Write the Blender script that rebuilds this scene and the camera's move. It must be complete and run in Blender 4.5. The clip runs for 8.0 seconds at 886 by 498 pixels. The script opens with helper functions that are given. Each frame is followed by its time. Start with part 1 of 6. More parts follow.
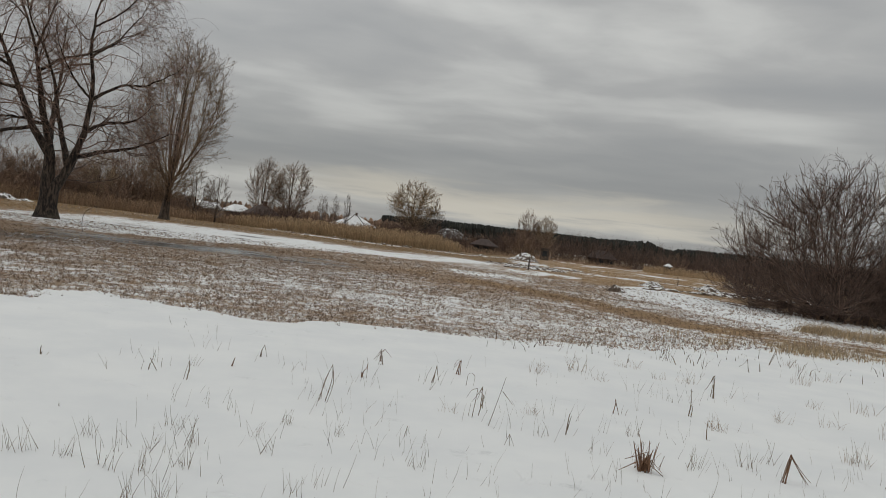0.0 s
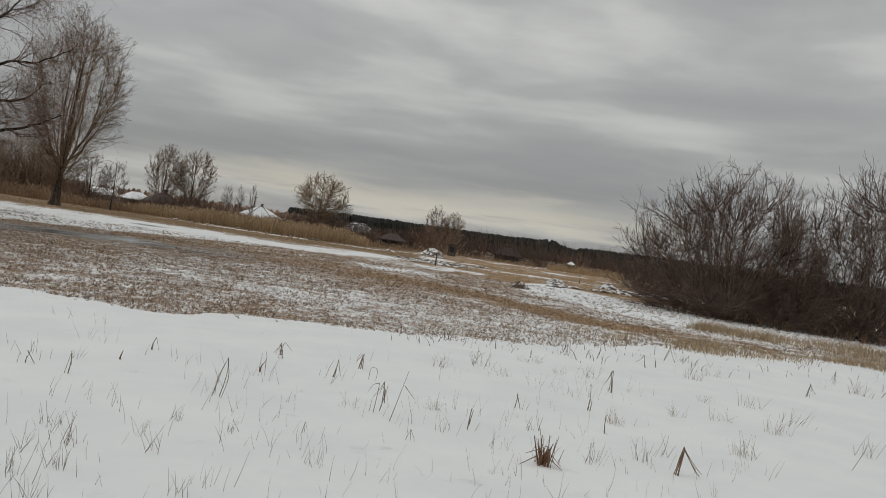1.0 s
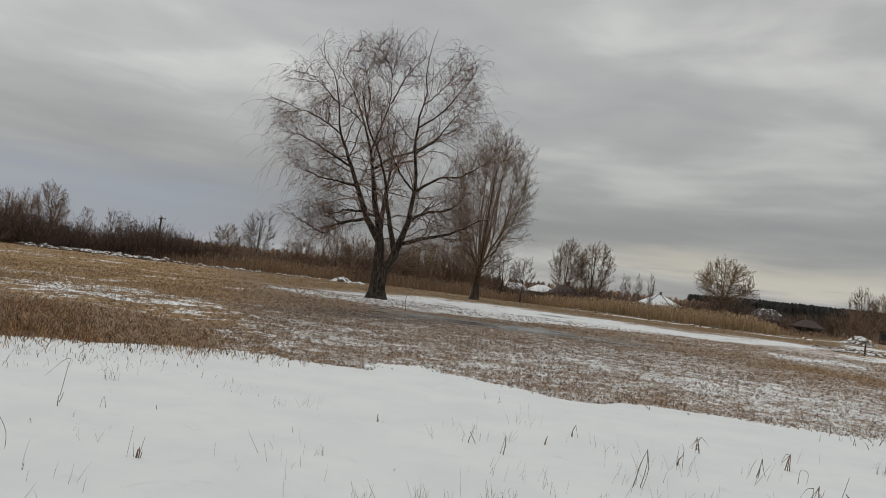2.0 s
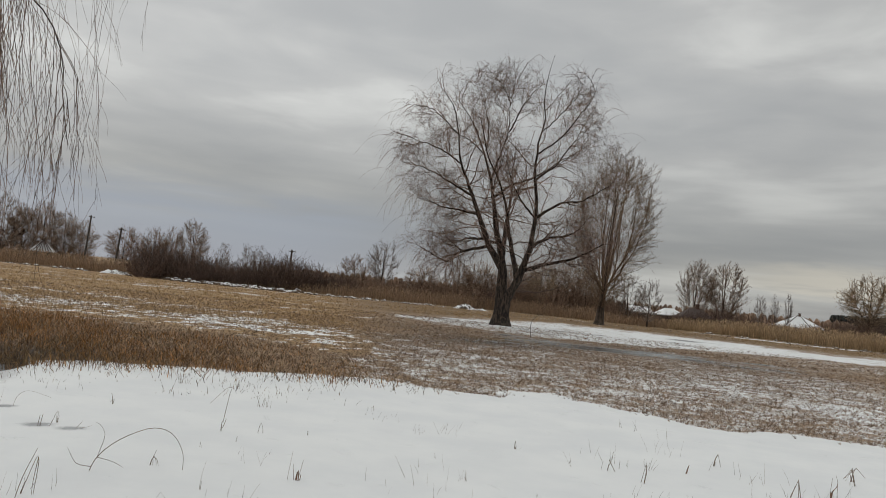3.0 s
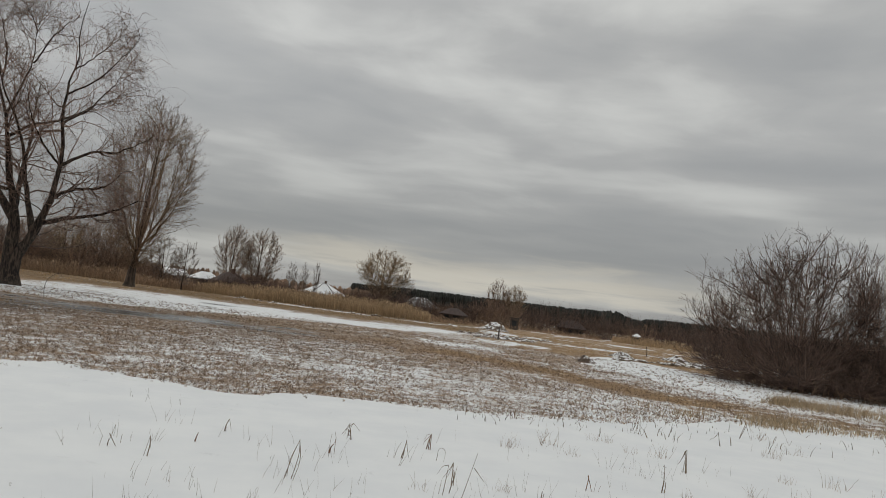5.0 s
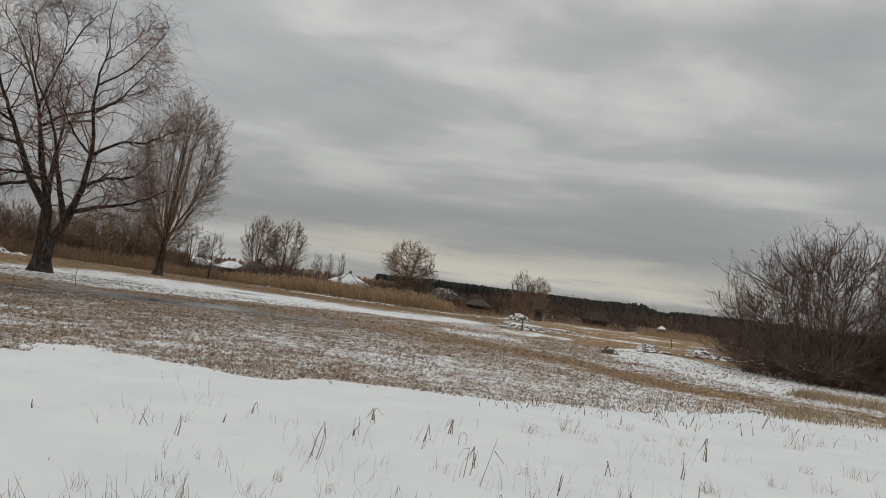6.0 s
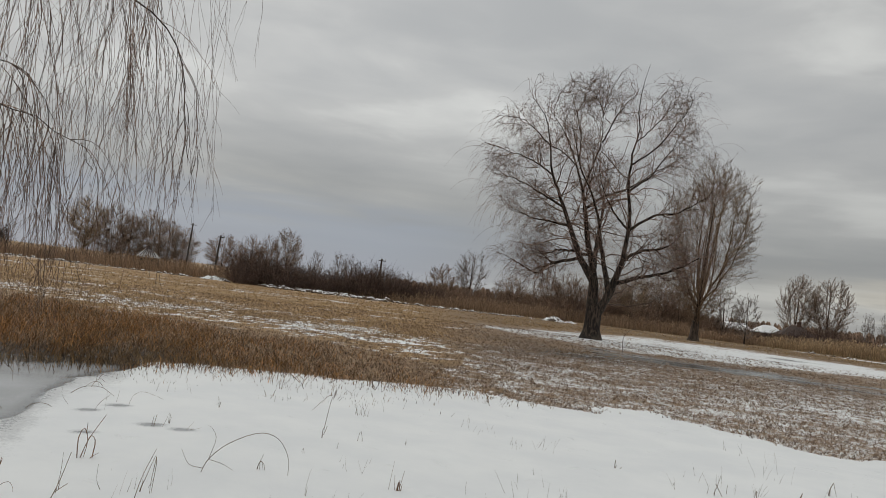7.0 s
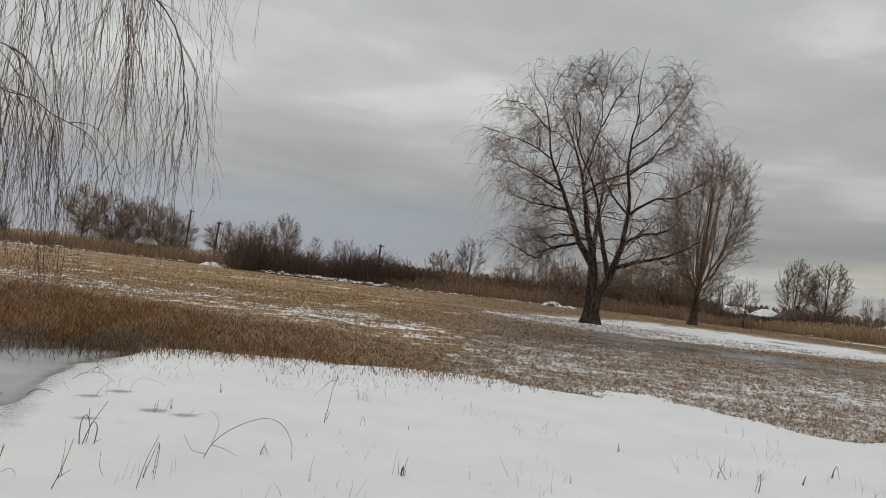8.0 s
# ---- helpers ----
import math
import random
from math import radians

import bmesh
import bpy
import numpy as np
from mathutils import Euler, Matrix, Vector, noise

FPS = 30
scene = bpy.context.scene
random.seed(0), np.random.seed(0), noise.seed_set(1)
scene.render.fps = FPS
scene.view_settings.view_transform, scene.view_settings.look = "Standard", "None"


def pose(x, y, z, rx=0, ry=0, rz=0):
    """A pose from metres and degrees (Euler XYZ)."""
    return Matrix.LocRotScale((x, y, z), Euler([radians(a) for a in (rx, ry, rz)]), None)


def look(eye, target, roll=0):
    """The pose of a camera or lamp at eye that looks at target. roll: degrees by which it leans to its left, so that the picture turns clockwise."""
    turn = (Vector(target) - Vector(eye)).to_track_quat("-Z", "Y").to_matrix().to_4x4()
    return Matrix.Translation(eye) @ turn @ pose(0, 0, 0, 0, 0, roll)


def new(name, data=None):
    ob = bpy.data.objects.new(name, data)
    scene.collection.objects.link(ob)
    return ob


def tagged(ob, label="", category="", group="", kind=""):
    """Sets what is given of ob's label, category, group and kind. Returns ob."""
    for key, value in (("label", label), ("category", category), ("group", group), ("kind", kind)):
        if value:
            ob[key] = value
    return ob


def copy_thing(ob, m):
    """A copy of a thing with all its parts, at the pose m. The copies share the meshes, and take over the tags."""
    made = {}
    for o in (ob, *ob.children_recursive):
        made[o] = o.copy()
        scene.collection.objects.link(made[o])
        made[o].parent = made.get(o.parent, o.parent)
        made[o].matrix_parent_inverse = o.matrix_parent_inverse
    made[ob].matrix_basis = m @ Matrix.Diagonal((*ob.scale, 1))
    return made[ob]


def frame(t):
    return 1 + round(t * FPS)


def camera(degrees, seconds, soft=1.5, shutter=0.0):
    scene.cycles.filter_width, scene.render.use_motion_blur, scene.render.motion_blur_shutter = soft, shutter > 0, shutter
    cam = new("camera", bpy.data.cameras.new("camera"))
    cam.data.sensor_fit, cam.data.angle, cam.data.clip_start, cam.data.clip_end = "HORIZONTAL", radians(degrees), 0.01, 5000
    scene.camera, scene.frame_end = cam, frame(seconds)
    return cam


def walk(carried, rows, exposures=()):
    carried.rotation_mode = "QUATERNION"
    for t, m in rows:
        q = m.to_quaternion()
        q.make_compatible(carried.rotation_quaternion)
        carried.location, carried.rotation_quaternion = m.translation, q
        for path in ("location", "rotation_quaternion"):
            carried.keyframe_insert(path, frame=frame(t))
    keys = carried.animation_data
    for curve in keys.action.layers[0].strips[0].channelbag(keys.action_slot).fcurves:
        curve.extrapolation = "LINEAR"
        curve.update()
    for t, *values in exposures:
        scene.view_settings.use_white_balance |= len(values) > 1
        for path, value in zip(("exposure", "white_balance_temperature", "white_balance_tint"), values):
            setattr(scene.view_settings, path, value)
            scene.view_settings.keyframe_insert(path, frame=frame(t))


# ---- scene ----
cam = camera(59.7, 8.0, soft=0.5)
# seconds, x, y, z, turn to the left, tilt up, lean to the left
ROWS = [
    (0.00, 0.000, 0.000, 1.600, -18.21, -1.00, 7.19),
    (0.50, 0.041, 0.076, 1.575, -24.27, -0.75, 8.05),
    (1.00, 0.076, 0.113, 1.574, -25.02, -0.43, 8.49),
    (1.50, 0.024, 0.064, 1.576, -19.99, 1.52, 8.17),
    (1.70, -0.054, -0.027, 1.588, -12.13, 2.05, 7.63),
    (1.95, -0.086, -0.062, 1.594, 0.83, 2.21, 7.08),
    (2.20, -0.161, -0.141, 1.606, 14.85, 2.29, 6.18),
    (2.50, -0.256, -0.242, 1.622, 26.21, 2.36, 5.16),
    (2.80, -0.301, -0.290, 1.629, 23.69, 2.49, 4.87),
    (3.00, -0.201, -0.309, 1.618, 13.47, 3.07, 5.70),
    (3.50, -0.143, -0.155, 1.601, 0.71, 2.82, 7.00),
    (4.00, -0.132, -0.136, 1.608, -7.39, 3.07, 7.65),
    (4.50, -0.046, -0.001, 1.605, -14.45, 4.12, 7.77),
    (4.70, -0.009, 0.058, 1.643, -17.09, 4.48, 7.63),
    (5.00, -0.013, 0.029, 1.630, -19.79, 4.34, 7.55),
    (5.25, -0.021, -0.020, 1.608, -20.48, 3.83, 7.53),
    (5.50, -0.028, -0.070, 1.585, -20.15, 3.31, 7.57),
    (5.80, -0.033, -0.098, 1.573, -18.99, 3.13, 7.71),
    (6.00, -0.033, -0.097, 1.589, -18.08, 3.44, 7.97),
    (6.50, -0.153, -0.171, 1.627, -4.95, 3.79, 7.36),
    (6.70, -0.193, -0.204, 1.609, 5.81, 3.27, 6.44),
    (6.80, -0.215, -0.219, 1.609, 10.86, 3.12, 6.48),
    (7.00, -0.337, -0.316, 1.623, 20.00, 3.14, 6.81),
    (7.50, -0.399, -0.306, 1.611, 25.15, 3.11, 7.36),
    (8.00, -0.389, -0.275, 1.608, 19.77, 2.08, 6.58),
]
walk(cam, [(t, pose(x, y, z, 90 + tilt, 0, turn) @ pose(0, 0, 0, 0, 0, lean)) for t, x, y, z, turn, tilt, lean in ROWS],
     [(0.0, -0.06), (1.7, -0.06), (3.0, 0.03), (4.5, -0.02), (6.5, -0.03), (7.5, 0.03), (8.0, 0.03)])

# ---- light: an overcast winter sky ----
SUN_AZ, SUN_EL = -50.0, 38.0
world = bpy.data.worlds.new("overcast_sky")
scene.world = world
world.use_nodes = True


class Nodes:
    """Short hand for building a node tree."""

    def __init__(self, tree):
        self.tree = tree
        tree.nodes.clear()

    def add(self, kind, ins=None, operation="", attribute=""):
        node = self.tree.nodes.new(kind)
        if operation:
            node.operation = operation
        if attribute:
            node.attribute_name = attribute
        for key, value in (ins or {}).items():
            socket = node.inputs[key]
            if isinstance(value, bpy.types.NodeSocket):
                self.tree.links.new(value, socket)
            else:
                socket.default_value = value
        return node

    def math(self, op, a, b=0.0, c=0.0, clamp=False):
        node = self.add("ShaderNodeMath", {0: a, 1: b, 2: c}, op)
        node.use_clamp = clamp
        return node.outputs[0]

    def mix(self, fac, a, b, mode="MIX"):
        node = self.add("ShaderNodeMix")
        node.data_type, node.blend_type = "RGBA", mode
        for key, value in ((0, fac), (6, a), (7, b)):
            if isinstance(value, bpy.types.NodeSocket):
                self.tree.links.new(value, node.inputs[key])
            else:
                node.inputs[key].default_value = value
        return node.outputs[2]

    def band(self, value, lo, hi, a=0.0, b=1.0):
        node = self.add("ShaderNodeMapRange", {0: value, 1: lo, 2: hi, 3: a, 4: b})
        node.interpolation_type = "SMOOTHSTEP"
        return node.outputs[0]

    def noise(self, vector, scale, detail=4.0, rough=0.55, distort=0.0):
        ins = {"Scale": scale, "Detail": detail, "Roughness": rough, "Distortion": distort}
        if vector is not None:
            ins["Vector"] = vector
        return self.add("ShaderNodeTexNoise", ins).outputs[0]

    def ramp(self, fac, *stops):
        node = self.add("ShaderNodeValToRGB", {0: fac})
        node.color_ramp.elements[0].position, node.color_ramp.elements[0].color = stops[0][0], (*stops[0][1], 1)
        node.color_ramp.elements[1].position, node.color_ramp.elements[1].color = stops[-1][0], (*stops[-1][1], 1)
        for place, colour in stops[1:-1]:
            node.color_ramp.elements.new(place).color = (*colour, 1)
        return node.outputs[0]


def build_sky():
    n = Nodes(world.node_tree)
    way = n.add("ShaderNodeTexCoord").outputs["Generated"]
    part = n.add("ShaderNodeSeparateXYZ", {0: way})
    x, y, z = part.outputs
    up = n.math("MAXIMUM", z, 0.0)
    # layered cloud: long flat rolls that close up towards the horizon
    around = n.add("ShaderNodeVectorMath", {0: n.add("ShaderNodeCombineXYZ", {0: x, 1: y, 2: 0.0}).outputs[0]}, "NORMALIZE").outputs[0]
    rise = n.math("LOGARITHM", n.math("ADD", up, 0.09), math.e)
    rolls = n.add("ShaderNodeVectorMath", {0: around, 1: n.add("ShaderNodeCombineXYZ", {0: 0.0, 1: 0.0, 2: n.math("MULTIPLY", rise, 1.35)}).outputs[0]}, "ADD").outputs[0]
    rolls = n.add("ShaderNodeMapping", {0: rolls, 1: (0.35, 4.1, 0.6), 2: (0, radians(3), 0)}).outputs[0]
    big = n.noise(rolls, 2.3, 3.0, 0.5, 0.25)
    small = n.noise(rolls, 6.5, 5.0, 0.55, 0.3)
    wave = n.math("ADD", n.math("MULTIPLY", big, 0.76), n.math("MULTIPLY", small, 0.24))
    shade = n.band(wave, 0.33, 0.72, 0.0, 1.0)
    cloud = n.ramp(shade, (0.0, (0.328, 0.335, 0.336)), (0.5, (0.405, 0.408, 0.400)), (1.0, (0.564, 0.568, 0.547)))
    # brighter overhead, as a closed sky is
    lift = n.math("ADD", n.band(up, 0.03, 0.30, 0.86, 1.16), n.band(up, 0.30, 0.85, 0.0, 0.55))
    lift = n.math("MULTIPLY", lift, n.math("MULTIPLY_ADD", n.math("MULTIPLY", n.band(n.math("ARCTAN2", x, y), 0.55, -0.75), n.band(up, 0.06, 0.26)), 0.25, 0.91))
    cloud = n.mix(1.0, cloud, n.add("ShaderNodeCombineXYZ", {0: lift, 1: lift, 2: lift}).outputs[0], "MULTIPLY")
    bearing = n.math("ARCTAN2", x, y)
    # thin pale gap low over the woods, and a blue-grey bank low on the other side
    gap = n.math("MULTIPLY", n.band(bearing, 0.02, 0.25), n.band(bearing, 0.55, 0.85, 1.0, 0.0))
    low = n.math("ADD", z, n.math("MULTIPLY", n.math("SUBTRACT", small, 0.5), 0.07))
    gap = n.math("MULTIPLY", gap, n.math("MULTIPLY", n.band(low, 0.026, 0.045), n.band(low, 0.05, 0.085, 1.0, 0.0)))
    cloud = n.mix(n.math("MULTIPLY", gap, 0.55), cloud, (0.62, 0.575, 0.48, 1))
    bank = n.math("MULTIPLY", n.band(bearing, -0.12, -0.45), n.band(low, 0.055, 0.125, 1.0, 0.0))
    cloud = n.mix(n.math("MULTIPLY", bank, 0.75), cloud, (0.30, 0.335, 0.40, 1))
    sky = n.add("ShaderNodeTexSky")
    sky.sky_type, sky.sun_disc = "NISHITA", False
    sky.sun_elevation, sky.sun_rotation = radians(SUN_EL), radians(SUN_AZ)
    clear = n.add("ShaderNodeBackground", {0: sky.outputs[0], 1: 0.004})
    closed = n.add("ShaderNodeBackground", {0: cloud, 1: 1.0})
    both = n.add("ShaderNodeAddShader", {0: clear.outputs[0], 1: closed.outputs[0]})
    n.add("ShaderNodeOutputWorld", {0: both.outputs[0]})


build_sky()
sun = new("sun", bpy.data.lights.new("sun", "SUN"))
sun.data.energy, sun.data.angle, sun.data.color = 0.36, radians(28), (1.0, 0.96, 0.9)
sun.matrix_world = look((40 * math.sin(radians(SUN_AZ)), 40 * math.cos(radians(SUN_AZ)), 40 * math.tan(radians(SUN_EL))), (0, 0, 0))


# ---- materials ----
def material(name, rough=0.8):
    mat = bpy.data.materials.new(name)
    mat.use_nodes = True
    n = Nodes(mat.node_tree)
    bsdf = n.add("ShaderNodeBsdfPrincipled", {"Roughness": rough})
    n.add("ShaderNodeOutputMaterial", {0: bsdf.outputs[0]})
    return mat, n, bsdf


def wire(n, out, bsdf, key):
    n.tree.links.new(out, bsdf.inputs[key])


def plant_material(name, dark, light, rough=0.75, grain=9.0, spread=0.35):
    """Dry stems and bark: two tones by grain, and a shift from stem to stem."""
    mat, n, bsdf = material(name, rough)
    spot = n.add("ShaderNodeTexCoord").outputs["Object"]
    tone = n.noise(spot, grain, 5.0, 0.65)
    colour = n.mix(n.band(tone, 0.3, 0.7), (*dark, 1), (*light, 1))
    geo = n.add("ShaderNodeNewGeometry")
    own = n.math("MULTIPLY_ADD", geo.outputs["Random Per Island"], spread * 2, 1.0 - spread)
    colour = n.mix(1.0, colour, n.add("ShaderNodeCombineXYZ", {0: own, 1: own, 2: own}).outputs[0], "MULTIPLY")
    wire(n, colour, bsdf, "Base Color")
    bump = n.add("ShaderNodeBump", {"Strength": 0.4, "Distance": 0.01, "Height": n.noise(spot, grain * 4, 4.0)})
    wire(n, bump.outputs[0], bsdf, "Normal")
    return mat


def bark_material(name, dark, light, ridge=7.0):
    mat, n, bsdf = material(name, 0.9)
    spot = n.add("ShaderNodeTexCoord").outputs["Object"]
    tall = n.add("ShaderNodeMapping", {0: spot, 3: (1.0, 1.0, 0.22)}).outputs[0]
    rough = n.noise(tall, ridge, 7.0, 0.7, 0.6)
    patch = n.noise(spot, 1.1, 3.0)
    colour = n.mix(n.band(rough, 0.42, 0.62), (*dark, 1), (*light, 1))
    colour = n.mix(n.math("MULTIPLY", n.band(patch, 0.5, 0.75), 0.35), colour, (0.10, 0.095, 0.07, 1))
    wire(n, colour, bsdf, "Base Color")
    bump = n.add("ShaderNodeBump", {"Strength": 1.0, "Distance": 0.09, "Height": rough})
    wire(n, bump.outputs[0], bsdf, "Normal")
    return mat


def snow_shade(n, spot):
    tone = n.noise(spot, 0.9, 5.0, 0.6)
    return n.mix(n.band(tone, 0.3, 0.7), (0.747, 0.762, 0.768, 1), (0.811, 0.822, 0.816, 1))


def ground_material():
    """Snow, thin snow on dead grass, bare dead grass, wet mud with the sedge's painted reflection, and grey ice: shares
    held on the mesh, broken up by noise.
    """
    mat, n, bsdf = material("frozen_meadow", 0.85)
    bsdf.inputs["Specular IOR Level"].default_value = 0.35
    spot = n.add("ShaderNodeNewGeometry").outputs["Position"]
    share = {k: n.add("ShaderNodeAttribute", attribute=k).outputs["Fac"] for k in ("snow", "ice", "straw", "wet_and_reflection", "pale_ice")}
    fine = n.noise(spot, 13.0, 7.0, 0.75)
    speck = n.noise(spot, 34.0, 4.0, 0.7)
    mid = n.noise(spot, 1.9, 6.0, 0.66)
    wide = n.noise(spot, 0.5, 4.0, 0.55)
    field = n.noise(spot, 0.35, 7.0, 0.68)
    grass = n.ramp(n.noise(spot, 14.0, 6.0, 0.75), (0.36, (0.070, 0.042, 0.024)), (0.5, (0.245, 0.158, 0.090)), (0.64, (0.43, 0.300, 0.180)))
    straw = n.ramp(n.math("ADD", n.math("MULTIPLY", fine, 0.35), n.math("ADD", n.math("MULTIPLY", mid, 0.25), n.math("MULTIPLY", field, 0.40))), (0.38, (0.100, 0.055, 0.021)), (0.5, (0.295, 0.176, 0.068)), (0.62, (0.47, 0.31, 0.138)))
    dead = n.mix(n.math("ADD", share["straw"], n.math("MULTIPLY", n.math("SUBTRACT", mid, 0.5), 0.5), clamp=True), grass, straw)
    dead = n.mix(n.math("MULTIPLY", share["wet_and_reflection"], n.band(mid, 0.25, 0.5)), dead, (0.035, 0.03, 0.027, 1))
    # a threshold of broken noise that the share of snow moves
    near_by = n.math("ADD", n.math("ADD", n.math("MULTIPLY", fine, 0.34), n.math("MULTIPLY", speck, 0.32)), n.math("ADD", n.math("MULTIPLY", mid, 0.26), n.math("MULTIPLY", wide, 0.08)))
    far_off = n.math("ADD", n.math("MULTIPLY", mid, 0.55), n.math("MULTIPLY", field, 0.45))
    broken = n.math("ADD", n.math("MULTIPLY", near_by, n.math("SUBTRACT", 1.0, share["straw"])), n.math("MULTIPLY", far_off, share["straw"]))
    limit = n.math("MULTIPLY_ADD", share["snow"], -0.62, 0.80)
    over = n.math("SUBTRACT", broken, limit)
    cover = n.band(over, -0.014, 0.032)
    snow = snow_shade(n, spot)
    colour = n.mix(cover, dead, snow)
    ice_tone = n.ramp(n.noise(spot, 0.8, 5.0, 0.6, 0.5), (0.3, (0.14, 0.145, 0.147)), (0.7, (0.27, 0.277, 0.28)))
    # darker where wet, and where the sedge's reflection is painted
    ice_tone = n.mix(n.math("MULTIPLY", share["wet_and_reflection"], 1.3, clamp=True), ice_tone, (0.075, 0.078, 0.078, 1))
    ice_tone = n.mix(share["pale_ice"], ice_tone, (0.50, 0.515, 0.525, 1))
    ice_on = n.band(n.math("ADD", share["ice"], n.math("MULTIPLY", n.math("SUBTRACT", n.math("ADD", n.math("MULTIPLY", mid, 0.25), n.math("ADD", n.math("MULTIPLY", fine, 0.35), n.math("MULTIPLY", speck, 0.4))), 0.5), 1.3)), 0.18, 0.68)
    colour = n.mix(ice_on, colour, ice_tone)
    wire(n, colour, bsdf, "Base Color")
    wire(n, n.math("MULTIPLY_ADD", ice_on, -0.68, 0.85), bsdf, "Roughness")
    high = n.math("ADD", n.math("MULTIPLY", cover, 0.6), n.math("MULTIPLY", n.math("SUBTRACT", 1.0, cover), fine))
    dent = n.math("MULTIPLY", n.band(n.noise(spot, 2.6, 3.0, 0.5, 0.8), 0.64, 0.74), -0.7)
    soft = n.math("ADD", n.math("ADD", high, dent), n.math("MULTIPLY", n.noise(spot, 2.2, 4.0), 0.6))
    bump = n.add("ShaderNodeBump", {"Strength": n.math("MULTIPLY_ADD", ice_on, -0.30, 0.35), "Distance": 0.05, "Height": soft})
    wire(n, bump.outputs[0], bsdf, "Normal")
    return mat


def snow_material():
    mat, n, bsdf = material("snow_crust", 0.7)
    spot = n.add("ShaderNodeNewGeometry").outputs["Position"]
    wire(n, snow_shade(n, spot), bsdf, "Base Color")
    bump = n.add("ShaderNodeBump", {"Strength": 0.4, "Distance": 0.04, "Height": n.noise(spot, 4.0, 6.0)})
    wire(n, bump.outputs[0], bsdf, "Normal")
    return mat


def capped_material(name, dark, light, amount, snow_break=1.6):
    """Earth, brush or boards with snow lying on what faces up."""
    mat, n, bsdf = material(name, 0.85)
    geo = n.add("ShaderNodeNewGeometry")
    spot = geo.outputs["Position"]
    up = n.add("ShaderNodeSeparateXYZ", {0: geo.outputs["Normal"]}).outputs[2]
    tone = n.noise(spot, 3.0, 6.0, 0.7)
    under = n.mix(n.band(tone, 0.35, 0.65), (*dark, 1), (*light, 1))
    lying = n.band(n.math("ADD", up, n.math("MULTIPLY", n.math("SUBTRACT", tone, 0.5), snow_break)), 1.0 - amount, 1.15 - amount)
    wire(n, n.mix(lying, under, snow_shade(n, spot)), bsdf, "Base Color")
    bump = n.add("ShaderNodeBump", {"Strength": 0.6, "Distance": 0.06, "Height": tone})
    wire(n, bump.outputs[0], bsdf, "Normal")
    return mat


def wall_material(name, base, other):
    mat, n, bsdf = material(name, 0.85)
    spot = n.add("ShaderNodeTexCoord").outputs["Object"]
    tone = n.noise(spot, 2.5, 6.0, 0.65)
    wire(n, n.mix(n.band(tone, 0.35, 0.7), (*base, 1), (*other, 1)), bsdf, "Base Color")
    return mat


GROUND = ground_material()
SNOW = snow_material()
BARK_DARK = bark_material("willow_bark", (0.013, 0.009, 0.007), (0.105, 0.074, 0.054), 11.0)
BARK_TAN = bark_material("poplar_bark", (0.03, 0.021, 0.015), (0.115, 0.082, 0.058))
TWIG_DARK = plant_material("willow_twigs", (0.085, 0.053, 0.041), (0.285, 0.180, 0.132), spread=0.5)
TWIG_TAN = plant_material("poplar_twigs", (0.095, 0.063, 0.040), (0.30, 0.202, 0.122), spread=0.5)
TWIG_BUSH = plant_material("shrub_twigs", (0.056, 0.035, 0.027), (0.180, 0.113, 0.083), spread=0.5)
TWIG_RED = plant_material("hanging_twigs", (0.052, 0.032, 0.024), (0.200, 0.118, 0.076), spread=0.5)
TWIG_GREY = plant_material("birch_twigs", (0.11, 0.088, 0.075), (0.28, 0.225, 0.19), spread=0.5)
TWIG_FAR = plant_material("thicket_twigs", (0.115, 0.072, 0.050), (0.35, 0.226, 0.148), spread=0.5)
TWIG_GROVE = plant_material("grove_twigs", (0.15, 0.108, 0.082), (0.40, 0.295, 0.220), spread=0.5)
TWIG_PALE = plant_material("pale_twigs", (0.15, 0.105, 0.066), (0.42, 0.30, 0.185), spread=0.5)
STRAW = plant_material("dead_grass", (0.22, 0.155, 0.09), (0.50, 0.38, 0.235), spread=0.55)
STUBBLE = plant_material("frosted_grass", (0.085, 0.054, 0.035), (0.44, 0.31, 0.21), spread=0.55)
MEADOW = plant_material("meadow_straw", (0.17, 0.098, 0.040), (0.52, 0.345, 0.155), spread=0.55)
SEDGE = plant_material("rusty_sedge", (0.070, 0.031, 0.011), (0.46, 0.232, 0.074), spread=0.75)
SEDGE_DARK = plant_material("rotten_sedge", (0.034, 0.020, 0.010), (0.25, 0.150, 0.062), spread=0.7)
REED = plant_material("dry_reed", (0.29, 0.195, 0.108), (0.57, 0.415, 0.245), spread=0.45)
REED_DARK = plant_material("dark_reed", (0.195, 0.128, 0.078), (0.44, 0.295, 0.182), spread=0.45)
STALK = plant_material("dead_stalk", (0.09, 0.06, 0.04), (0.27, 0.20, 0.13), grain=25.0)
CATTAIL = plant_material("cattail_leaf", (0.07, 0.034, 0.02), (0.28, 0.15, 0.08), grain=25.0)
WOOD_BROWN = plant_material("bare_wood", (0.032, 0.022, 0.018), (0.085, 0.056, 0.044), grain=0.6)
PINE = plant_material("pine_crown", (0.012, 0.0135, 0.011), (0.034, 0.035, 0.027), grain=0.6)
HEAP = capped_material("snowy_brush", (0.07, 0.050, 0.036), (0.22, 0.155, 0.105), 0.26, 2.6)
HEAP_BARE = capped_material("bare_brush", (0.05, 0.036, 0.027), (0.16, 0.112, 0.078), 0.20, 2.2)
ROOF_PATCHY = capped_material("patchy_roof", (0.05, 0.045, 0.042), (0.13, 0.12, 0.11), 0.13, 1.3)
ROOF_SNOW = capped_material("snowy_roof", (0.10, 0.10, 0.10), (0.20, 0.20, 0.20), 1.05)
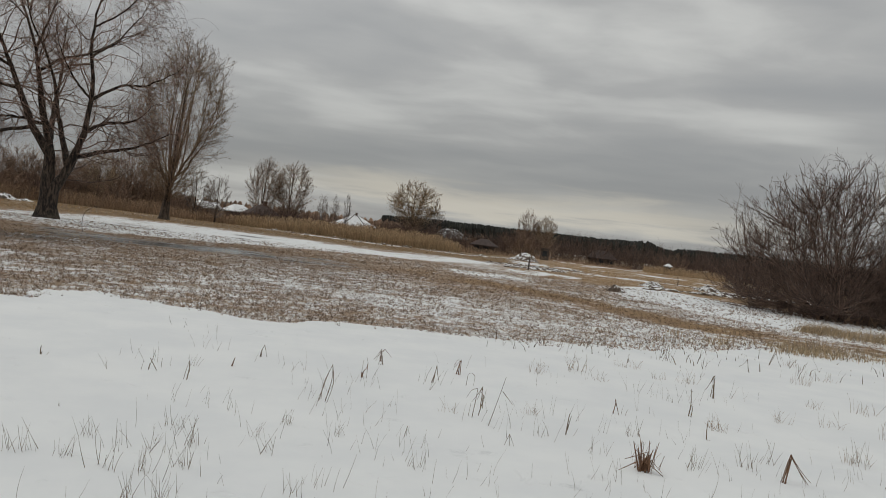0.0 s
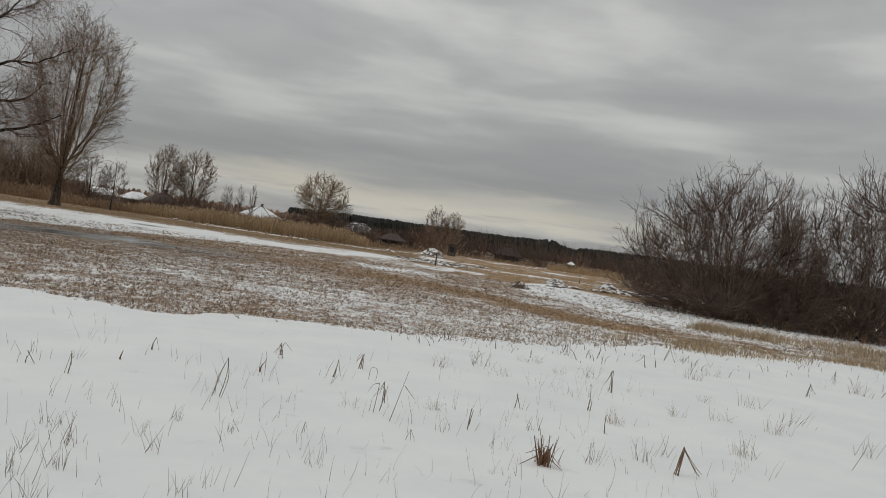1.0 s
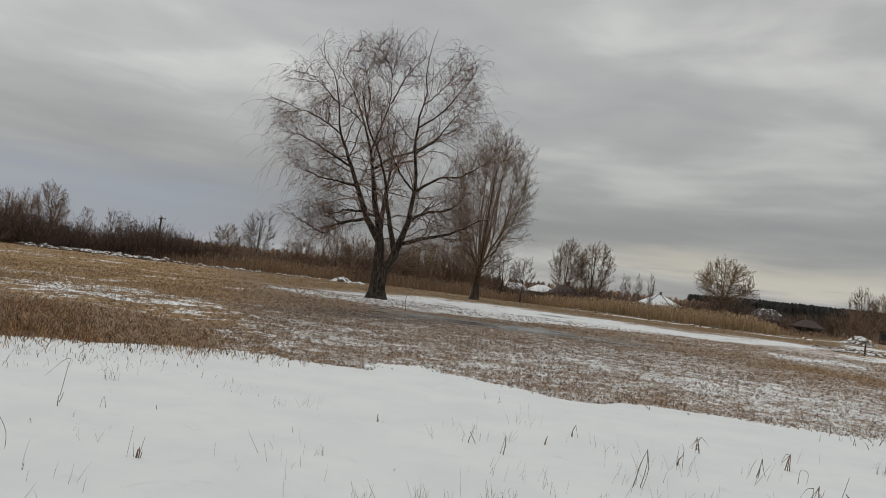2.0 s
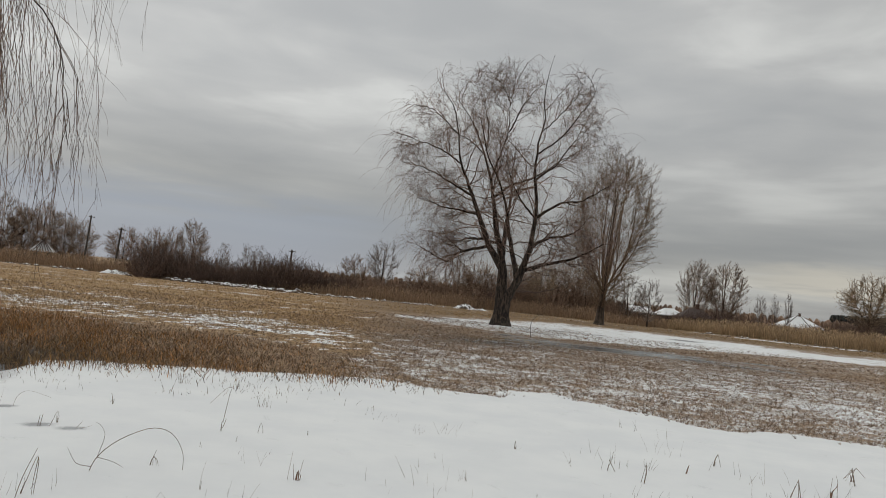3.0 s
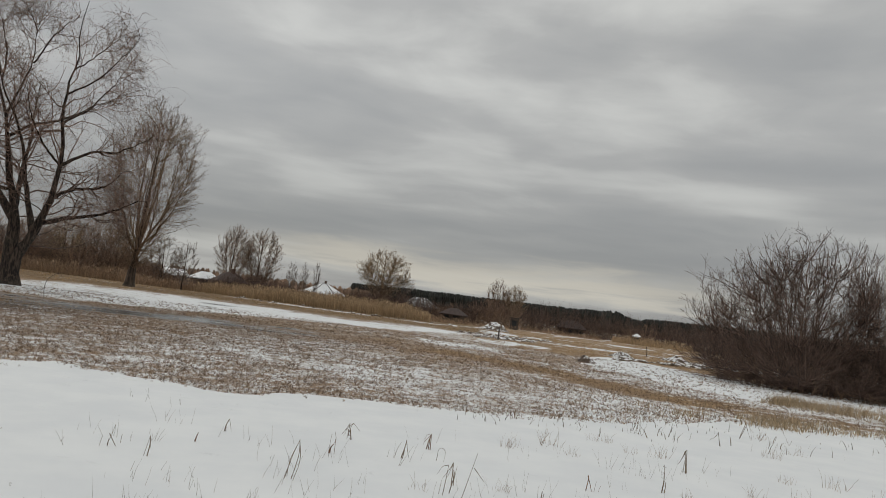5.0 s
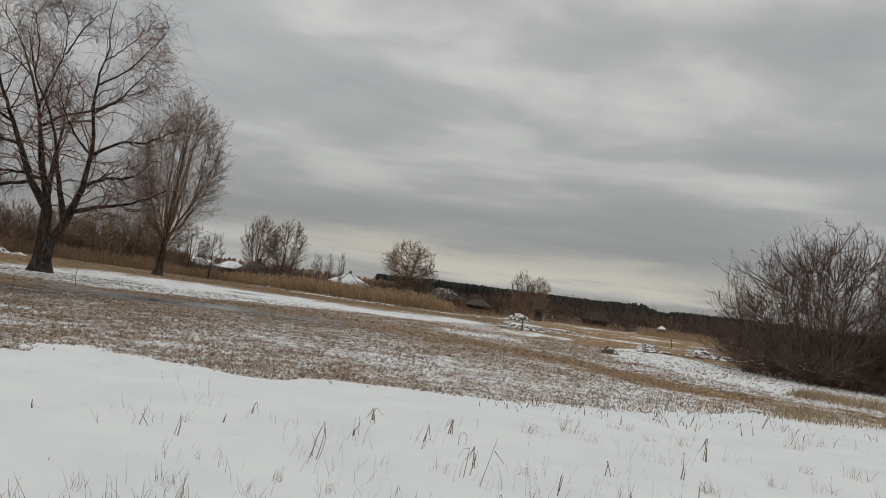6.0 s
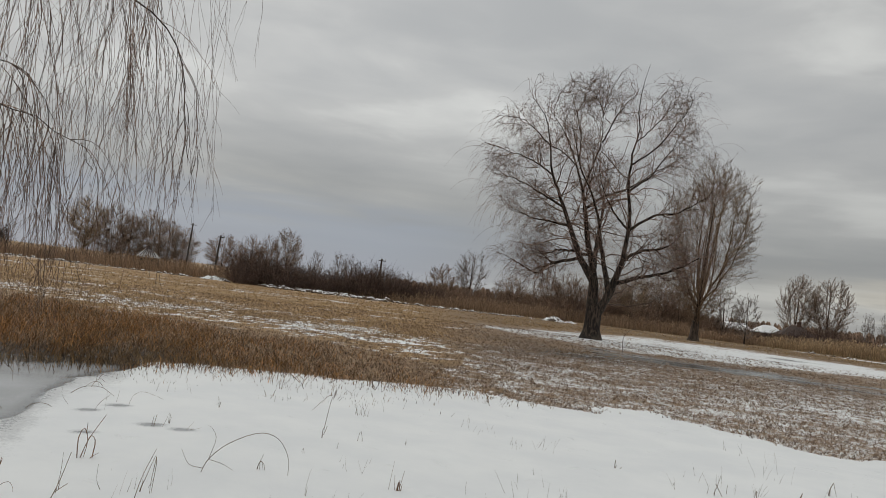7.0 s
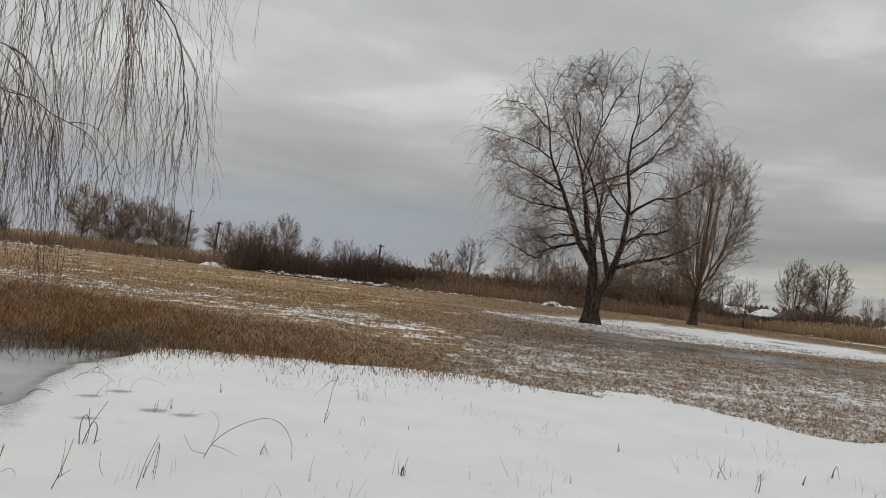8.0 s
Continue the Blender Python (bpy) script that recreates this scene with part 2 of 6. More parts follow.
ROOF_GREY = wall_material("thawed_roof", (0.36, 0.36, 0.36), (0.55, 0.55, 0.54))
ROOF_DARK = wall_material("dark_roof", (0.05, 0.035, 0.03), (0.09, 0.06, 0.05))
WALL = wall_material("limewashed_wall", (0.42, 0.40, 0.36), (0.55, 0.53, 0.48))
WALL_DARK = wall_material("weathered_boards", (0.06, 0.045, 0.035), (0.13, 0.10, 0.08))
BRICK = wall_material("chimney_brick", (0.10, 0.06, 0.045), (0.18, 0.11, 0.08))
POST = wall_material("weathered_wood", (0.05, 0.042, 0.036), (0.13, 0.11, 0.095))
GLASS = wall_material("dark_window", (0.02, 0.022, 0.025), (0.04, 0.042, 0.045))


# ---- mesh helpers ----
def pol(az, d, z=0.0):
    """A place by its bearing (degrees, to the right) and distance from the start of the walk."""
    return Vector((d * math.sin(radians(az)), d * math.cos(radians(az)), z))


def mesh_of(name, verts, faces, mat, smooth=True):
    """A mesh from arrays of vertices and of triangles or quads."""
    verts, faces = np.asarray(verts, np.float32), np.asarray(faces, np.int32)
    me = bpy.data.meshes.new(name)
    k = faces.shape[1]
    me.vertices.add(len(verts))
    me.vertices.foreach_set("co", verts.ravel())
    me.loops.add(faces.size)
    me.loops.foreach_set("vertex_index", faces.ravel())
    me.polygons.add(len(faces))
    me.polygons.foreach_set("loop_start", np.arange(0, faces.size, k, dtype=np.int32))
    me.polygons.foreach_set("use_smooth", np.full(len(faces), smooth))
    me.update(calc_edges=True)
    me.validate()
    me.materials.append(mat)
    return me


def thing(name, place, label, category, group="", kind=""):
    ob = new(name)
    ob.empty_display_size = 0.2
    ob.location = place
    return tagged(ob, label, category, group, kind)


def part(name, me, parent, label=""):
    ob = new(name, me)
    ob.parent = parent
    return tagged(ob, label)


def bm_mesh(name, bm, mat, smooth=False):
    me = bpy.data.meshes.new(name)
    bm.normal_update()
    bm.to_mesh(me)
    bm.free()
    me.materials.append(mat)
    if smooth:
        me.polygons.foreach_set("use_smooth", np.ones(len(me.polygons), bool))
    return me


def unit(v):
    return v / np.maximum(np.linalg.norm(v, axis=-1, keepdims=True), 1e-9)


def tubes(batches, sides=3):
    """Quads round many lines at once; a batch is an array (lines, points, 3) and its radii (lines, points)."""
    vs, fs, base = [], [], 0
    for p, r in batches:
        b, n = p.shape[:2]
        t = np.empty_like(p)
        t[:, 1:-1], t[:, 0], t[:, -1] = p[:, 2:] - p[:, :-2], p[:, 1] - p[:, 0], p[:, -1] - p[:, -2]
        t = unit(t)
        ref = np.where(np.abs(t[:, :1, 2:]) > 0.9, np.array([1.0, 0, 0]), np.array([0, 0, 1.0]))
        ref = np.broadcast_to(ref, t.shape)
        u = unit(np.cross(t, ref))
        w = np.cross(t, u)
        a = np.arange(sides) * 2 * math.pi / sides
        ring = p[:, :, None] + r[:, :, None, None] * (np.cos(a)[:, None] * u[:, :, None] + np.sin(a)[:, None] * w[:, :, None])
        idx = base + np.arange(b * n * sides).reshape(b, n, sides)
        q = np.stack([idx[:, :-1], np.roll(idx[:, :-1], -1, 2), np.roll(idx[:, 1:], -1, 2), idx[:, 1:]], -1)
        vs.append(ring.reshape(-1, 3))
        fs.append(q.reshape(-1, 4))
        base += b * n * sides
    return np.concatenate(vs), np.concatenate(fs)


def shoots(rng, start, way, length, radius, n, wander=0.2, pull=(0, 0, 0), tip=0.25):
    """Many crooked shoots at once, each of n steps; pull bends them (up or down) as they go."""
    m = len(start)
    p = np.empty((m, n + 1, 3))
    p[:, 0] = start
    d = unit(way.copy())
    for i in range(n):
        d = unit(d + rng.normal(0, wander, (m, 3)) + np.asarray(pull))
        p[:, i + 1] = p[:, i] + d * (length / n)[:, None]
    r = radius[:, None] * np.linspace(1, tip, n + 1)[None]
    return p, r


def offshoots(rng, p, r, k, lo, hi, angle, scale, thin, total=None):
    """Starts, ways, lengths and radii of k side shoots on every line of a batch."""
    m, n = p.shape[:2]
    u = rng.uniform(lo, hi, (m, k)) * (n - 1)
    i = np.minimum(u.astype(int), n - 2)
    f = (u - i)[..., None]
    rows = np.arange(m)[:, None]
    a, b = p[rows, i], p[rows, i + 1]
    start = a * (1 - f) + b * f
    t = unit(b - a)
    side = unit(np.cross(t, rng.normal(0, 1, t.shape)))
    ang = np.radians(rng.normal(angle, angle * 0.25, (m, k)))[..., None]
    way = t * np.cos(ang) + side * np.sin(ang)
    size = np.linalg.norm(p[:, 1:] - p[:, :-1], axis=2).sum(1)[:, None]
    length = size * scale * rng.uniform(0.55, 1.25, (m, k)) * (1.15 - 0.55 * u / (n - 1))
    rad = (r[rows, i] * (1 - f[..., 0]) + r[rows, i + 1] * f[..., 0]) * thin
    return start.reshape(-1, 3), way.reshape(-1, 3), length.ravel(), np.minimum(rad.ravel(), 1.0)


def curve_line(points, n):
    """A smooth line of n points through a few guide points."""
    p = np.asarray(points, float)
    p = np.vstack([2 * p[0] - p[1], p, 2 * p[-1] - p[-2]])
    out = []
    for u in np.linspace(0, len(p) - 3 - 1e-6, n):
        i, f = int(u), u - int(u)
        a, b, c, d = p[i:i + 4]
        out.append(0.5 * (2 * b + (c - a) * f + (2 * a - 5 * b + 4 * c - d) * f ** 2 + (3 * b - a - 3 * c + d) * f ** 3))
    return np.array(out)


def cull(batch, centre, half, rng):
    """Drops the lines of a batch that end well outside an ellipsoid."""
    p, r = batch
    e = (((p[:, -1] - np.asarray(centre)) / np.asarray(half)) ** 2).sum(1)
    keep = e < rng.uniform(0.85, 1.25, len(p))
    return p[keep], r[keep]


def blades(rng, base, height, width, lean, droop=0.0, steps=2):
    """Grass blades: thin tapering strips, turned every way. Returns vertices and triangles."""
    m = len(base)
    a = rng.uniform(0, 2 * math.pi, m)
    side = np.stack([np.cos(a), np.sin(a), np.zeros(m)], 1)
    b = rng.uniform(0, 2 * math.pi, m)
    over = np.stack([np.cos(b), np.sin(b), np.zeros(m)], 1) * (height * rng.uniform(0, 1, m) * lean)[:, None]
    up = np.array([0, 0, 1.0])
    rows = []
    for s in range(steps):
        f = s / steps
        c = base + over * f ** 1.6 + up * (height * f * (1 - droop * f))[:, None]
        w = side * (width * (1 - 0.45 * f) * 0.5)[:, None]
        rows += [c - w, c + w]
    rows.append(base + over + up * (height * (1 - droop))[:, None])
    v = np.stack(rows, 1)
    n = v.shape[1]
    tri = []
    for s in range(steps - 1):
        tri += [(2 * s, 2 * s + 1, 2 * s + 3), (2 * s, 2 * s + 3, 2 * s + 2)]
    tri.append((n - 3, n - 2, n - 1))
    f = (np.arange(m) * n)[:, None, None] + np.array(tri)[None]
    return v.reshape(-1, 3), f.reshape(-1, 3)


# ---- ground ----
def smooth_noise(x, y, scale, seed):
    """Cheap value noise on arrays, about -1 to 1."""
    g = np.random.RandomState(seed).uniform(-1, 1, (64, 64))
    u, v = x / scale, y / scale
    i, j = np.floor(u).astype(int), np.floor(v).astype(int)
    f, h = u - i, v - j
    f, h = f * f * (3 - 2 * f), h * h * (3 - 2 * h)
    a, b, c, d = g[i % 64, j % 64], g[(i + 1) % 64, j % 64], g[i % 64, (j + 1) % 64], g[(i + 1) % 64, (j + 1) % 64]
    return (a * (1 - f) + b * f) * (1 - h) + (c * (1 - f) + d * f) * h


def step(v, lo, hi):
    t = np.clip((v - lo) / (hi - lo), 0, 1)
    return t * t * (3 - 2 * t)


EDGE_AZ = [-90, -54, -42, -31, -20, -12, -5, 0, 7, 13, 19, 26, 35, 43, 56, 90]
EDGE_D = [11.5, 12.6, 12.9, 12.4, 12.3, 12.1, 13.0, 12.3, 11.8, 12.4, 12.8, 13.0, 15.0, 18.5, 24.0, 26]
SEDGE_AZ = [-90, -54, -49, -44, -36, -28, -21, -16]
SEDGE_D = [30, 28, 27, 22.5, 20.5, 19.0, 16.0, 12.5]
FAR_AZ = [-90, -55, -50, -44, -36, -28, -18, -9, 0, 8, 14, 20, 24, 30, 40, 60, 90]
FAR_D = [150, 142, 101, 95, 87, 75, 80, 88, 84, 82, 80, 78, 92, 118, 122, 110, 110]


# small melt hollows round stalks, and shallow dents, both with painted grey shade: x, y, strength
MELTS_AND_SHADE = [(-5.34, 5.87, 1.0), (-6.21, 6.38, 0.95), (-6.21, 5.96, 0.85), (-5.02, 5.92, 0.8), (-5.47, 5.16, 0.75), (-6.02, 4.40, 0.75), (1.81, 6.26, 0.34), (2.13, 5.45, 0.36), (2.34, 5.45, 0.34), (2.69, 4.70, 0.38), (0.69, 7.61, 0.36)]


def shares(x, y):
    """What lies on the ground at each place: snow, ice, straw, wet with the sedge's painted reflection; and the height.
    """
    d, az = np.hypot(x, y), np.degrees(np.arctan2(x, y))
    n1, n2, n3 = smooth_noise(x, y, 1.1, 1), smooth_noise(x, y, 4.5, 2), smooth_noise(x, y, 15.0, 3)
    edge = np.interp(az, EDGE_AZ, EDGE_D) + 0.35 * n1 + 0.4 * n2 + 0.25 * smooth_noise(x, y, 0.5, 6)
    soft = np.interp(az, [-60, 15, 25, 40, 56], [0.35, 0.5, 1.2, 2.5, 4.0])
    near = 1 - step(d, edge - soft * 0.5, edge + soft)
    # thin broken snow in the short grass, dying away outwards
    mixed = 0.484 + 0.028 * n2 + 0.03 * n3 + 0.03 * smooth_noise(x * 0.5, y, 1.0, 35)
    mixed += 0.05 * step(az, 8, 30) * (1 - step(d, 15, 24)) + 0.06 * step(az, 25, 40)
    mixed -= 0.05 * step(d, 20, 32) * (1 - step(az, 8, 26)) + 0.035 * (1 - step(az, -14, 4))
    snow = np.maximum(near, mixed)
    # the long strip behind the two trees
    inner = np.interp(az, [-21, -15, -8, -2.4, 4, 12, 21, 24], [41.5, 38.0, 33.8, 33.4, 36.5, 41.0, 48.5, 60])
    outer = np.interp(az, [-21, -15, -6, 4, 12, 21, 24], [42.0, 45.5, 58, 59.5, 55, 59, 60])
    rim = 1.2 * n1 + 0.8 * n2
    strip = step(d, inner - 1.5 + rim, inner + 2.5 + rim) * (1 - step(d, outer - 4 + rim, outer + 2 + rim)) * step(az, -21.5, -20) * (1 - step(az, 23, 24.5))
    patch = step(d + rim, 32, 37) * (1 - step(d + rim, 38.5, 44)) * step(az + 0.25 * (d - 38), 17, 19.5) * (1 - step(az + 0.25 * (d - 38), 24, 27))
    inner_r = np.interp(az, [28, 36, 44, 54, 70], [36, 29.5, 25.0, 29.0, 30])
    outer_r = np.interp(az, [28, 33, 37, 44, 54, 70], [40, 48, 45, 39, 39, 38])
    sheet = step(d, inner_r - 3.5 + rim, inner_r + 2.5 + rim) * (1 - step(d, outer_r - 2, outer_r + 3)) * step(az, 27, 33)
    streak = step(smooth_noise(x * 0.35, y, 3.5, 5) + 0.5 * n1, 0.30, 0.75)
    beyond = step(d, 40, 60)
    left = 1 - step(az, -24, -14)
    meadow = left * step(d, np.interp(az, SEDGE_AZ, SEDGE_D) - 1, np.interp(az, SEDGE_AZ, SEDGE_D) + 3)
    band = left * np.exp(-((d - np.interp(az, [-60, -50, -40, -30, -20], [31, 32, 28, 26, 24])) / 4.0) ** 2)
    snow = np.where(meadow > 0.5, 0.36 + 0.11 * streak + 0.14 * band, snow)
    brown = step(d, outer, outer + 4) * (1 - left) * (1 - step(az, 22, 27))
    snow = snow * (1 - brown) + (0.335 + 0.05 * n1) * brown
    rightfar = step(az, 20, 26) * step(d, 40, 48)
    snow = np.where(rightfar > 0.5, 0.40 + 0.20 * streak, snow)
    snow = np.maximum(snow, 0.75 * np.exp(-((d - np.interp(az, FAR_AZ, FAR_D) + 4.5 + n2) / 1.6) ** 2) * step(az, 3, 6) * (1 - step(az, 24, 28)))
    snow = np.maximum.reduce([snow, (0.60 - 0.05 * (1 - step(az, -6, 2)) + 0.06 * n1) * strip, 0.58 * patch, 0.68 * sheet])
    sedge = (1 - step(d, np.interp(az, SEDGE_AZ, SEDGE_D) - 0.8, np.interp(az, SEDGE_AZ, SEDGE_D) + 0.8)) * step(d, edge - 0.2, edge + 0.5) * (1 - step(az, -31, -17))
    snow *= 1 - 0.75 * sedge
    # frozen puddles along the strip, and the small pool
    lane = np.interp(az, [-14, -8, 0, 8, 14], [34.5, 31.5, 30.5, 30.5, 31.5])
    film = smooth_noise(x * 0.4, y, 1.3, 31) + 0.6 * smooth_noise(x * 0.4, y, 0.5, 32)
    ice = np.exp(-((d - lane) / 2.6) ** 4) * step(az, -13, -8) * (1 - step(az, 9, 15)) * np.clip(0.62 + 0.75 * film, 0, 1)
    ice = np.maximum(ice, 0.55 * strip * step(film, 0.45, 0.9) * (1 - step(az, 4, 10)))
    rim_d = np.interp(az, [-75, -60, -54, -50.8, -48.8, -47.4, -45.6, -43.8, -41.7], [6.2, 6.9, 7.4, 8.0, 9.2, 10.2, 10.9, 11.3, 12.2]) + 0.45 + 0.10 * n1
    pool = step(d + 0.25 * smooth_noise(x, y, 0.3, 34), rim_d - 0.7, rim_d + 0.2) * (1 - step(d, edge + 0.1, edge + 0.5)) * step(az, -84, -74) * (1 - step(az, -43.5, -40.5))
    shore = pool * np.maximum(1 - step(d, rim_d + 0.05, rim_d + 0.65), step(d, edge - 0.9, edge - 0.1))
    # paler grey on the inner pool ice
    pale_ice = pool * (1 - shore) * (0.30 + 0.22 * smooth_noise(x, y, 0.9, 33))
    snow = np.where(pool > 0, snow * (1 - pool) + pool * (0.46 - 0.16 * shore + 0.10 * n1), snow)
    ice = np.maximum(ice, pool * (0.70 + 0.25 * shore))
    slush = step(d + 0.3 * n1, rim_d - 2.4, rim_d - 0.3) * (1 - step(d, edge - 0.2, edge + 0.2)) * step(az, -84, -74) * (1 - step(az, -44.5, -41))
    ice = np.maximum(ice, 0.56 * slush)
    pale_ice = np.maximum(pale_ice, np.where(pool < 0.6, 0.66 * slush, 0))
    # the surface stays level: the hollows' grey shade is put in as ice colour
    for mx, my, much in MELTS_AND_SHADE:
        far = math.hypot(mx, my)
        along, aside = (x * mx + y * my) / far - far, (x * my - y * mx) / far
        melt_shade = much * np.exp(-((along / 0.10) ** 2 + (aside / 0.15) ** 2))
        ice = np.maximum(ice, melt_shade)
        pale_ice = np.where(melt_shade > 0.05, 1.0 - melt_shade, pale_ice)
    straw = np.clip(np.maximum.reduce([meadow, brown * 0.9, rightfar * 0.6, step(d, 60, 75) * 0.7]) + 0.15 * n2, 0, 1)
    rust = step(az, 12, 20) * np.exp(-((d - np.interp(az, [12, 25, 36], [33, 28, 22])) / 2.0) ** 2)
    rust = rust * np.clip(0.55 + 0.8 * n2 + 0.5 * n1, 0.1, 1.0)
    straw = np.maximum(straw, 0.6 * rust)
    snow = snow * (1 - 0.35 * rust)
    wet_and_reflection = np.clip((1 - step(az, 2, 20)) * (1 - left) * np.exp(-((d - 27) / 9.0) ** 2) * (0.6 + 0.6 * n2), 0, 1)
    # the sedge's dark reflection painted on the pool ice, plus a wet rim
    wet_and_reflection = np.maximum(wet_and_reflection, pool * np.clip(0.9 * step(d, edge - 0.9, edge - 0.1) + 0.15 * (1 - step(d, rim_d + 0.1, rim_d + 0.5)), 0, 1))
    wet_and_reflection = np.maximum(wet_and_reflection, 0.4 * brown)
    # dark foot of the sedge and its reflection, painted as colour
    wet_and_reflection = np.maximum(wet_and_reflection, (1 - step(az, -40, -36)) * step(d, edge - 0.9, edge - 0.4) * (1 - step(d, edge + 1.2, edge + 2.4)))
    high = 0.012 * n1 * near + 0.02 * n2 + 0.06 * n3 * step(d, 15, 40) + 0.02 * near * step(d, 6, 12) - 0.05 * pool + 0.03 * strip + 0.02 * sheet
    high += 0.010 * smooth_noise(x, y, 0.45, 8) * (1 - near)
    return np.clip(snow, 0, 1), np.clip(ice, 0, 1), straw, wet_and_reflection, high, np.clip(pale_ice, 0, 1)


def ground_z(x, y):
    return shares(np.asarray([x], float), np.asarray([y], float))[4][0]


def build_ground():
    az = np.radians(np.concatenate([np.arange(-180, -64, 4), np.arange(-64, 64, 0.42), np.arange(64, 180, 4)]))
    d = np.concatenate([[0.0], 0.4 * 1.031 ** np.arange(0, 285)])
    d = np.sort(np.concatenate([d[(d < 4.2) | (d > 12.5)], np.geomspace(4.2, 12.5, 110)]))
    d = d[d < 2500]
    A, D = np.meshgrid(az, d[1:], indexing="ij")
    x, y = (D * np.sin(A)).ravel(), (D * np.cos(A)).ravel()
    snow, ice, straw, wet_and_reflection, high, pale_ice = shares(x, y)
    na, nd = A.shape
    idx = np.arange(na * nd).reshape(na, nd)
    nxt = np.roll(idx, -1, 0)
    quads = np.stack([idx[:, :-1], nxt[:, :-1], nxt[:, 1:], idx[:, 1:]], -1).reshape(-1, 4)
    v = np.stack([x, y, high], 1)
    centre = len(v)
    v = np.vstack([v, [[0, 0, 0]]])
    me = mesh_of("ground", v, quads, GROUND)
    for name, values in (("snow", snow), ("ice", ice), ("straw", straw), ("wet_and_reflection", wet_and_reflection), ("pale_ice", pale_ice)):
        layer = me.attributes.new(name, "FLOAT", "POINT")
        layer.data.foreach_set("value", np.append(values, 0.9 if name == "snow" else 0).astype(np.float32))
    bm = bmesh.new()
    bm.from_mesh(me)
    bm.verts.ensure_lookup_table()
    for a, b in zip(nxt[:, 0], idx[:, 0]):
        f = bm.faces.new((bm.verts[centre], bm.verts[int(a)], bm.verts[int(b)]))
        f.smooth = True
    bm.to_mesh(me)
    bm.free()
    ob = new("ground", me)
    tagged(ob, "flat frozen meadow under patchy snow and dead grass", "ground", kind="structure")


build_ground()


# ---- trees ----
def tree_thing(name, place, label, category, group, bark, twig, trunk_batches, crown_batches, trunk_sides=8, crown_sides=3, trunks=1, limbs_apart=False):
    t = thing(name, place, label, category, group)
    p, r = trunk_batches[0]
    v, f = tubes([(p[:trunks], r[:trunks])], trunk_sides)
    v = np.array(v, float)
    if trunks > 1:
        v += np.array([noise.noise_vector(Vector((q[0] * 2.6, q[1] * 2.6, q[2] * 0.6))) for q in v]) * 0.11 * np.clip(1.4 - v[:, 2:] / 5.0, 0.15, 1)
    part("trunk", mesh_of("trunk", v, f, bark), t)
    if limbs_apart:
        for k in range(trunks, len(p)):
            part("limb", mesh_of("limb", *tubes([(p[k:k + 1], r[k:k + 1])], trunk_sides), bark), t)
    elif trunks < len(p):
        crown_batches = crown_batches + [(p[trunks:], r[trunks:])]
    part("crown", mesh_of("crown", *tubes(crown_batches, crown_sides), twig), t)
    return t


def line_batch(lines, n, taper=0.8):
    """Guide lines with a start and end radius, as one batch."""
    p = np.stack([curve_line(g, n) for g, _, _ in lines])
    r = np.stack([np.linspace(1, 0, n) ** taper * (a - b) + b for _, a, b in lines])
    return p, r


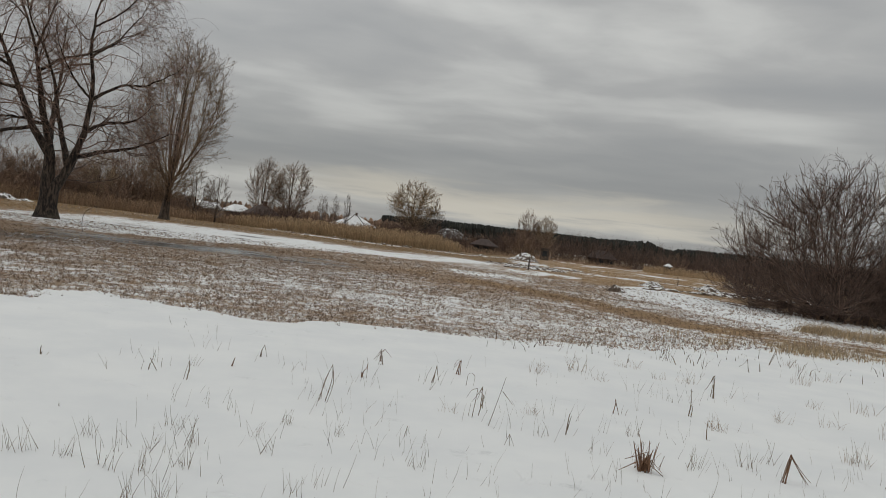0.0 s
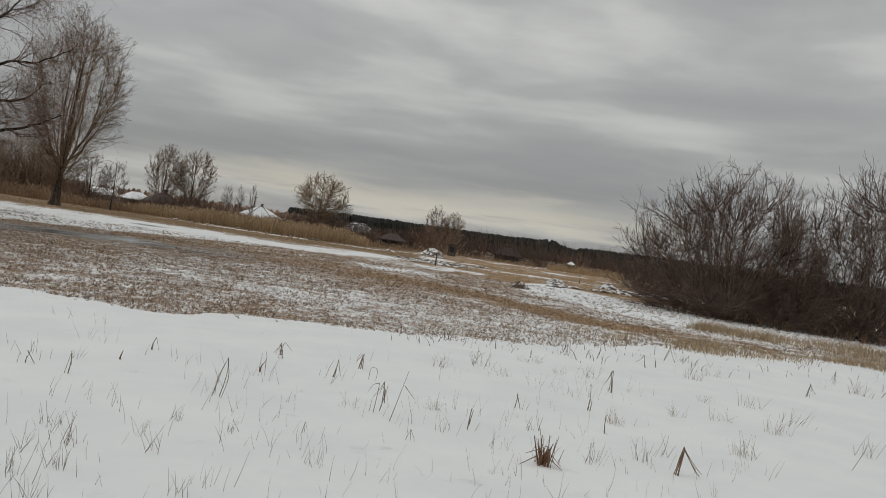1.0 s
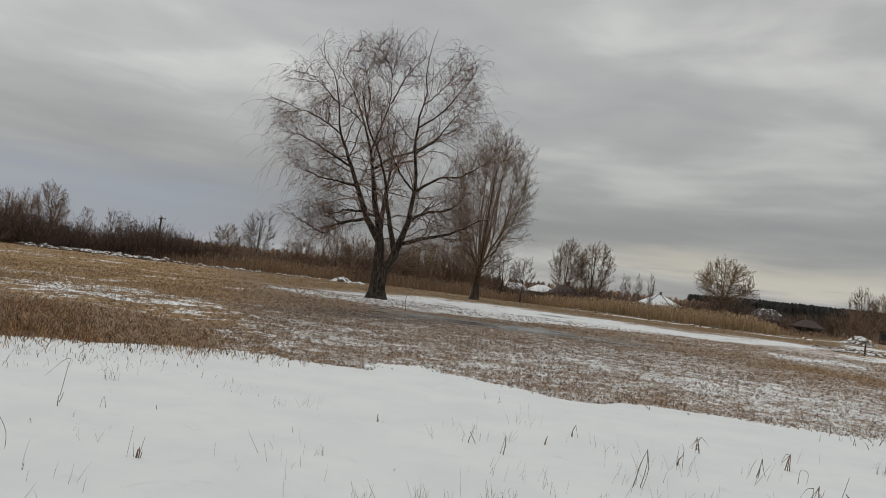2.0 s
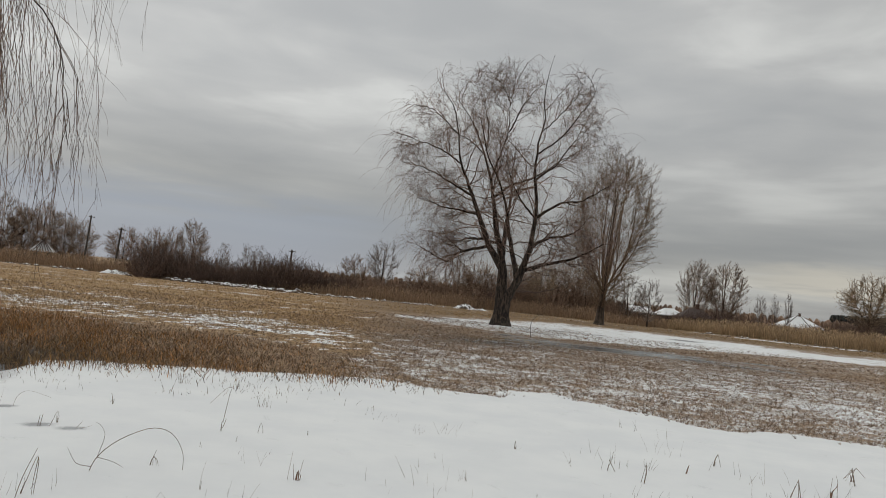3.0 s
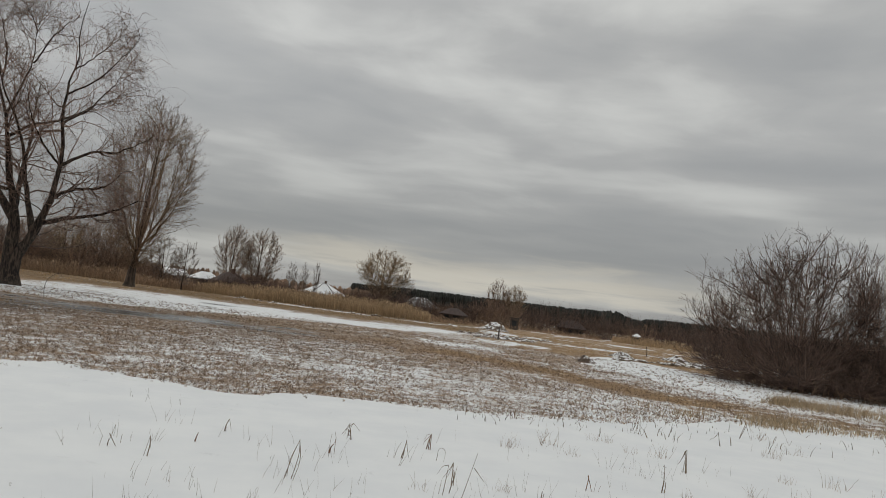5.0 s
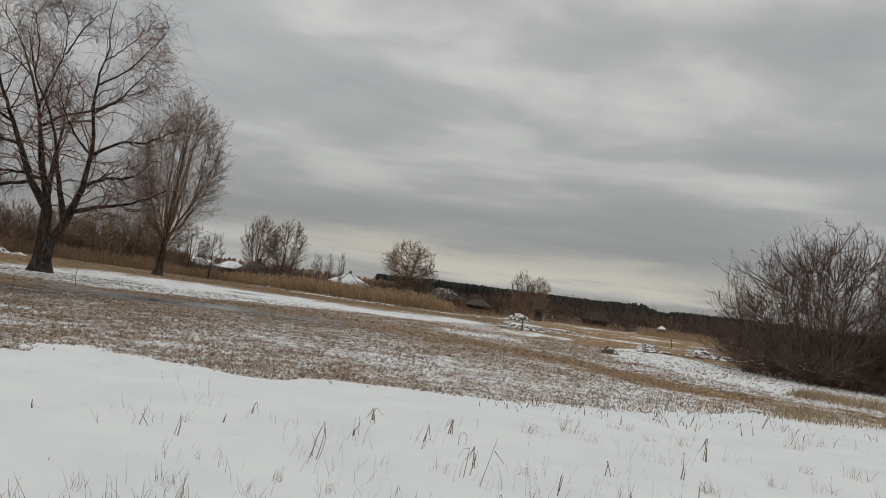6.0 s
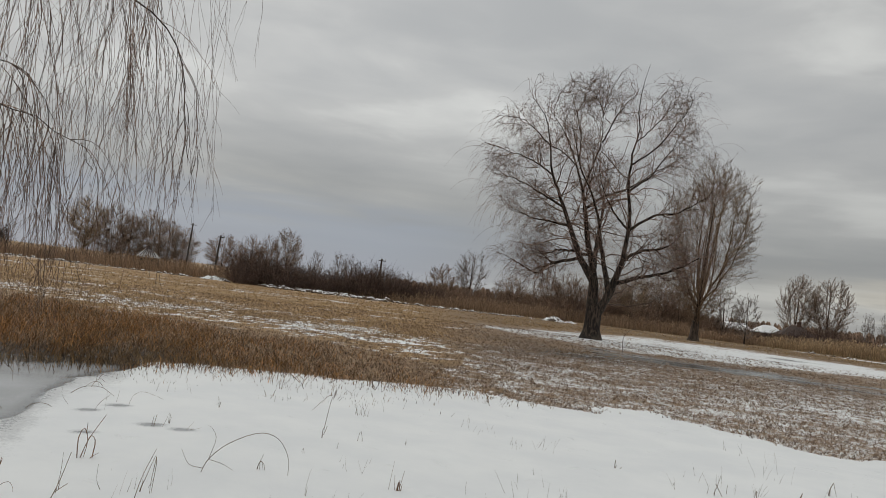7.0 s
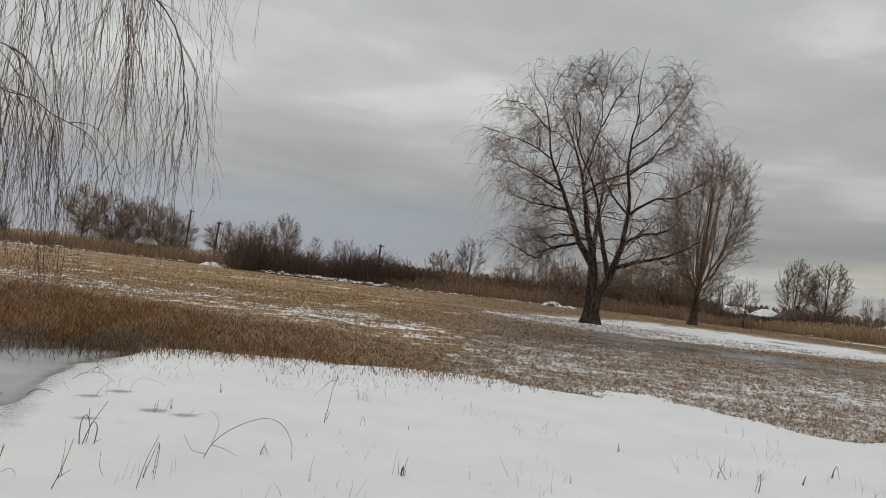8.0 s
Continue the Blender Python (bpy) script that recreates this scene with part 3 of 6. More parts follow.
def big_willow():
    rng = np.random.RandomState(11)
    # trunks and limbs: right, depth, up
    lines = []

    def limb(r0, r1, *points):
        lines.append((list(points), r0, r1))
    limb(0.34, 0.008, (-0.05, 0.05, -0.2), (-0.02, 0.05, 1.4), (-0.05, 0.1, 2.9), (-0.2, 0.2, 4.0), (-0.5, 0.2, 5.0), (-0.8, 0.2, 6.7), (-1.1, 0.2, 7.9), (-1.5, 0.3, 9.4), (-2.3, 0.3, 10.9), (-3.3, 0.3, 12.5))
    limb(0.27, 0.008, (0.16, -0.05, -0.2), (0.20, -0.12, 1.4), (0.55, -0.25, 2.1), (1.0, -0.3, 3.2), (1.3, -0.4, 4.5), (1.4, -0.5, 6.2), (1.2, -0.6, 8.2), (1.2, -0.7, 9.3), (1.5, -0.7, 10.6), (1.4, -0.8, 12.3), (1.7, -0.9, 14.0))
    limb(0.07, 0.006, (-1.5, 0.3, 9.4), (-1.6, 0.7, 11.0), (-2.1, 1.1, 12.4), (-2.5, 1.5, 13.8))
    limb(0.07, 0.006, (-0.5, 1.0, 10.8), (0.1, 1.3, 12.3), (0.9, 1.7, 13.5), (1.9, 2.0, 14.6))
    limb(0.07, 0.006, (1.5, -0.8, 10.6), (2.6, -0.6, 11.9), (3.2, -0.4, 13.2), (3.5, -0.2, 14.5))
    limb(0.07, 0.006, (-3.1, -1.2, 9.9), (-4.3, -0.9, 10.9), (-5.3, -0.7, 11.3), (-6.3, -0.4, 11.3))
    limb(0.04, 0.006, (-0.6, 1.2, 12.3), (-0.9, 1.0, 13.1), (-1.3, 0.8, 13.9), (-1.6, 0.6, 14.5))
    limb(0.22, 0.008, (-0.1, 0.0, 2.9), (-0.9, -0.2, 4.1), (-1.6, -0.3, 5.7), (-2.2, -0.5, 7.1), (-2.8, -0.7, 8.3), (-3.1, -0.9, 9.9), (-3.6, -1.0, 11.5), (-4.5, -1.2, 12.5))
    limb(0.13, 0.008, (-0.8, 0.2, 6.7), (0.1, 0.6, 7.5), (1.2, 1.1, 8.2), (2.5, 1.5, 9.3), (3.9, 2.0, 10.3), (5.1, 2.4, 11.2))
    limb(0.13, 0.008, (0.8, -0.2, 2.9), (2.1, -0.6, 3.4), (3.5, -0.9, 3.9), (4.6, -1.2, 4.7), (5.4, -1.6, 5.2))
    limb(0.1, 0.008, (1.3, -0.4, 6.0), (2.5, -0.9, 6.8), (3.6, -1.4, 6.9), (4.6, -1.9, 7.5), (5.5, -2.4, 8.3))
    limb(0.1, 0.008, (-2.8, -0.9, 8.3), (-3.9, -1.3, 8.9), (-5.1, -1.6, 9.3), (-6.4, -2.0, 9.6))
    limb(0.1, 0.008, (-1.0, 0.0, 4.2), (-2.4, 0.3, 3.7), (-3.4, 0.7, 3.0), (-4.6, 1.0, 3.6), (-5.4, 1.4, 4.1))
    limb(0.11, 0.008, (1.3, -0.3, 4.5), (2.3, 0.2, 5.1), (3.5, 0.8, 5.4), (4.5, 1.3, 6.4), (5.4, 1.8, 7.0))
    limb(0.14, 0.008, (-1.1, 0.3, 7.9), (-0.7, 0.6, 9.5), (-0.5, 0.8, 10.8), (-0.6, 1.1, 12.3), (-0.2, 1.4, 14.2))
    limb(0.16, 0.008, (-0.2, 0.1, 3.6), (-0.1, 1.2, 5.5), (0.2, 2.3, 7.2), (0.3, 3.3, 9.0), (0.3, 4.4, 10.9))
    limb(0.16, 0.008, (0.7, -0.2, 2.8), (0.1, -1.3, 4.7), (-0.5, -2.4, 6.7), (-1.7, -3.5, 8.8), (-2.4, -4.6, 10.6))
    limb(0.09, 0.008, (-1.6, -0.4, 5.7), (-2.8, 0.2, 6.1), (-4.0, 0.8, 6.5), (-5.2, 1.4, 7.1))
    limb(0.09, 0.008, (-2.0, -0.6, 6.7), (-3.2, -1.4, 7.3), (-4.3, -2.2, 7.7), (-5.5, -3.0, 8.0))
    limb(0.1, 0.008, (1.2, -0.6, 8.2), (2.2, -0.2, 9.2), (3.0, 0.2, 10.4), (3.7, 0.6, 12.0))
    limb(0.09, 0.008, (1.3, -0.8, 9.1), (2.5, -1.4, 10.0), (3.4, -2.0, 11.4), (4.0, -2.6, 13.0))
    limb(0.08, 0.008, (-1.5, 0.3, 9.4), (-2.4, 1.1, 10.2), (-3.8, 1.8, 11.0), (-5.0, 2.6, 11.7))
    limb(0.1, 0.008, (-0.4, 0.1, 4.7), (-1.8, 1.1, 4.9), (-3.0, 2.2, 4.6), (-4.2, 3.2, 5.0))
    limb(0.08, 0.008, (1.4, -0.3, 6.2), (0.4, -0.9, 7.0), (-0.3, -1.4, 8.0), (-0.6, -2.0, 9.3))
    limbs = line_batch(lines, 22, 1.25)
    limbs[1][:] *= np.interp(limbs[0][:, :, 2], [3.0, 7.0], [1.0, 0.78])
    kink = np.cumsum(rng.normal(0, 0.045, limbs[0].shape), 1)
    limbs[0][:, 1:] += (kink - kink[:, :1])[:, 1:] * np.linspace(0.3, 1, 21)[None, :, None]
    # every limb starts on the wood it grows from
    for k in range(2, len(lines)):
        rest = np.array([j for j in range(len(lines)) if j != k])
        p, r = limbs[0][rest, 1:19].reshape(-1, 3), limbs[1][rest, 1:19].ravel()
        gap = np.linalg.norm(p - limbs[0][k, 0], axis=1) + 2.0 * np.maximum(limbs[1][k, 0] * 0.8 - r, 0)
        best = gap.argmin()
        limbs[0][k] += (p[best] - limbs[0][k, 0]) * np.linspace(1, 0, 22)[:, None]
        limbs[1][k] *= min(1.0, 0.85 * r[best] / limbs[1][k, 0])
    trunk_p, trunk_r = limbs[0].copy(), limbs[1].copy()
    for k in (0, 1):
        low = np.clip(1 - trunk_p[k, :, 2] / 1.0, 0, 1)
        trunk_r[k] += 0.27 * low ** 2
    trunk_p += rng.normal(0, 0.012, trunk_p.shape)
    trunk_p[:, 0] = limbs[0][:, 0]
    centre, half = (-0.1, 0, 7.7), (6.8, 6.5, 7.1)
    s, w, l, r = offshoots(rng, *limbs, 22, 0.14, 0.98, 54, 0.36, 0.55)
    out = unit(s - np.array([0, 0, 4.5]))
    a = cull(shoots(rng, s, w + 0.25 * out, np.clip(l, 1.2, 3.8), np.clip(r, 0.019, 0.040), 9, 0.20, (0, 0, 0.03)), centre, half, rng)
    # crooked side wood low in the crown
    low = (limbs[0][[0, 1, 7, 9, 12, 13, 17, 22]], limbs[1][[0, 1, 7, 9, 12, 13, 17, 22]])
    s, w, l, r = offshoots(rng, *low, 13, 0.22, 0.75, 70, 0.30, 0.5)
    side = shoots(rng, s, w * np.array([1, 1, 0.5]), np.clip(l, 1.3, 3.4), np.clip(r, 0.016, 0.034), 9, 0.24, (0, 0, -0.02))
    ok = (s[:, 2] > 2.9) & (s[:, 2] < 9.0) & (side[0][:, -1, 2] > 2.4)
    a = (np.concatenate([a[0], side[0][ok]]), np.concatenate([a[1], side[1][ok]]))
    s, w, l, r = offshoots(rng, *a, 7, 0.10, 1.0, 50, 0.55, 0.6)
    b = cull(shoots(rng, s, w, np.clip(l, 0.7, 2.2), np.clip(r, 0.0075, 0.012), 5, 0.22, (0, 0, -0.03)), centre, half, rng)
    s, w, l, r = offshoots(rng, *b, 4, 0.12, 1.0, 46, 0.75, 0.7)
    c = shoots(rng, s, w, np.clip(l, 0.5, 1.5), np.full(len(l), 0.0044), 2, 0.20, (0, 0, -0.12), 0.6)
    c = cull(c, centre, (7.0, 6.7, 7.25), rng)
    deep = (((c[0][:, 0] - np.array(centre)) / np.array(half)) ** 2).sum(1)
    some = rng.uniform(0, 1, len(deep)) < np.interp(deep, [0.1, 0.6], [0.35, 1.0])
    c = (c[0][some], c[1][some])
    # whips that arch out of the crown and hang
    s, w, l, r = offshoots(rng, *b, 1, 0.6, 1.0, 40, 0.9, 0.7)
    wide = np.hypot(s[:, 0] + 0.3, s[:, 1])
    outer = (wide > 3.4) & (rng.uniform(0, 1, len(s)) < np.interp(wide, [3.4, 5.5], [0.25, 0.65]))
    s, w = s[outer], w[outer]
    fall = np.interp(s[:, 2], [3, 5, 9, 14], [0.9, 1.9, 1.9, 1.2]) * rng.uniform(0.6, 1.3, len(s))
    hang = shoots(rng, s, w + 0.5 * unit((s - np.array([0, 0, 6.0])) * np.array([1, 1, 0.6])), fall, np.full(len(s), 0.0050), 6, 0.10, (0, 0, -0.27), 0.6)
    place = pol(-9.1, 41.3)
    t = tree_thing("willow_tree", place, "large bare old willow with two leaning dark trunks", "tree", "", BARK_DARK, TWIG_DARK, [(trunk_p, trunk_r)], [a, b, c, hang], 14, 3, 2, True)
    t.rotation_euler = (0, 0, radians(9.1))
    # snow on the root flare
    lump = bmesh.new()
    bmesh.ops.create_icosphere(lump, subdivisions=3, radius=1.0)
    for v in lump.verts:
        k = 1 + 0.3 * noise.noise(v.co * 2.1)
        v.co = Vector((v.co.x * 0.9 * k + 0.05, v.co.y * 0.8 * k - 0.15, max(v.co.z * 0.09, -0.05)))
    drift = new("snow_drift", bm_mesh("snow_drift", lump, SNOW, True))
    drift.location = place
    tagged(drift, "low snow drift round the roots of a willow", "snow", kind="stuff")
    return t


def fan(start, head, end, n, r0, r1):
    """Bowed lines from start over head to end, as one batch."""
    t = np.linspace(0, 1, n)[None, :, None]
    ctrl = 2 * head - 0.5 * (start + end)
    p = (1 - t) ** 2 * start[:, None] + 2 * t * (1 - t) * ctrl[:, None] + t ** 2 * end[:, None]
    r = r0[:, None] * (1 - np.linspace(0, 1, n)[None]) ** 0.8 + r1
    return p, r


def ball(rng, n, lo, inner):
    """Points in the outer part of a unit ball, above a level."""
    z, a = rng.uniform(lo, 1, n), rng.uniform(0, 2 * math.pi, n)
    k, u = np.sqrt(np.maximum(1 - z * z, 0)), rng.uniform(inner ** 3, 1, n) ** (1 / 3)
    return np.stack([k * np.cos(a), k * np.sin(a), z], 1) * u[:, None]


def feather(rng, wood, end, rise, n, r0, r1, lift=(0.62, 0.42)):
    """Branches that leave the nearest lower wood outwards and sweep up to the given ends."""
    p = wood.reshape(-1, 3)
    flat = np.hypot(end[:, None, 0] - p[None, :, 0], end[:, None, 1] - p[None, :, 1])
    drop = end[:, None, 2] - p[None, :, 2]
    cost = flat + 0.8 * np.abs(drop - rise) + np.where(drop < 0.2 * rise, 3 * rise, 0) + rng.uniform(0, 1.6 * rise, flat.shape)
    start = p[cost.argmin(1)]
    reach = end - start
    bow = start + reach * np.array([lift[0], lift[0], lift[1]]) + rng.normal(0, 0.06, end.shape) * np.linalg.norm(reach, axis=1)[:, None]
    line = fan(start, bow, end, n, np.full(len(end), r0), r1)
    wob = np.cumsum(rng.normal(0, 0.012, line[0].shape), 1) * np.linalg.norm(reach, axis=1)[:, None, None]
    line[0][:, 1:] += (wob - wob[:, :1])[:, 1:]
    return line


def upswept_tree(seed, height, width, low, leaders, split, twig_r, bark, twig, name, place, label, group="", turn=0.0, trunk_r=0.3, lean=0.03, top=0.6, droop=0.0, steps=(7, 3, 2), fill=0.62, rise=0.11, lift=(0.62, 0.42)):
    """A bare tree whose trunk parts low down into steep leaders, feathered with rising branches out to an egg-shaped crown
    that is widest at the share top of its height."""
    rng = np.random.RandomState(seed)
    h, half = height, width / 2
    trunk = line_batch([([(0, 0, -0.15), (0.4 * lean * low, 0, low * 0.55), (lean * low, 0, low), (lean * h * 0.45, 0.01 * h, h * 0.45), (lean * h * 0.8, 0, h * 0.80)], trunk_r, twig_r)], 16, 0.9)
    trunk[1][0, :3] *= np.array([1.5, 1.15, 1.0])
    bottom = low * 0.75

    def crown_width(z):
        f = np.clip((z - bottom) / (h - bottom), 0, 1)
        return half * np.sin(math.pi * f ** (math.log(0.5) / math.log(top))) ** fill

    def egg(count, inner):
        z = bottom + (h - bottom) * rng.uniform(0.0, 1, count * 4)
        z = z[rng.uniform(0, 1, count * 4) < (crown_width(z) / half) ** 1.2 + 0.05][:count]
        a, r = rng.uniform(0, 6.283, len(z)), np.sqrt(rng.uniform(inner ** 2, 1, len(z)))
        r = r * crown_width(z) * (1 + 0.13 * smooth_noise(a * 1.6, z / h * 9, 1.0, seed))
        return np.stack([lean * z + r * np.cos(a), r * np.sin(a), z], 1)
    f = np.sqrt((np.arange(leaders) + 0.6) / leaders)
    a = np.arange(leaders) * 2.399 + rng.uniform(-0.4, 0.4, leaders)
    z_end = bottom + (h - bottom) * (0.93 - (0.93 - top * 0.85) * f ** 2) * rng.uniform(0.9, 1.03, leaders)
    reach = crown_width(z_end) * f * 0.72
    end = np.stack([lean * z_end + reach * np.cos(a), reach * np.sin(a), z_end], 1)
    foot = np.zeros((leaders, 3))
    foot[:, 2] = low * rng.uniform(0.8, 1.5, leaders)
    foot[:, 0] = lean * foot[:, 2]
    bow = foot + (end - foot) * np.array([0.64, 0.64, 0.46]) + rng.normal(0, 0.015 * width, (leaders, 3))
    main = fan(foot, bow, end, 14, trunk_r * rng.uniform(0.16, 0.34, leaders), twig_r)
    wob = np.cumsum(rng.normal(0, 0.006 * width, main[0].shape), 1)
    main[0][:, 1:] += (wob - wob[:, :1])[:, 1:]
    wood = np.concatenate([main[0][:, 2:].reshape(-1, 3), trunk[0][0, 4:12]])
    one = feather(rng, wood, egg(leaders * split[0], 0.45), rise * h, steps[0], twig_r * 1.7, twig_r * 0.7, lift)
    s, w, l, r = offshoots(rng, *one, split[1], 0.15, 1.0, 38, 0.42, 0.7)
    two = shoots(rng, s, w, np.clip(l, 0.02 * h, 0.09 * h), np.full(len(l), twig_r * 0.8), steps[1], 0.14, (0, 0, 0.07 - droop), 0.6)
    batches = [main, one, two]
    if split[2]:
        s, w, l, r = offshoots(rng, *two, split[2], 0.15, 1.0, 36, 0.6, 0.7)
        batches.append(shoots(rng, s, w, np.clip(l, 0.012 * h, 0.05 * h), np.full(len(l), twig_r * 0.62), steps[2], 0.14, (0, 0, 0.06 - 2 * droop), 0.7))
    t = tree_thing(name, place, label, "tree", group, bark, twig, [trunk], batches, 8)
    t.rotation_euler = (0, 0, turn)
    return t


def shrub(seed, height, width, stems, detail, twig_r, twig, name, place, label, group="", stem_r=0.05):
    """A many-stemmed bush fanning out of the ground."""
    rng = np.random.RandomState(seed)
    a = rng.uniform(0, 2 * math.pi, stems)
    f = np.sqrt(rng.uniform(0.02, 1.0, stems))
    base = np.stack([np.cos(a) * f * width * 0.13, np.sin(a) * f * width * 0.13, np.full(stems, -0.1)], 1)
    way = np.stack([np.cos(a) * f * 0.95, np.sin(a) * f * 0.95, 1.15 - 0.75 * f ** 1.5], 1)
    length = np.minimum(height / np.maximum(unit(way)[:, 2], 0.3), width * 0.62) * rng.uniform(0.75, 1.05, stems)
    main = shoots(rng, base, way, length, rng.uniform(0.5, 1.0, stems) * stem_r, 5, 0.14, (0, 0, 0.05), 0.2)
    s, w, l, r = offshoots(rng, *main, detail[0], 0.15, 0.97, 34, 0.40, 0.6)
    b = shoots(rng, s, w, np.clip(l, 0.4, height * 0.45), np.clip(r, twig_r, 0.03), 3, 0.15, (0, 0, 0.06))
    s, w, l, r = offshoots(rng, *b, detail[1], 0.1, 1.0, 36, 0.55, 0.7)
    c = shoots(rng, s, w, np.clip(l, 0.3, 1.6), np.full(len(l), twig_r), 2, 0.14, (0, 0, 0.06), 0.5)
    centre, half = (0, 0, height * 0.42), (width * 0.52, width * 0.52, height * 0.60)
    keep = [cull((np.concatenate([p[:, :, :2], np.maximum(p[:, :, 2:], 0.02)], 2), r), centre, half, rng) for p, r in (b, c)]
    t = thing(name, place, label, "bush", group)
    part("trunk", mesh_of("trunk", *tubes([main], 4), twig), t)
    part("crown", mesh_of("crown", *tubes(keep, 3), twig), t)
    return t


big_willow()
upswept_tree(21, 15.7, 8.6, 2.3, 20, (30, 6, 3), 0.0095, BARK_TAN, TWIG_TAN, "poplar_tree", pol(-1.8, 66.8), "tall bare tan-brown poplar with upswept branches", turn=radians(1.8), trunk_r=0.40, lean=0.055, top=0.54, fill=0.5, rise=0.085, lift=(0.56, 0.45))

# the two great willow shrubs
def great_shrub(seed, place, height, width, stems, label):
    """Stems fanning from a wide foot into a dome, the outermost dipping to the ground."""
    rng = np.random.RandomState(seed)
    half = np.array([width / 2, width / 2, height - 0.6])
    e = ball(rng, stems, 0.0, 0.6)
    e[: stems // 4] = ball(rng, stems // 4, -0.05, 0.85) * np.array([1, 1, 0.35])
    lump = 1 + 0.13 * smooth_noise(e[:, 0] * 3 + e[:, 2] * 2.1, e[:, 1] * 3 - e[:, 2] * 1.3, 1.0, seed)
    end = np.array([0, 0, 0.5]) + e * half * lump[:, None] * 0.84
    start = np.stack([e[:, 0] * width * 0.10, e[:, 1] * width * 0.10, np.full(stems, -0.1)], 1) + rng.normal(0, 0.25, (stems, 3)) * np.array([1, 1, 0])
    head = start + (end - start) * np.array([0.42, 0.42, 0.52]) + rng.normal(0, 0.22, (stems, 3))
    head[:, 2] = np.maximum(head[:, 2], 0.35)
    main = fan(start, head, end, 11, rng.uniform(0.014, 0.044, stems), 0.007)
    wob = np.cumsum(rng.normal(0, 0.085, main[0].shape), 1)
    main[0][:, 1:] += (wob - wob[:, :1])[:, 1:]
    e = np.concatenate([ball(rng, stems * 8, 0.02, 0.35), ball(rng, stems * 2, -0.03, 0.5) * np.array([1, 1, 0.3])])
    lump = 1 + 0.13 * smooth_noise(e[:, 0] * 3 + e[:, 2] * 2.1, e[:, 1] * 3 - e[:, 2] * 1.3, 1.0, seed) + rng.normal(0, 0.035, len(e))
    a = feather(rng, main[0][:, 2:10], np.array([0, 0, 0.45]) + e * half * lump[:, None], 0.9, 6, 0.015, 0.006)
    s, w, l, r = offshoots(rng, *a, 4, 0.15, 1.0, 40, 0.42, 0.7)
    b = shoots(rng, s, w, np.clip(l, 0.3, 1.2), np.full(len(l), 0.0078), 2, 0.20, (0, 0, 0.12), 0.6)
    s, w, l, r = offshoots(rng, *b, 3, 0.12, 1.0, 38, 0.6, 0.7)
    c = shoots(rng, s, w, np.clip(l, 0.2, 0.6), np.full(len(l), 0.0062), 1, 0.16, (0, 0, 0.12), 0.6)
    lift = lambda q: (np.concatenate([q[0][:, :, :2], np.maximum(q[0][:, :, 2:], 0.03)], 2), q[1])
    t = thing("willow_shrub", place, label, "bush", "willow shrubs")
    part("trunk", mesh_of("trunk", *tubes([lift(main)], 4), TWIG_BUSH), t)
    part("crown", mesh_of("crown", *tubes([lift(a), lift(b), lift(c)], 3), TWIG_BUSH), t)


great_shrub(31, pol(45.2, 40.5), 7.7, 11.0, 160, "huge bare dark willow shrub spreading from the ground")
great_shrub(32, pol(53.8, 42.0), 8.4, 11.4, 150, "broad bare willow shrub beside its larger neighbour")


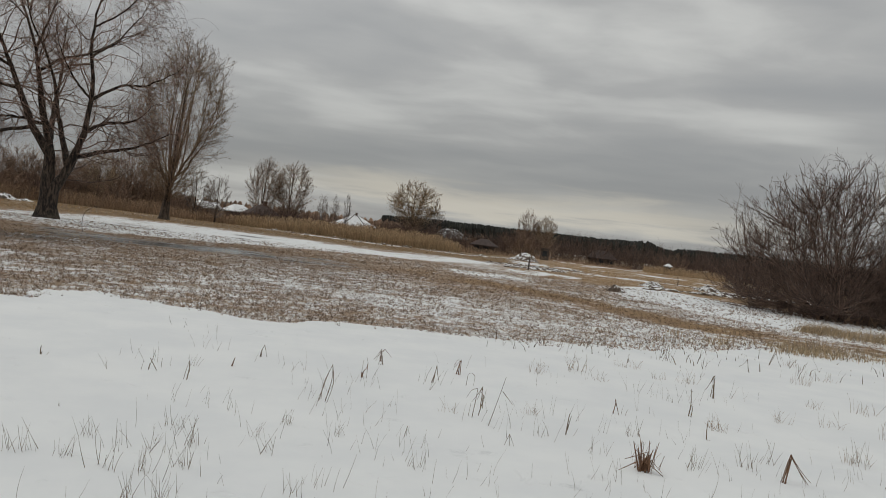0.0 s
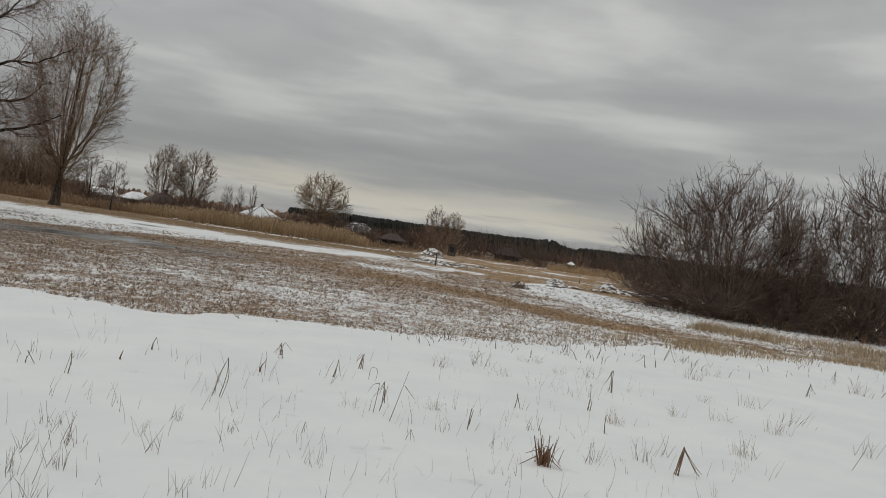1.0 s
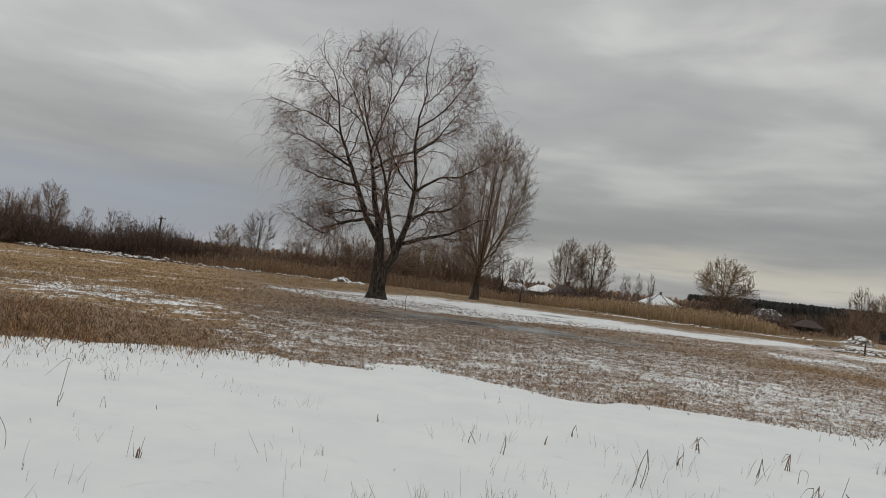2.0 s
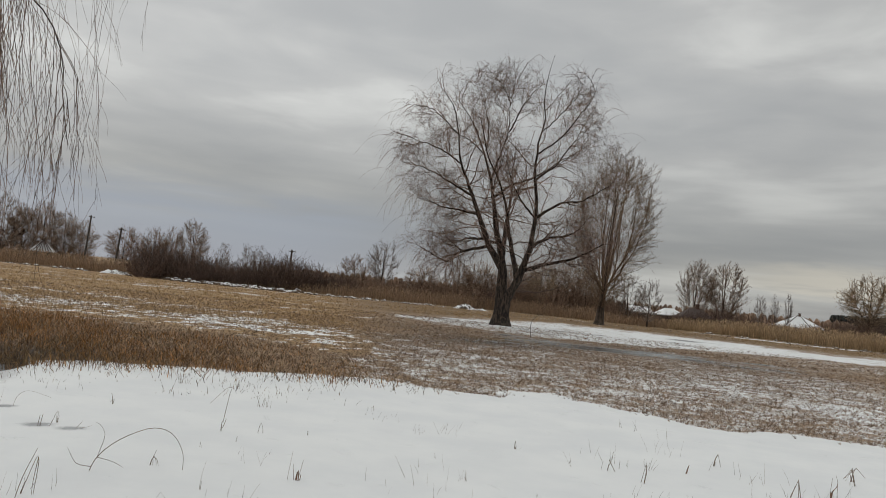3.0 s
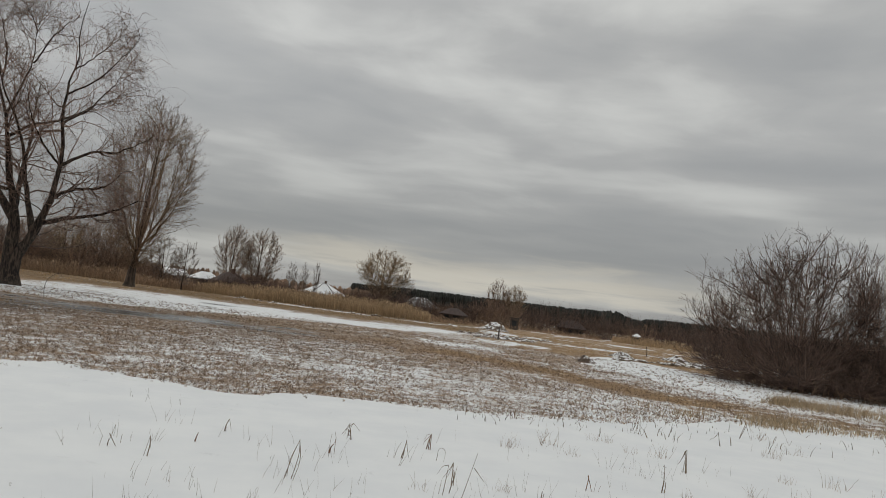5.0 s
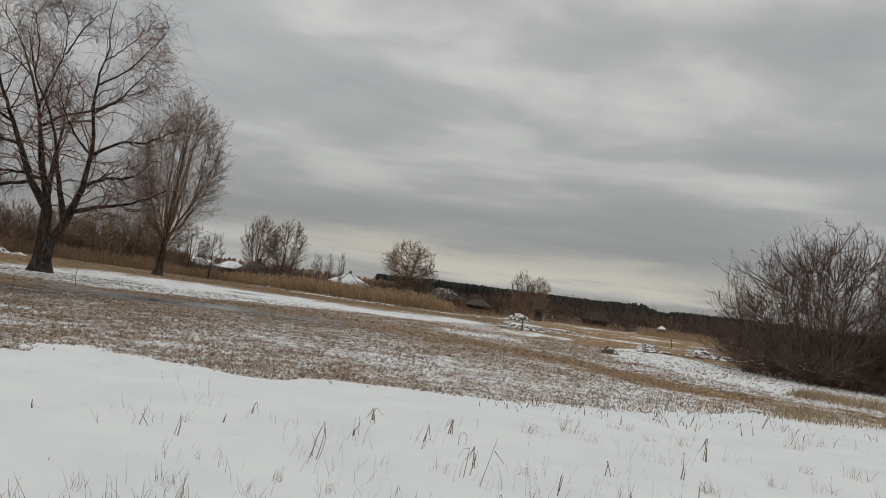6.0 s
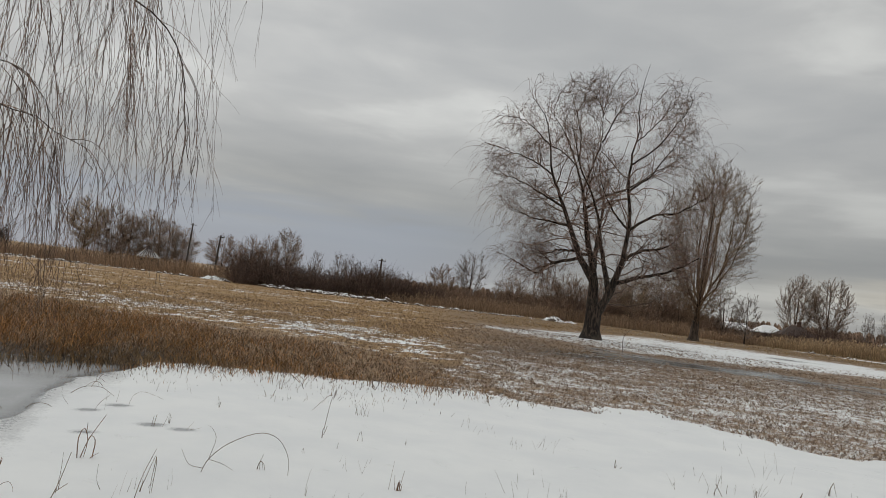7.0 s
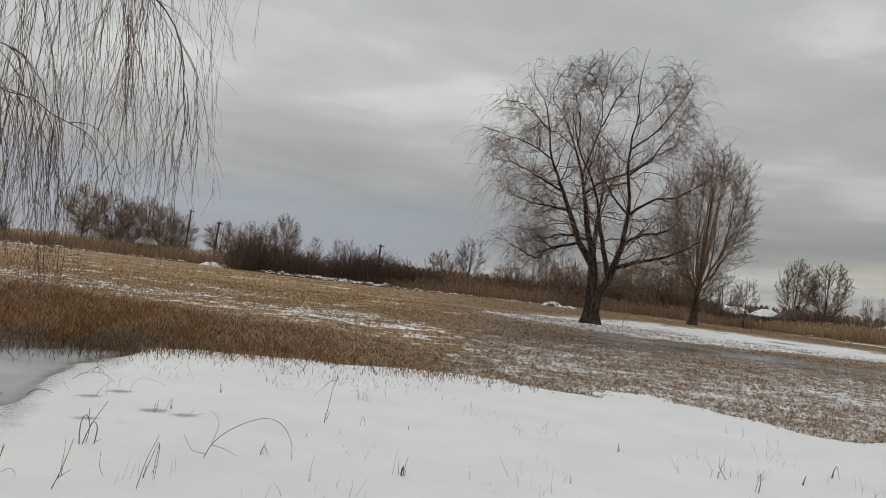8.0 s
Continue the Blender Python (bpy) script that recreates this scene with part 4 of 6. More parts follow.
# far trees: bearing, distance, height, width, kind
def far_trees():
    kinds = {
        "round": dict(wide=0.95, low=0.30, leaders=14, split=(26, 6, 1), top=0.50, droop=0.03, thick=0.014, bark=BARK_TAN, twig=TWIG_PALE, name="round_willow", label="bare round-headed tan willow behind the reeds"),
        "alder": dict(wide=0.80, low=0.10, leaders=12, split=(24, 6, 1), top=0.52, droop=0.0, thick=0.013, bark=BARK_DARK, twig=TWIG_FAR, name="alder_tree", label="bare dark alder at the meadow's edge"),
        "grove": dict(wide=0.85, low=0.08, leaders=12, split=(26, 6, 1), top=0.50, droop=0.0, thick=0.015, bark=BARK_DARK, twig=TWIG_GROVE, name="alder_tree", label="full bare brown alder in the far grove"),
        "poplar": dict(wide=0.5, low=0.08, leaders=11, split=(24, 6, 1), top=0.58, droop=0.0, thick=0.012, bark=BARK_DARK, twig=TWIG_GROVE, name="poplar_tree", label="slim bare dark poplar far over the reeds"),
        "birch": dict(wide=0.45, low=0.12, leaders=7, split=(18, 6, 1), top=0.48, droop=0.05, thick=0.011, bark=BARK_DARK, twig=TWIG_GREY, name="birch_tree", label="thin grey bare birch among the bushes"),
    }
    spots = [
        (-45.0, 140, 10.8, 8.0, "round"), (-43.3, 141, 10.4, 7.5, "grove"), (-42.1, 143, 9.4, 7.0, "grove"), (-40.9, 142, 10.2, 7.5, "grove"), (-39.7, 144, 9.0, 7.0, "grove"), (-38.7, 143, 7.8, 6.5, "grove"),
        (-36.0, 110, 6.2, 5.6, "alder"), (-34.0, 100, 6.0, 4.4, "alder"), (-32.9, 101, 6.4, 3.6, "alder"), (-31.6, 101, 7.6, 4.2, "poplar"), (-29.5, 110, 5.6, 2.6, "birch"),
        (-27.7, 110, 6.2, 3.0, "birch"), (-26.7, 111, 5.6, 3.0, "birch"), (-20.0, 86, 4.8, 4.6, "alder"), (-18.0, 100, 8.4, 4.8, "birch"),
    ]
    spots += [
        (-15.0, 91, 4.6, 4.6, "alder"), (-12.2, 93, 5.6, 4.5, "alder"), (-10.6, 96, 6.0, 5.0, "alder"), (-8.2, 92, 6.0, 5.0, "alder"), (-6.2, 94, 6.6, 5.0, "round"),
        (-4.2, 96, 7.4, 5.0, "alder"), (-2.8, 95, 6.4, 4.6, "alder"), (0.2, 94, 6.0, 4.2, "birch"), (1.6, 82, 5.6, 3.0, "birch"),
        (4.7, 105, 9.2, 5.0, "poplar"), (6.7, 106, 9.2, 6.2, "poplar"), (9.1, 120, 6.3, 2.0, "birch"), (10.0, 121, 6.0, 1.8, "birch"), (10.8, 120, 6.5, 1.5, "birch"),
        (15.6, 105, 8.8, 8.2, "round"), (17.3, 107, 6.6, 3.0, "birch"), (24.3, 120, 7.4, 4.2, "alder"), (25.6, 121, 6.8, 4.4, "round"),
    ]
    made = {}
    for k, (az, d, h, w, kind) in enumerate(spots):
        q = kinds[kind]
        v = (kind, k % (3 if kind in ("alder", "birch", "grove") else 2))
        if v not in made:
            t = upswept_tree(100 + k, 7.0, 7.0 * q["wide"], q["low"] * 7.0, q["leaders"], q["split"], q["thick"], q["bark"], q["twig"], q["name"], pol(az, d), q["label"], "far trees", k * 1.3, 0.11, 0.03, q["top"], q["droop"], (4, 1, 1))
            made[v] = t
            t.scale = (w / 7.0 / q["wide"], w / 7.0 / q["wide"], h / 7.0)
        else:
            t = copy_thing(made[v], Matrix.Translation(pol(az, d)) @ Matrix.Rotation(k * 1.3, 4, "Z"))
            t.scale = (w / 7.0 / q["wide"], w / 7.0 / q["wide"], h / 7.0)


far_trees()


def thickets():
    made = [shrub(60 + k, 3.4, 5.0, 26, (5, 3), 0.017, TWIG_BUSH if k < 2 else TWIG_FAR, "bush", pol(-34 + 3 * k, 79), "bare dark bush in the thicket beside the meadow", "edge bushes", stem_r=0.035) for k in range(3)]
    rng = random.Random(4)
    for k in range(11):
        az = -34.6 + 1.22 * k
        s = rng.uniform(0.8, 1.15) * (1.0 if az < -30 else 0.85 if az < -27 else 1.05 if az < -24 else 0.8)
        m = Matrix.Translation(pol(az + rng.uniform(-0.3, 0.3), 79 + rng.uniform(0, 5))) @ Matrix.Rotation(rng.uniform(0, 6.28), 4, "Z") @ Matrix.Scale(s, 4)
        copy_thing(made[k % 2], m)
    for az, d, s in ((-20.6, 84, 0.9), (-16, 88, 0.9), (-9.5, 88, 1.0), (-5.2, 89, 1.25), (-1.0, 92, 0.8), (2.2, 96, 0.45), (3.9, 88, 0.62), (4.5, 90, 0.5), (6.3, 93, 1.1),
                     (13.4, 108, 0.9), (15.4, 101, 0.9), (20.6, 112, 0.9), (22.8, 114, 1.1), (23.8, 112, 1.3), (25.2, 114, 1.3), (27.2, 118, 1.1),
                     (29.6, 128, 1.2), (32.1, 128, 1.3), (34.6, 130, 1.2), (37.0, 130, 1.3), (39.4, 126, 1.4)):
        m = Matrix.Translation(pol(az, d)) @ Matrix.Rotation(rng.uniform(0, 6.28), 4, "Z") @ Matrix.Scale(s, 4)
        copy_thing(made[2] if rng.random() < 0.6 else made[1], m)
    made[0].location = pol(-34.3, 82)
    made[1].location = pol(-22.4, 82)
    made[2].location = pol(-11.5, 87)


thickets()


def far_woods():
    """Distant woods: pines with ragged crowns, one joined mesh for each wood."""
    def wood(name, label, spots, seed, mat, girth):
        rng = np.random.RandomState(seed)
        vs, fs, base = [], [], 0
        for az, d, h in spots:
            p = pol(az, d)
            rings, sides = 5, 5
            w = h * girth * rng.uniform(0.8, 1.3)
            pts = []
            for i in range(rings):
                f = i / (rings - 1)
                r = w * (1 - 0.85 * f * f) ** 0.8 * (1.0 if i % 2 else 0.75) * (0.55 if i == 0 else 1)
                for j in range(sides):
                    a = 2 * math.pi * j / sides + rng.uniform(-0.3, 0.3)
                    k = rng.uniform(0.7, 1.25)
                    pts.append((p.x + r * k * math.cos(a), p.y + r * k * math.sin(a), h * (f * 0.97) + rng.uniform(-0.3, 0.3) * (f > 0)))
            for i in range(rings - 1):
                for j in range(sides):
                    a, b = base + i * sides + j, base + i * sides + (j + 1) % sides
                    fs.append((a, b, b + sides, a + sides))
            vs += pts
            base += len(pts)
        ob = new(name, mesh_of(name, vs, fs, mat, False))
        tagged(ob, label, "woods", kind="stuff")
    rng = random.Random(9)
    right = []
    for k in range(2100):
        az = 13.5 + 42 * rng.random()
        top = np.interp(az, [13, 18, 24, 30, 33, 33.7, 34.4, 35.2, 40, 56], [10.5, 12.2, 12.6, 13.2, 14.8, 12.2, 10.8, 12.6, 13.6, 14])
        right.append((az, 500 + 30 * rng.random(), top * rng.uniform(0.90, 0.99)))
    wood("far_woods", "dark pine woods along the horizon", right, 5, PINE, 0.19)
    left = []
    for k in range(420):
        az = -66 + 16.2 * rng.random()
        top = np.interp(az, [-60, -55, -52, -50.5, -49.7], [8.6, 8.2, 10.2, 8.8, 5.0])
        left.append((az, 252 + 25 * rng.random(), top * rng.uniform(0.75, 0.97)))
    wood("far_woods", "block of dark woods beyond the reed bed", left, 6, WOOD_BROWN, 0.22)
    middle = []
    for k in range(520):
        az = -26 + 41 * rng.random()
        middle.append((az, 330 + 60 * rng.random(), rng.uniform(3.6, 5.6)))
    wood("far_woods", "low line of woods behind the village", middle, 7, TWIG_FAR, 0.35)


far_woods()


# ---- reeds ----
def reed_bed(name, label, mat, az_list, d_list, h_list, deep, count, seed):
    rng = np.random.RandomState(seed)
    az = rng.uniform(az_list[0], az_list[-1], count)
    d = np.interp(az, az_list, d_list) + deep * rng.uniform(0, 1, count) ** 1.3
    clump = 0.6 * smooth_noise(az * 3, d, 2.0, seed) + 0.6 * smooth_noise(az * 3, d, 7.0, seed + 1)
    h = 0.72 * np.interp(az, az_list, h_list) * rng.uniform(0.40, 1.10, count) * (1 + 0.28 * clump)
    a = np.radians(az)
    base = np.stack([d * np.sin(a), d * np.cos(a), np.full(count, -0.05)], 1)
    v, f = blades(rng, base, h, rng.uniform(0.02, 0.04, count), 0.5, 0.03, 2)
    # plumes
    pick = rng.uniform(0, 1, count) < 0.35
    n = pick.sum()
    tip = base[pick] + np.array([0, 0, 1.0]) * (h[pick] * 0.93)[:, None] + rng.normal(0, 0.06, (n, 3))
    v2, f2 = blades(rng, tip, rng.uniform(0.16, 0.30, n), rng.uniform(0.05, 0.09, n), 0.9, 0.1, 2)
    ob = new(name, mesh_of(name, np.vstack([v, v2]), np.vstack([f, f2 + len(v)]), mat, False))
    tagged(ob, label, "reeds", kind="stuff")


reed_bed("reed_bed", "dense bed of dry tan reeds beyond the open meadow", REED_DARK, [-62, -55, -50, -44, -38, -34.5], [150, 142, 101, 94, 88, 85], [2.4, 2.4, 2.2, 2.3, 2.1, 1.6], 9, 16000, 41)
reed_bed("reed_bed", "brown dry reeds and weeds before the thicket", REED_DARK, [-34.5, -28, -22, -16, -10, -4, 0, 3], [84, 80, 79, 80, 86, 86, 83, 82], [0.9, 1.0, 1.6, 1.9, 2.0, 1.9, 1.2, 1.0], 8, 22000, 42)
reed_bed("reed_bed", "pale straw-coloured reeds in front of the houses", REED, [2.5, 5, 9, 14, 18, 19.5], [83, 83, 82, 80, 79, 79], [1.0, 1.5, 2.2, 2.2, 2.0, 1.2], 9, 17000, 43)
reed_bed("reed_bed", "thin brown reeds along the dark bushes", REED_DARK, [19.5, 22, 26, 30, 32], [84, 92, 104, 112, 114], [1.0, 0.7, 0.6, 0.6, 0.8], 6, 2600, 44)
reed_bed("reed_bed", "thin brown reeds along the dark bushes", REED, [32.8, 34, 37, 38.4], [116, 117, 117, 114], [1.0, 1.5, 1.5, 1.0], 7, 2600, 45)


def brushwood(name, label, mat, az_list, d_list, h_list, deep, count, seed, dome, thick=1.0):
    """A thicket of bare shoots whose tops rise and fall in clumps."""
    rng = np.random.RandomState(seed)
    az = rng.uniform(az_list[0], az_list[-1], count)
    d = np.interp(az, az_list, d_list) + deep * rng.uniform(0, 1, count)
    x, y = d * np.sin(np.radians(az)), d * np.cos(np.radians(az))
    lump = np.abs(smooth_noise(x, y, dome, seed)) ** 0.7
    h = np.interp(az, az_list, h_list) * (0.60 + 0.5 * lump) * rng.uniform(0.55, 1.05, count)
    start = np.stack([x, y, np.full(count, -0.05)], 1)
    way = np.stack([rng.normal(0, 0.32, count), rng.normal(0, 0.32, count), np.ones(count)], 1)
    main = shoots(rng, start, way, h, rng.uniform(0.012, 0.024, count) * thick, 2, 0.13, (0, 0, 0.04), 0.4)
    s, w, l, r = offshoots(rng, *main, 3, 0.25, 1.0, 35, 0.40, 0.7)
    side = shoots(rng, s, w, np.clip(l, 0.3, 1.6 * thick), np.full(len(l), 0.011 * thick), 1, 0.15, (0, 0, 0.08), 0.5)
    tagged(new(name, mesh_of(name, *tubes([main, side], 3), mat)), label, "bushes", kind="stuff")


brushwood("brushwood", "dark bare thicket along the meadow's edge", TWIG_BUSH, [-35.2, -33, -29, -27, -25, -23, -20], [84, 82, 79, 79, 79, 80, 82], [3.9, 4.1, 3.3, 3.2, 4.4, 3.3, 2.4], 6, 3600, 91, 3.2)
brushwood("brushwood", "dense bare twigs between the alders", TWIG_FAR, [-45.6, -44, -41, -39, -37.8], [138, 139, 139, 139, 138], [4.0, 5.2, 5.0, 4.4, 3.0], 8, 450, 98, 4.0, 1.3)
brushwood("brushwood", "tops of bare brown trees in the wood beyond the reeds", WOOD_BROWN, [-66, -60, -55, -52, -50.5, -49.4], [246, 246, 246, 246, 246, 248], [10.5, 10.5, 10.2, 12.6, 11.0, 7.0], 20, 1300, 96, 5.0, 3.2)
brushwood("brushwood", "brown thicket of young trees behind the old willow", TWIG_FAR, [-21, -17, -13, -10, -6, -3, 1, 3], [89, 90, 94, 94, 94, 96, 92, 92], [2.4, 2.8, 4.2, 5.8, 6.0, 5.4, 1.8, 1.4], 8, 4000, 92, 3.0, 1.2)
brushwood("brushwood", "dark brush between the reeds and the village", TWIG_BUSH, [2.5, 4.5, 6.5, 8, 11, 13.5, 15, 18, 19.5], [90, 90, 92, 98, 118, 106, 100, 98, 98], [1.5, 2.1, 3.8, 3.2, 1.6, 3.0, 4.2, 3.4, 3.0], 8, 2300, 93, 3.0)
brushwood("brushwood", "dark brown brush in front of the pine woods", TWIG_BUSH, [19.5, 22, 24, 27, 30, 34, 38, 46], [110, 112, 114, 118, 126, 130, 132, 128], [3.2, 3.8, 5.0, 4.8, 5.0, 4.8, 5.2, 5.4], 14, 3500, 94, 4.5)
brushwood("undergrowth", "dark undergrowth at the foot of the great shrubs", TWIG_BUSH, [40, 44, 50, 60], [39, 38, 38, 39], [0.3, 0.7, 0.9, 0.9], 6, 600, 95, 1.2)
brushwood("undergrowth", "reddish-brown weeds at the foot of the great shrubs", TWIG_FAR, [42, 45, 50, 60], [38.5, 37.2, 37.0, 38], [0.25, 0.45, 0.6, 0.55], 4, 300, 97, 1.0)


# ---- short grass, sedge and stubble ----
def scatter(rng, count, az0, az1, d0, d1):
    """Places spread evenly in bearing and thinning with distance."""
    az = rng.uniform(az0, az1, count)
    d = np.exp(rng.uniform(math.log(d0), math.log(d1), count))
    a = np.radians(az)
    return az, d, d * np.sin(a), d * np.cos(a)


def field_grass():
    """Small dead tufts in thin snow: each a few leaning blades."""
    rng = np.random.RandomState(51)
    az, d, x, y = scatter(rng, 84000, -60, 60, 11.0, 44.0)
    snow, ice, straw, wet_and_reflection, high = shares(x, y)[:5]
    lush = smooth_noise(x, y, 0.7, 12) * 0.35 + smooth_noise(x, y, 2.6, 13) * 0.25
    chance = np.clip(1.35 - 1.2 * snow - 0.9 * ice + 0.8 * lush, 0.0, 1)
    chance = np.where(snow > 0.8, 0.02, chance)
    keep = (rng.uniform(0, 1, len(x)) < chance) & (d > np.interp(az, EDGE_AZ, EDGE_D) - 0.4)
    x, y, d, high, lush = x[keep], y[keep], d[keep], high[keep], lush[keep]
    k = 5
    wide = np.repeat(0.022 * np.clip(d / 16, 1, 2.2), k)
    a, r = rng.uniform(0, 2 * math.pi, len(x) * k), np.sqrt(rng.uniform(0, 1, len(x) * k)) * wide
    base = np.stack([np.repeat(x, k) + r * np.cos(a), np.repeat(y, k) + r * np.sin(a), np.repeat(high, k) - 0.004], 1)
    n = len(base)
    h = rng.uniform(0.025, 0.085, n) * np.repeat(1 + 0.5 * lush, k) * np.repeat(rng.uniform(0.6, 1.2, len(x)), k)
    v, f = blades(rng, base, h, rng.uniform(0.006, 0.011, n) * np.repeat(np.clip(d / 16, 1, 2.6), k), 1.1, 0.1, 1)
    tagged(new("meadow_grass", mesh_of("meadow_grass", v, f, STUBBLE, False)), "short dead brownish grass poking through thin snow", "grass", kind="stuff")


def snow_blades(label, seed, count, az0, az1, d0, d1, h0, h1):
    """Thin dry blades standing singly and in loose groups in the near snow."""
    rng = np.random.RandomState(seed)
    groups = max(count // 6, 1)
    az, d, x, y = scatter(rng, groups, az0, az1, d0, d1)
    pick = rng.randint(0, groups, count)
    x, y = x[pick] + rng.normal(0, 0.16, count), y[pick] + rng.normal(0, 0.16, count)
    high = shares(x, y)[4]
    base = np.stack([x, y, high - 0.01], 1)
    a = rng.uniform(0, 2 * math.pi, count)
    way = np.stack([np.cos(a) * 0.35, np.sin(a) * 0.35, np.ones(count)], 1)
    p = shoots(rng, base, way, rng.uniform(h0, h1, count), rng.uniform(0.0009, 0.0019, count), 4, 0.10, (0, 0, 0), 0.3)
    tagged(new("thin_grass", mesh_of("thin_grass", *tubes([p], 3), STALK)), label, "grass", kind="stuff")


def sedge_bed(name, label, mat, seed, count, az0, az1, inner, outer, h0, h1, ragged, fade=None, patchy=None, wide=1.0, lean=0.85):
    rng = np.random.RandomState(seed)
    az = rng.uniform(az0, az1, count)
    lo, hi = np.interp(az, *inner), np.interp(az, *outer)
    u = rng.uniform(0, 1, count) ** 1.15
    d = lo + (hi - lo) * u + rng.normal(0, 0.35, count)
    a = np.radians(az)
    x, y = d * np.sin(a), d * np.cos(a)
    tuft = smooth_noise(x, y, 0.6, seed + 1) + 0.6 * smooth_noise(x, y, 2.2, seed + 2)
    keep = tuft + rng.normal(0, 0.5, count) > -0.6 + ragged * np.maximum(np.exp(-u * 9), 0.8 * np.exp(-(1 - u) * 8)) * 1.4
    if patchy is not None:
        keep &= smooth_noise(x, y, 1.7, seed + 5) + 0.6 * smooth_noise(x, y, 0.6, seed + 6) > patchy + rng.normal(0, 0.15, count)
    grow = np.ones(count) if fade is None else np.interp(az, *fade)
    keep &= rng.uniform(0, 1, count) < grow ** 1.1
    x, y, tuft, grow = x[keep], y[keep], tuft[keep], grow[keep]
    base = np.stack([x, y, shares(x, y)[4] - 0.01], 1)
    n = len(x)
    h = rng.uniform(h0, h1, n) * (1 + 0.45 * tuft) * (0.35 + 0.65 * grow)
    v, f = blades(rng, base, h, rng.uniform(0.006, 0.016, n) * wide, lean, 0.14, 2)
    tagged(new(name, mesh_of(name, v, f, mat, False)), label, "grass", kind="stuff")


def far_grass():
    """Dry tufts on the open meadow beyond the thin snow."""
    rng = np.random.RandomState(57)
    az, d, x, y = scatter(rng, 30000, -60, 46, 24.0, 80.0)
    snow, ice, straw, wet_and_reflection, high = shares(x, y)[:5]
    lush = smooth_noise(x, y, 1.6, 14) + 0.7 * smooth_noise(x, y, 6.0, 15)
    keep = (rng.uniform(0, 1, len(x)) < np.clip(1.3 * straw - snow + 0.25 + 0.5 * lush, 0, 1) * np.where(az > -6, 0.5, 1.0)) & (snow < 0.55)
    x, y, d, high = x[keep], y[keep], d[keep], high[keep]
    k = 4
    base = np.stack([np.repeat(x, k), np.repeat(y, k), np.repeat(high, k) - 0.004], 1) + rng.normal(0, 0.09, (len(x) * k, 3)) * np.array([1, 1, 0])
    n = len(base)
    v, f = blades(rng, base, rng.uniform(0.05, 0.17, n), rng.uniform(0.012, 0.026, n) * np.repeat(np.clip(d / 45, 0.6, 1.6), k), 1.1, 0.1, 1)
    tagged(new("meadow_grass", mesh_of("meadow_grass", v, f, MEADOW, False)), "ochre dry grass on the open meadow", "grass", kind="stuff")


field_grass()
far_grass()
POOL_FADE = ([-60, -44, -38, -32, -25, -17], [1.0, 1.0, 0.75, 0.40, 0.14, 0.03])
sedge_bed("sedge", "dense rust-brown dead sedge beside the frozen pool", SEDGE, 61, 46000, -64, -17, (EDGE_AZ, [e - 0.3 for e in EDGE_D]), (SEDGE_AZ, SEDGE_D), 0.10, 0.34, 1.3, POOL_FADE, None, 0.85, 1.5)
sedge_bed("sedge", "dark rotten sedge lying among the rusty stems", SEDGE_DARK, 62, 26000, -64, -15, (EDGE_AZ, [e - 0.4 for e in EDGE_D]), (SEDGE_AZ, SEDGE_D), 0.06, 0.24, 1.0, ([-60, -44, -38, -32, -25, -15], [1.0, 1.0, 0.8, 0.55, 0.3, 0.05]), None, 0.9, 1.9)
sedge_bed("sedge", "dark wet sedge stubs along the waterline", SEDGE_DARK, 63, 5200, -66, -36, (EDGE_AZ, [e - 0.75 for e in EDGE_D]), (EDGE_AZ, [e + 0.8 for e in EDGE_D]), 0.05, 0.22, 0.25, ([-66, -42, -36], [1.0, 1.0, 0.3]), None, 0.8, 1.2)
sedge_bed("sedge", "pale dry stems scattered through the rusty sedge", STRAW, 76, 4200, -64, -17, (EDGE_AZ, [e + 1.2 for e in EDGE_D]), (SEDGE_AZ, SEDGE_D), 0.12, 0.36, 0.8, POOL_FADE, None, 0.7, 1.6)
snow_blades("thin dry grass blades standing in the snow", 78, 420, -2, 50, 4.0, 10.5, 0.06, 0.24)
snow_blades("few thin dry grass blades in smooth snow", 79, 90, -50, -6, 4.2, 10.5, 0.05, 0.18)
sedge_bed("sedge", "straw-coloured dead sedge between snow patches", STRAW, 64, 19000, 26, 58, ([26, 32, 36, 44, 54, 58], [14.5, 14.6, 15.0, 17.6, 21.5, 23]), ([26, 32, 36, 44, 54, 58], [15, 18.5, 20, 22.0, 24.5, 26]), 0.08, 0.26, 1.2, ([26, 31, 37, 58], [0.05, 0.3, 0.9, 0.8]), -0.05)
sedge_bed("sedge", "low tan sedge before the great shrubs", STRAW, 67, 12000, 43, 60, ([43, 47, 54, 60], [26.5, 26.0, 25.5, 25]), ([43, 47, 54, 60], [27, 31.0, 31.5, 31]), 0.12, 0.34, 1.0, None, -0.3)
sedge_bed("sedge", "thin stubble standing in snow at the bed's rim", SEDGE, 70, 1200, -45, -21, ([-45, -30, -21], [11.8, 11.4, 11.6]), ([-45, -30, -21], [13.0, 12.9, 12.7]), 0.04, 0.19, 0.0, None, -0.05, 0.7, 1.1)
sedge_bed("sedge", "sparse stubble standing in snow at the bed's rim", SEDGE_DARK, 71, 900, -46, -14, ([-46, -30, -14], [10.2, 9.6, 10.8]), ([-46, -30, -14], [12.4, 12.0, 12.0]), 0.03, 0.15, 0.0, None, 0.12, 0.55, 1.3)
sedge_bed("sedge", "sparse stubble standing in snow at the bed's rim", STALK, 73, 230, 22, 58, ([22, 35, 45, 58], [12.0, 12.8, 14.0, 16]), ([22, 35, 45, 58], [13.4, 15.2, 18.0, 22]), 0.04, 0.24, 0.0)


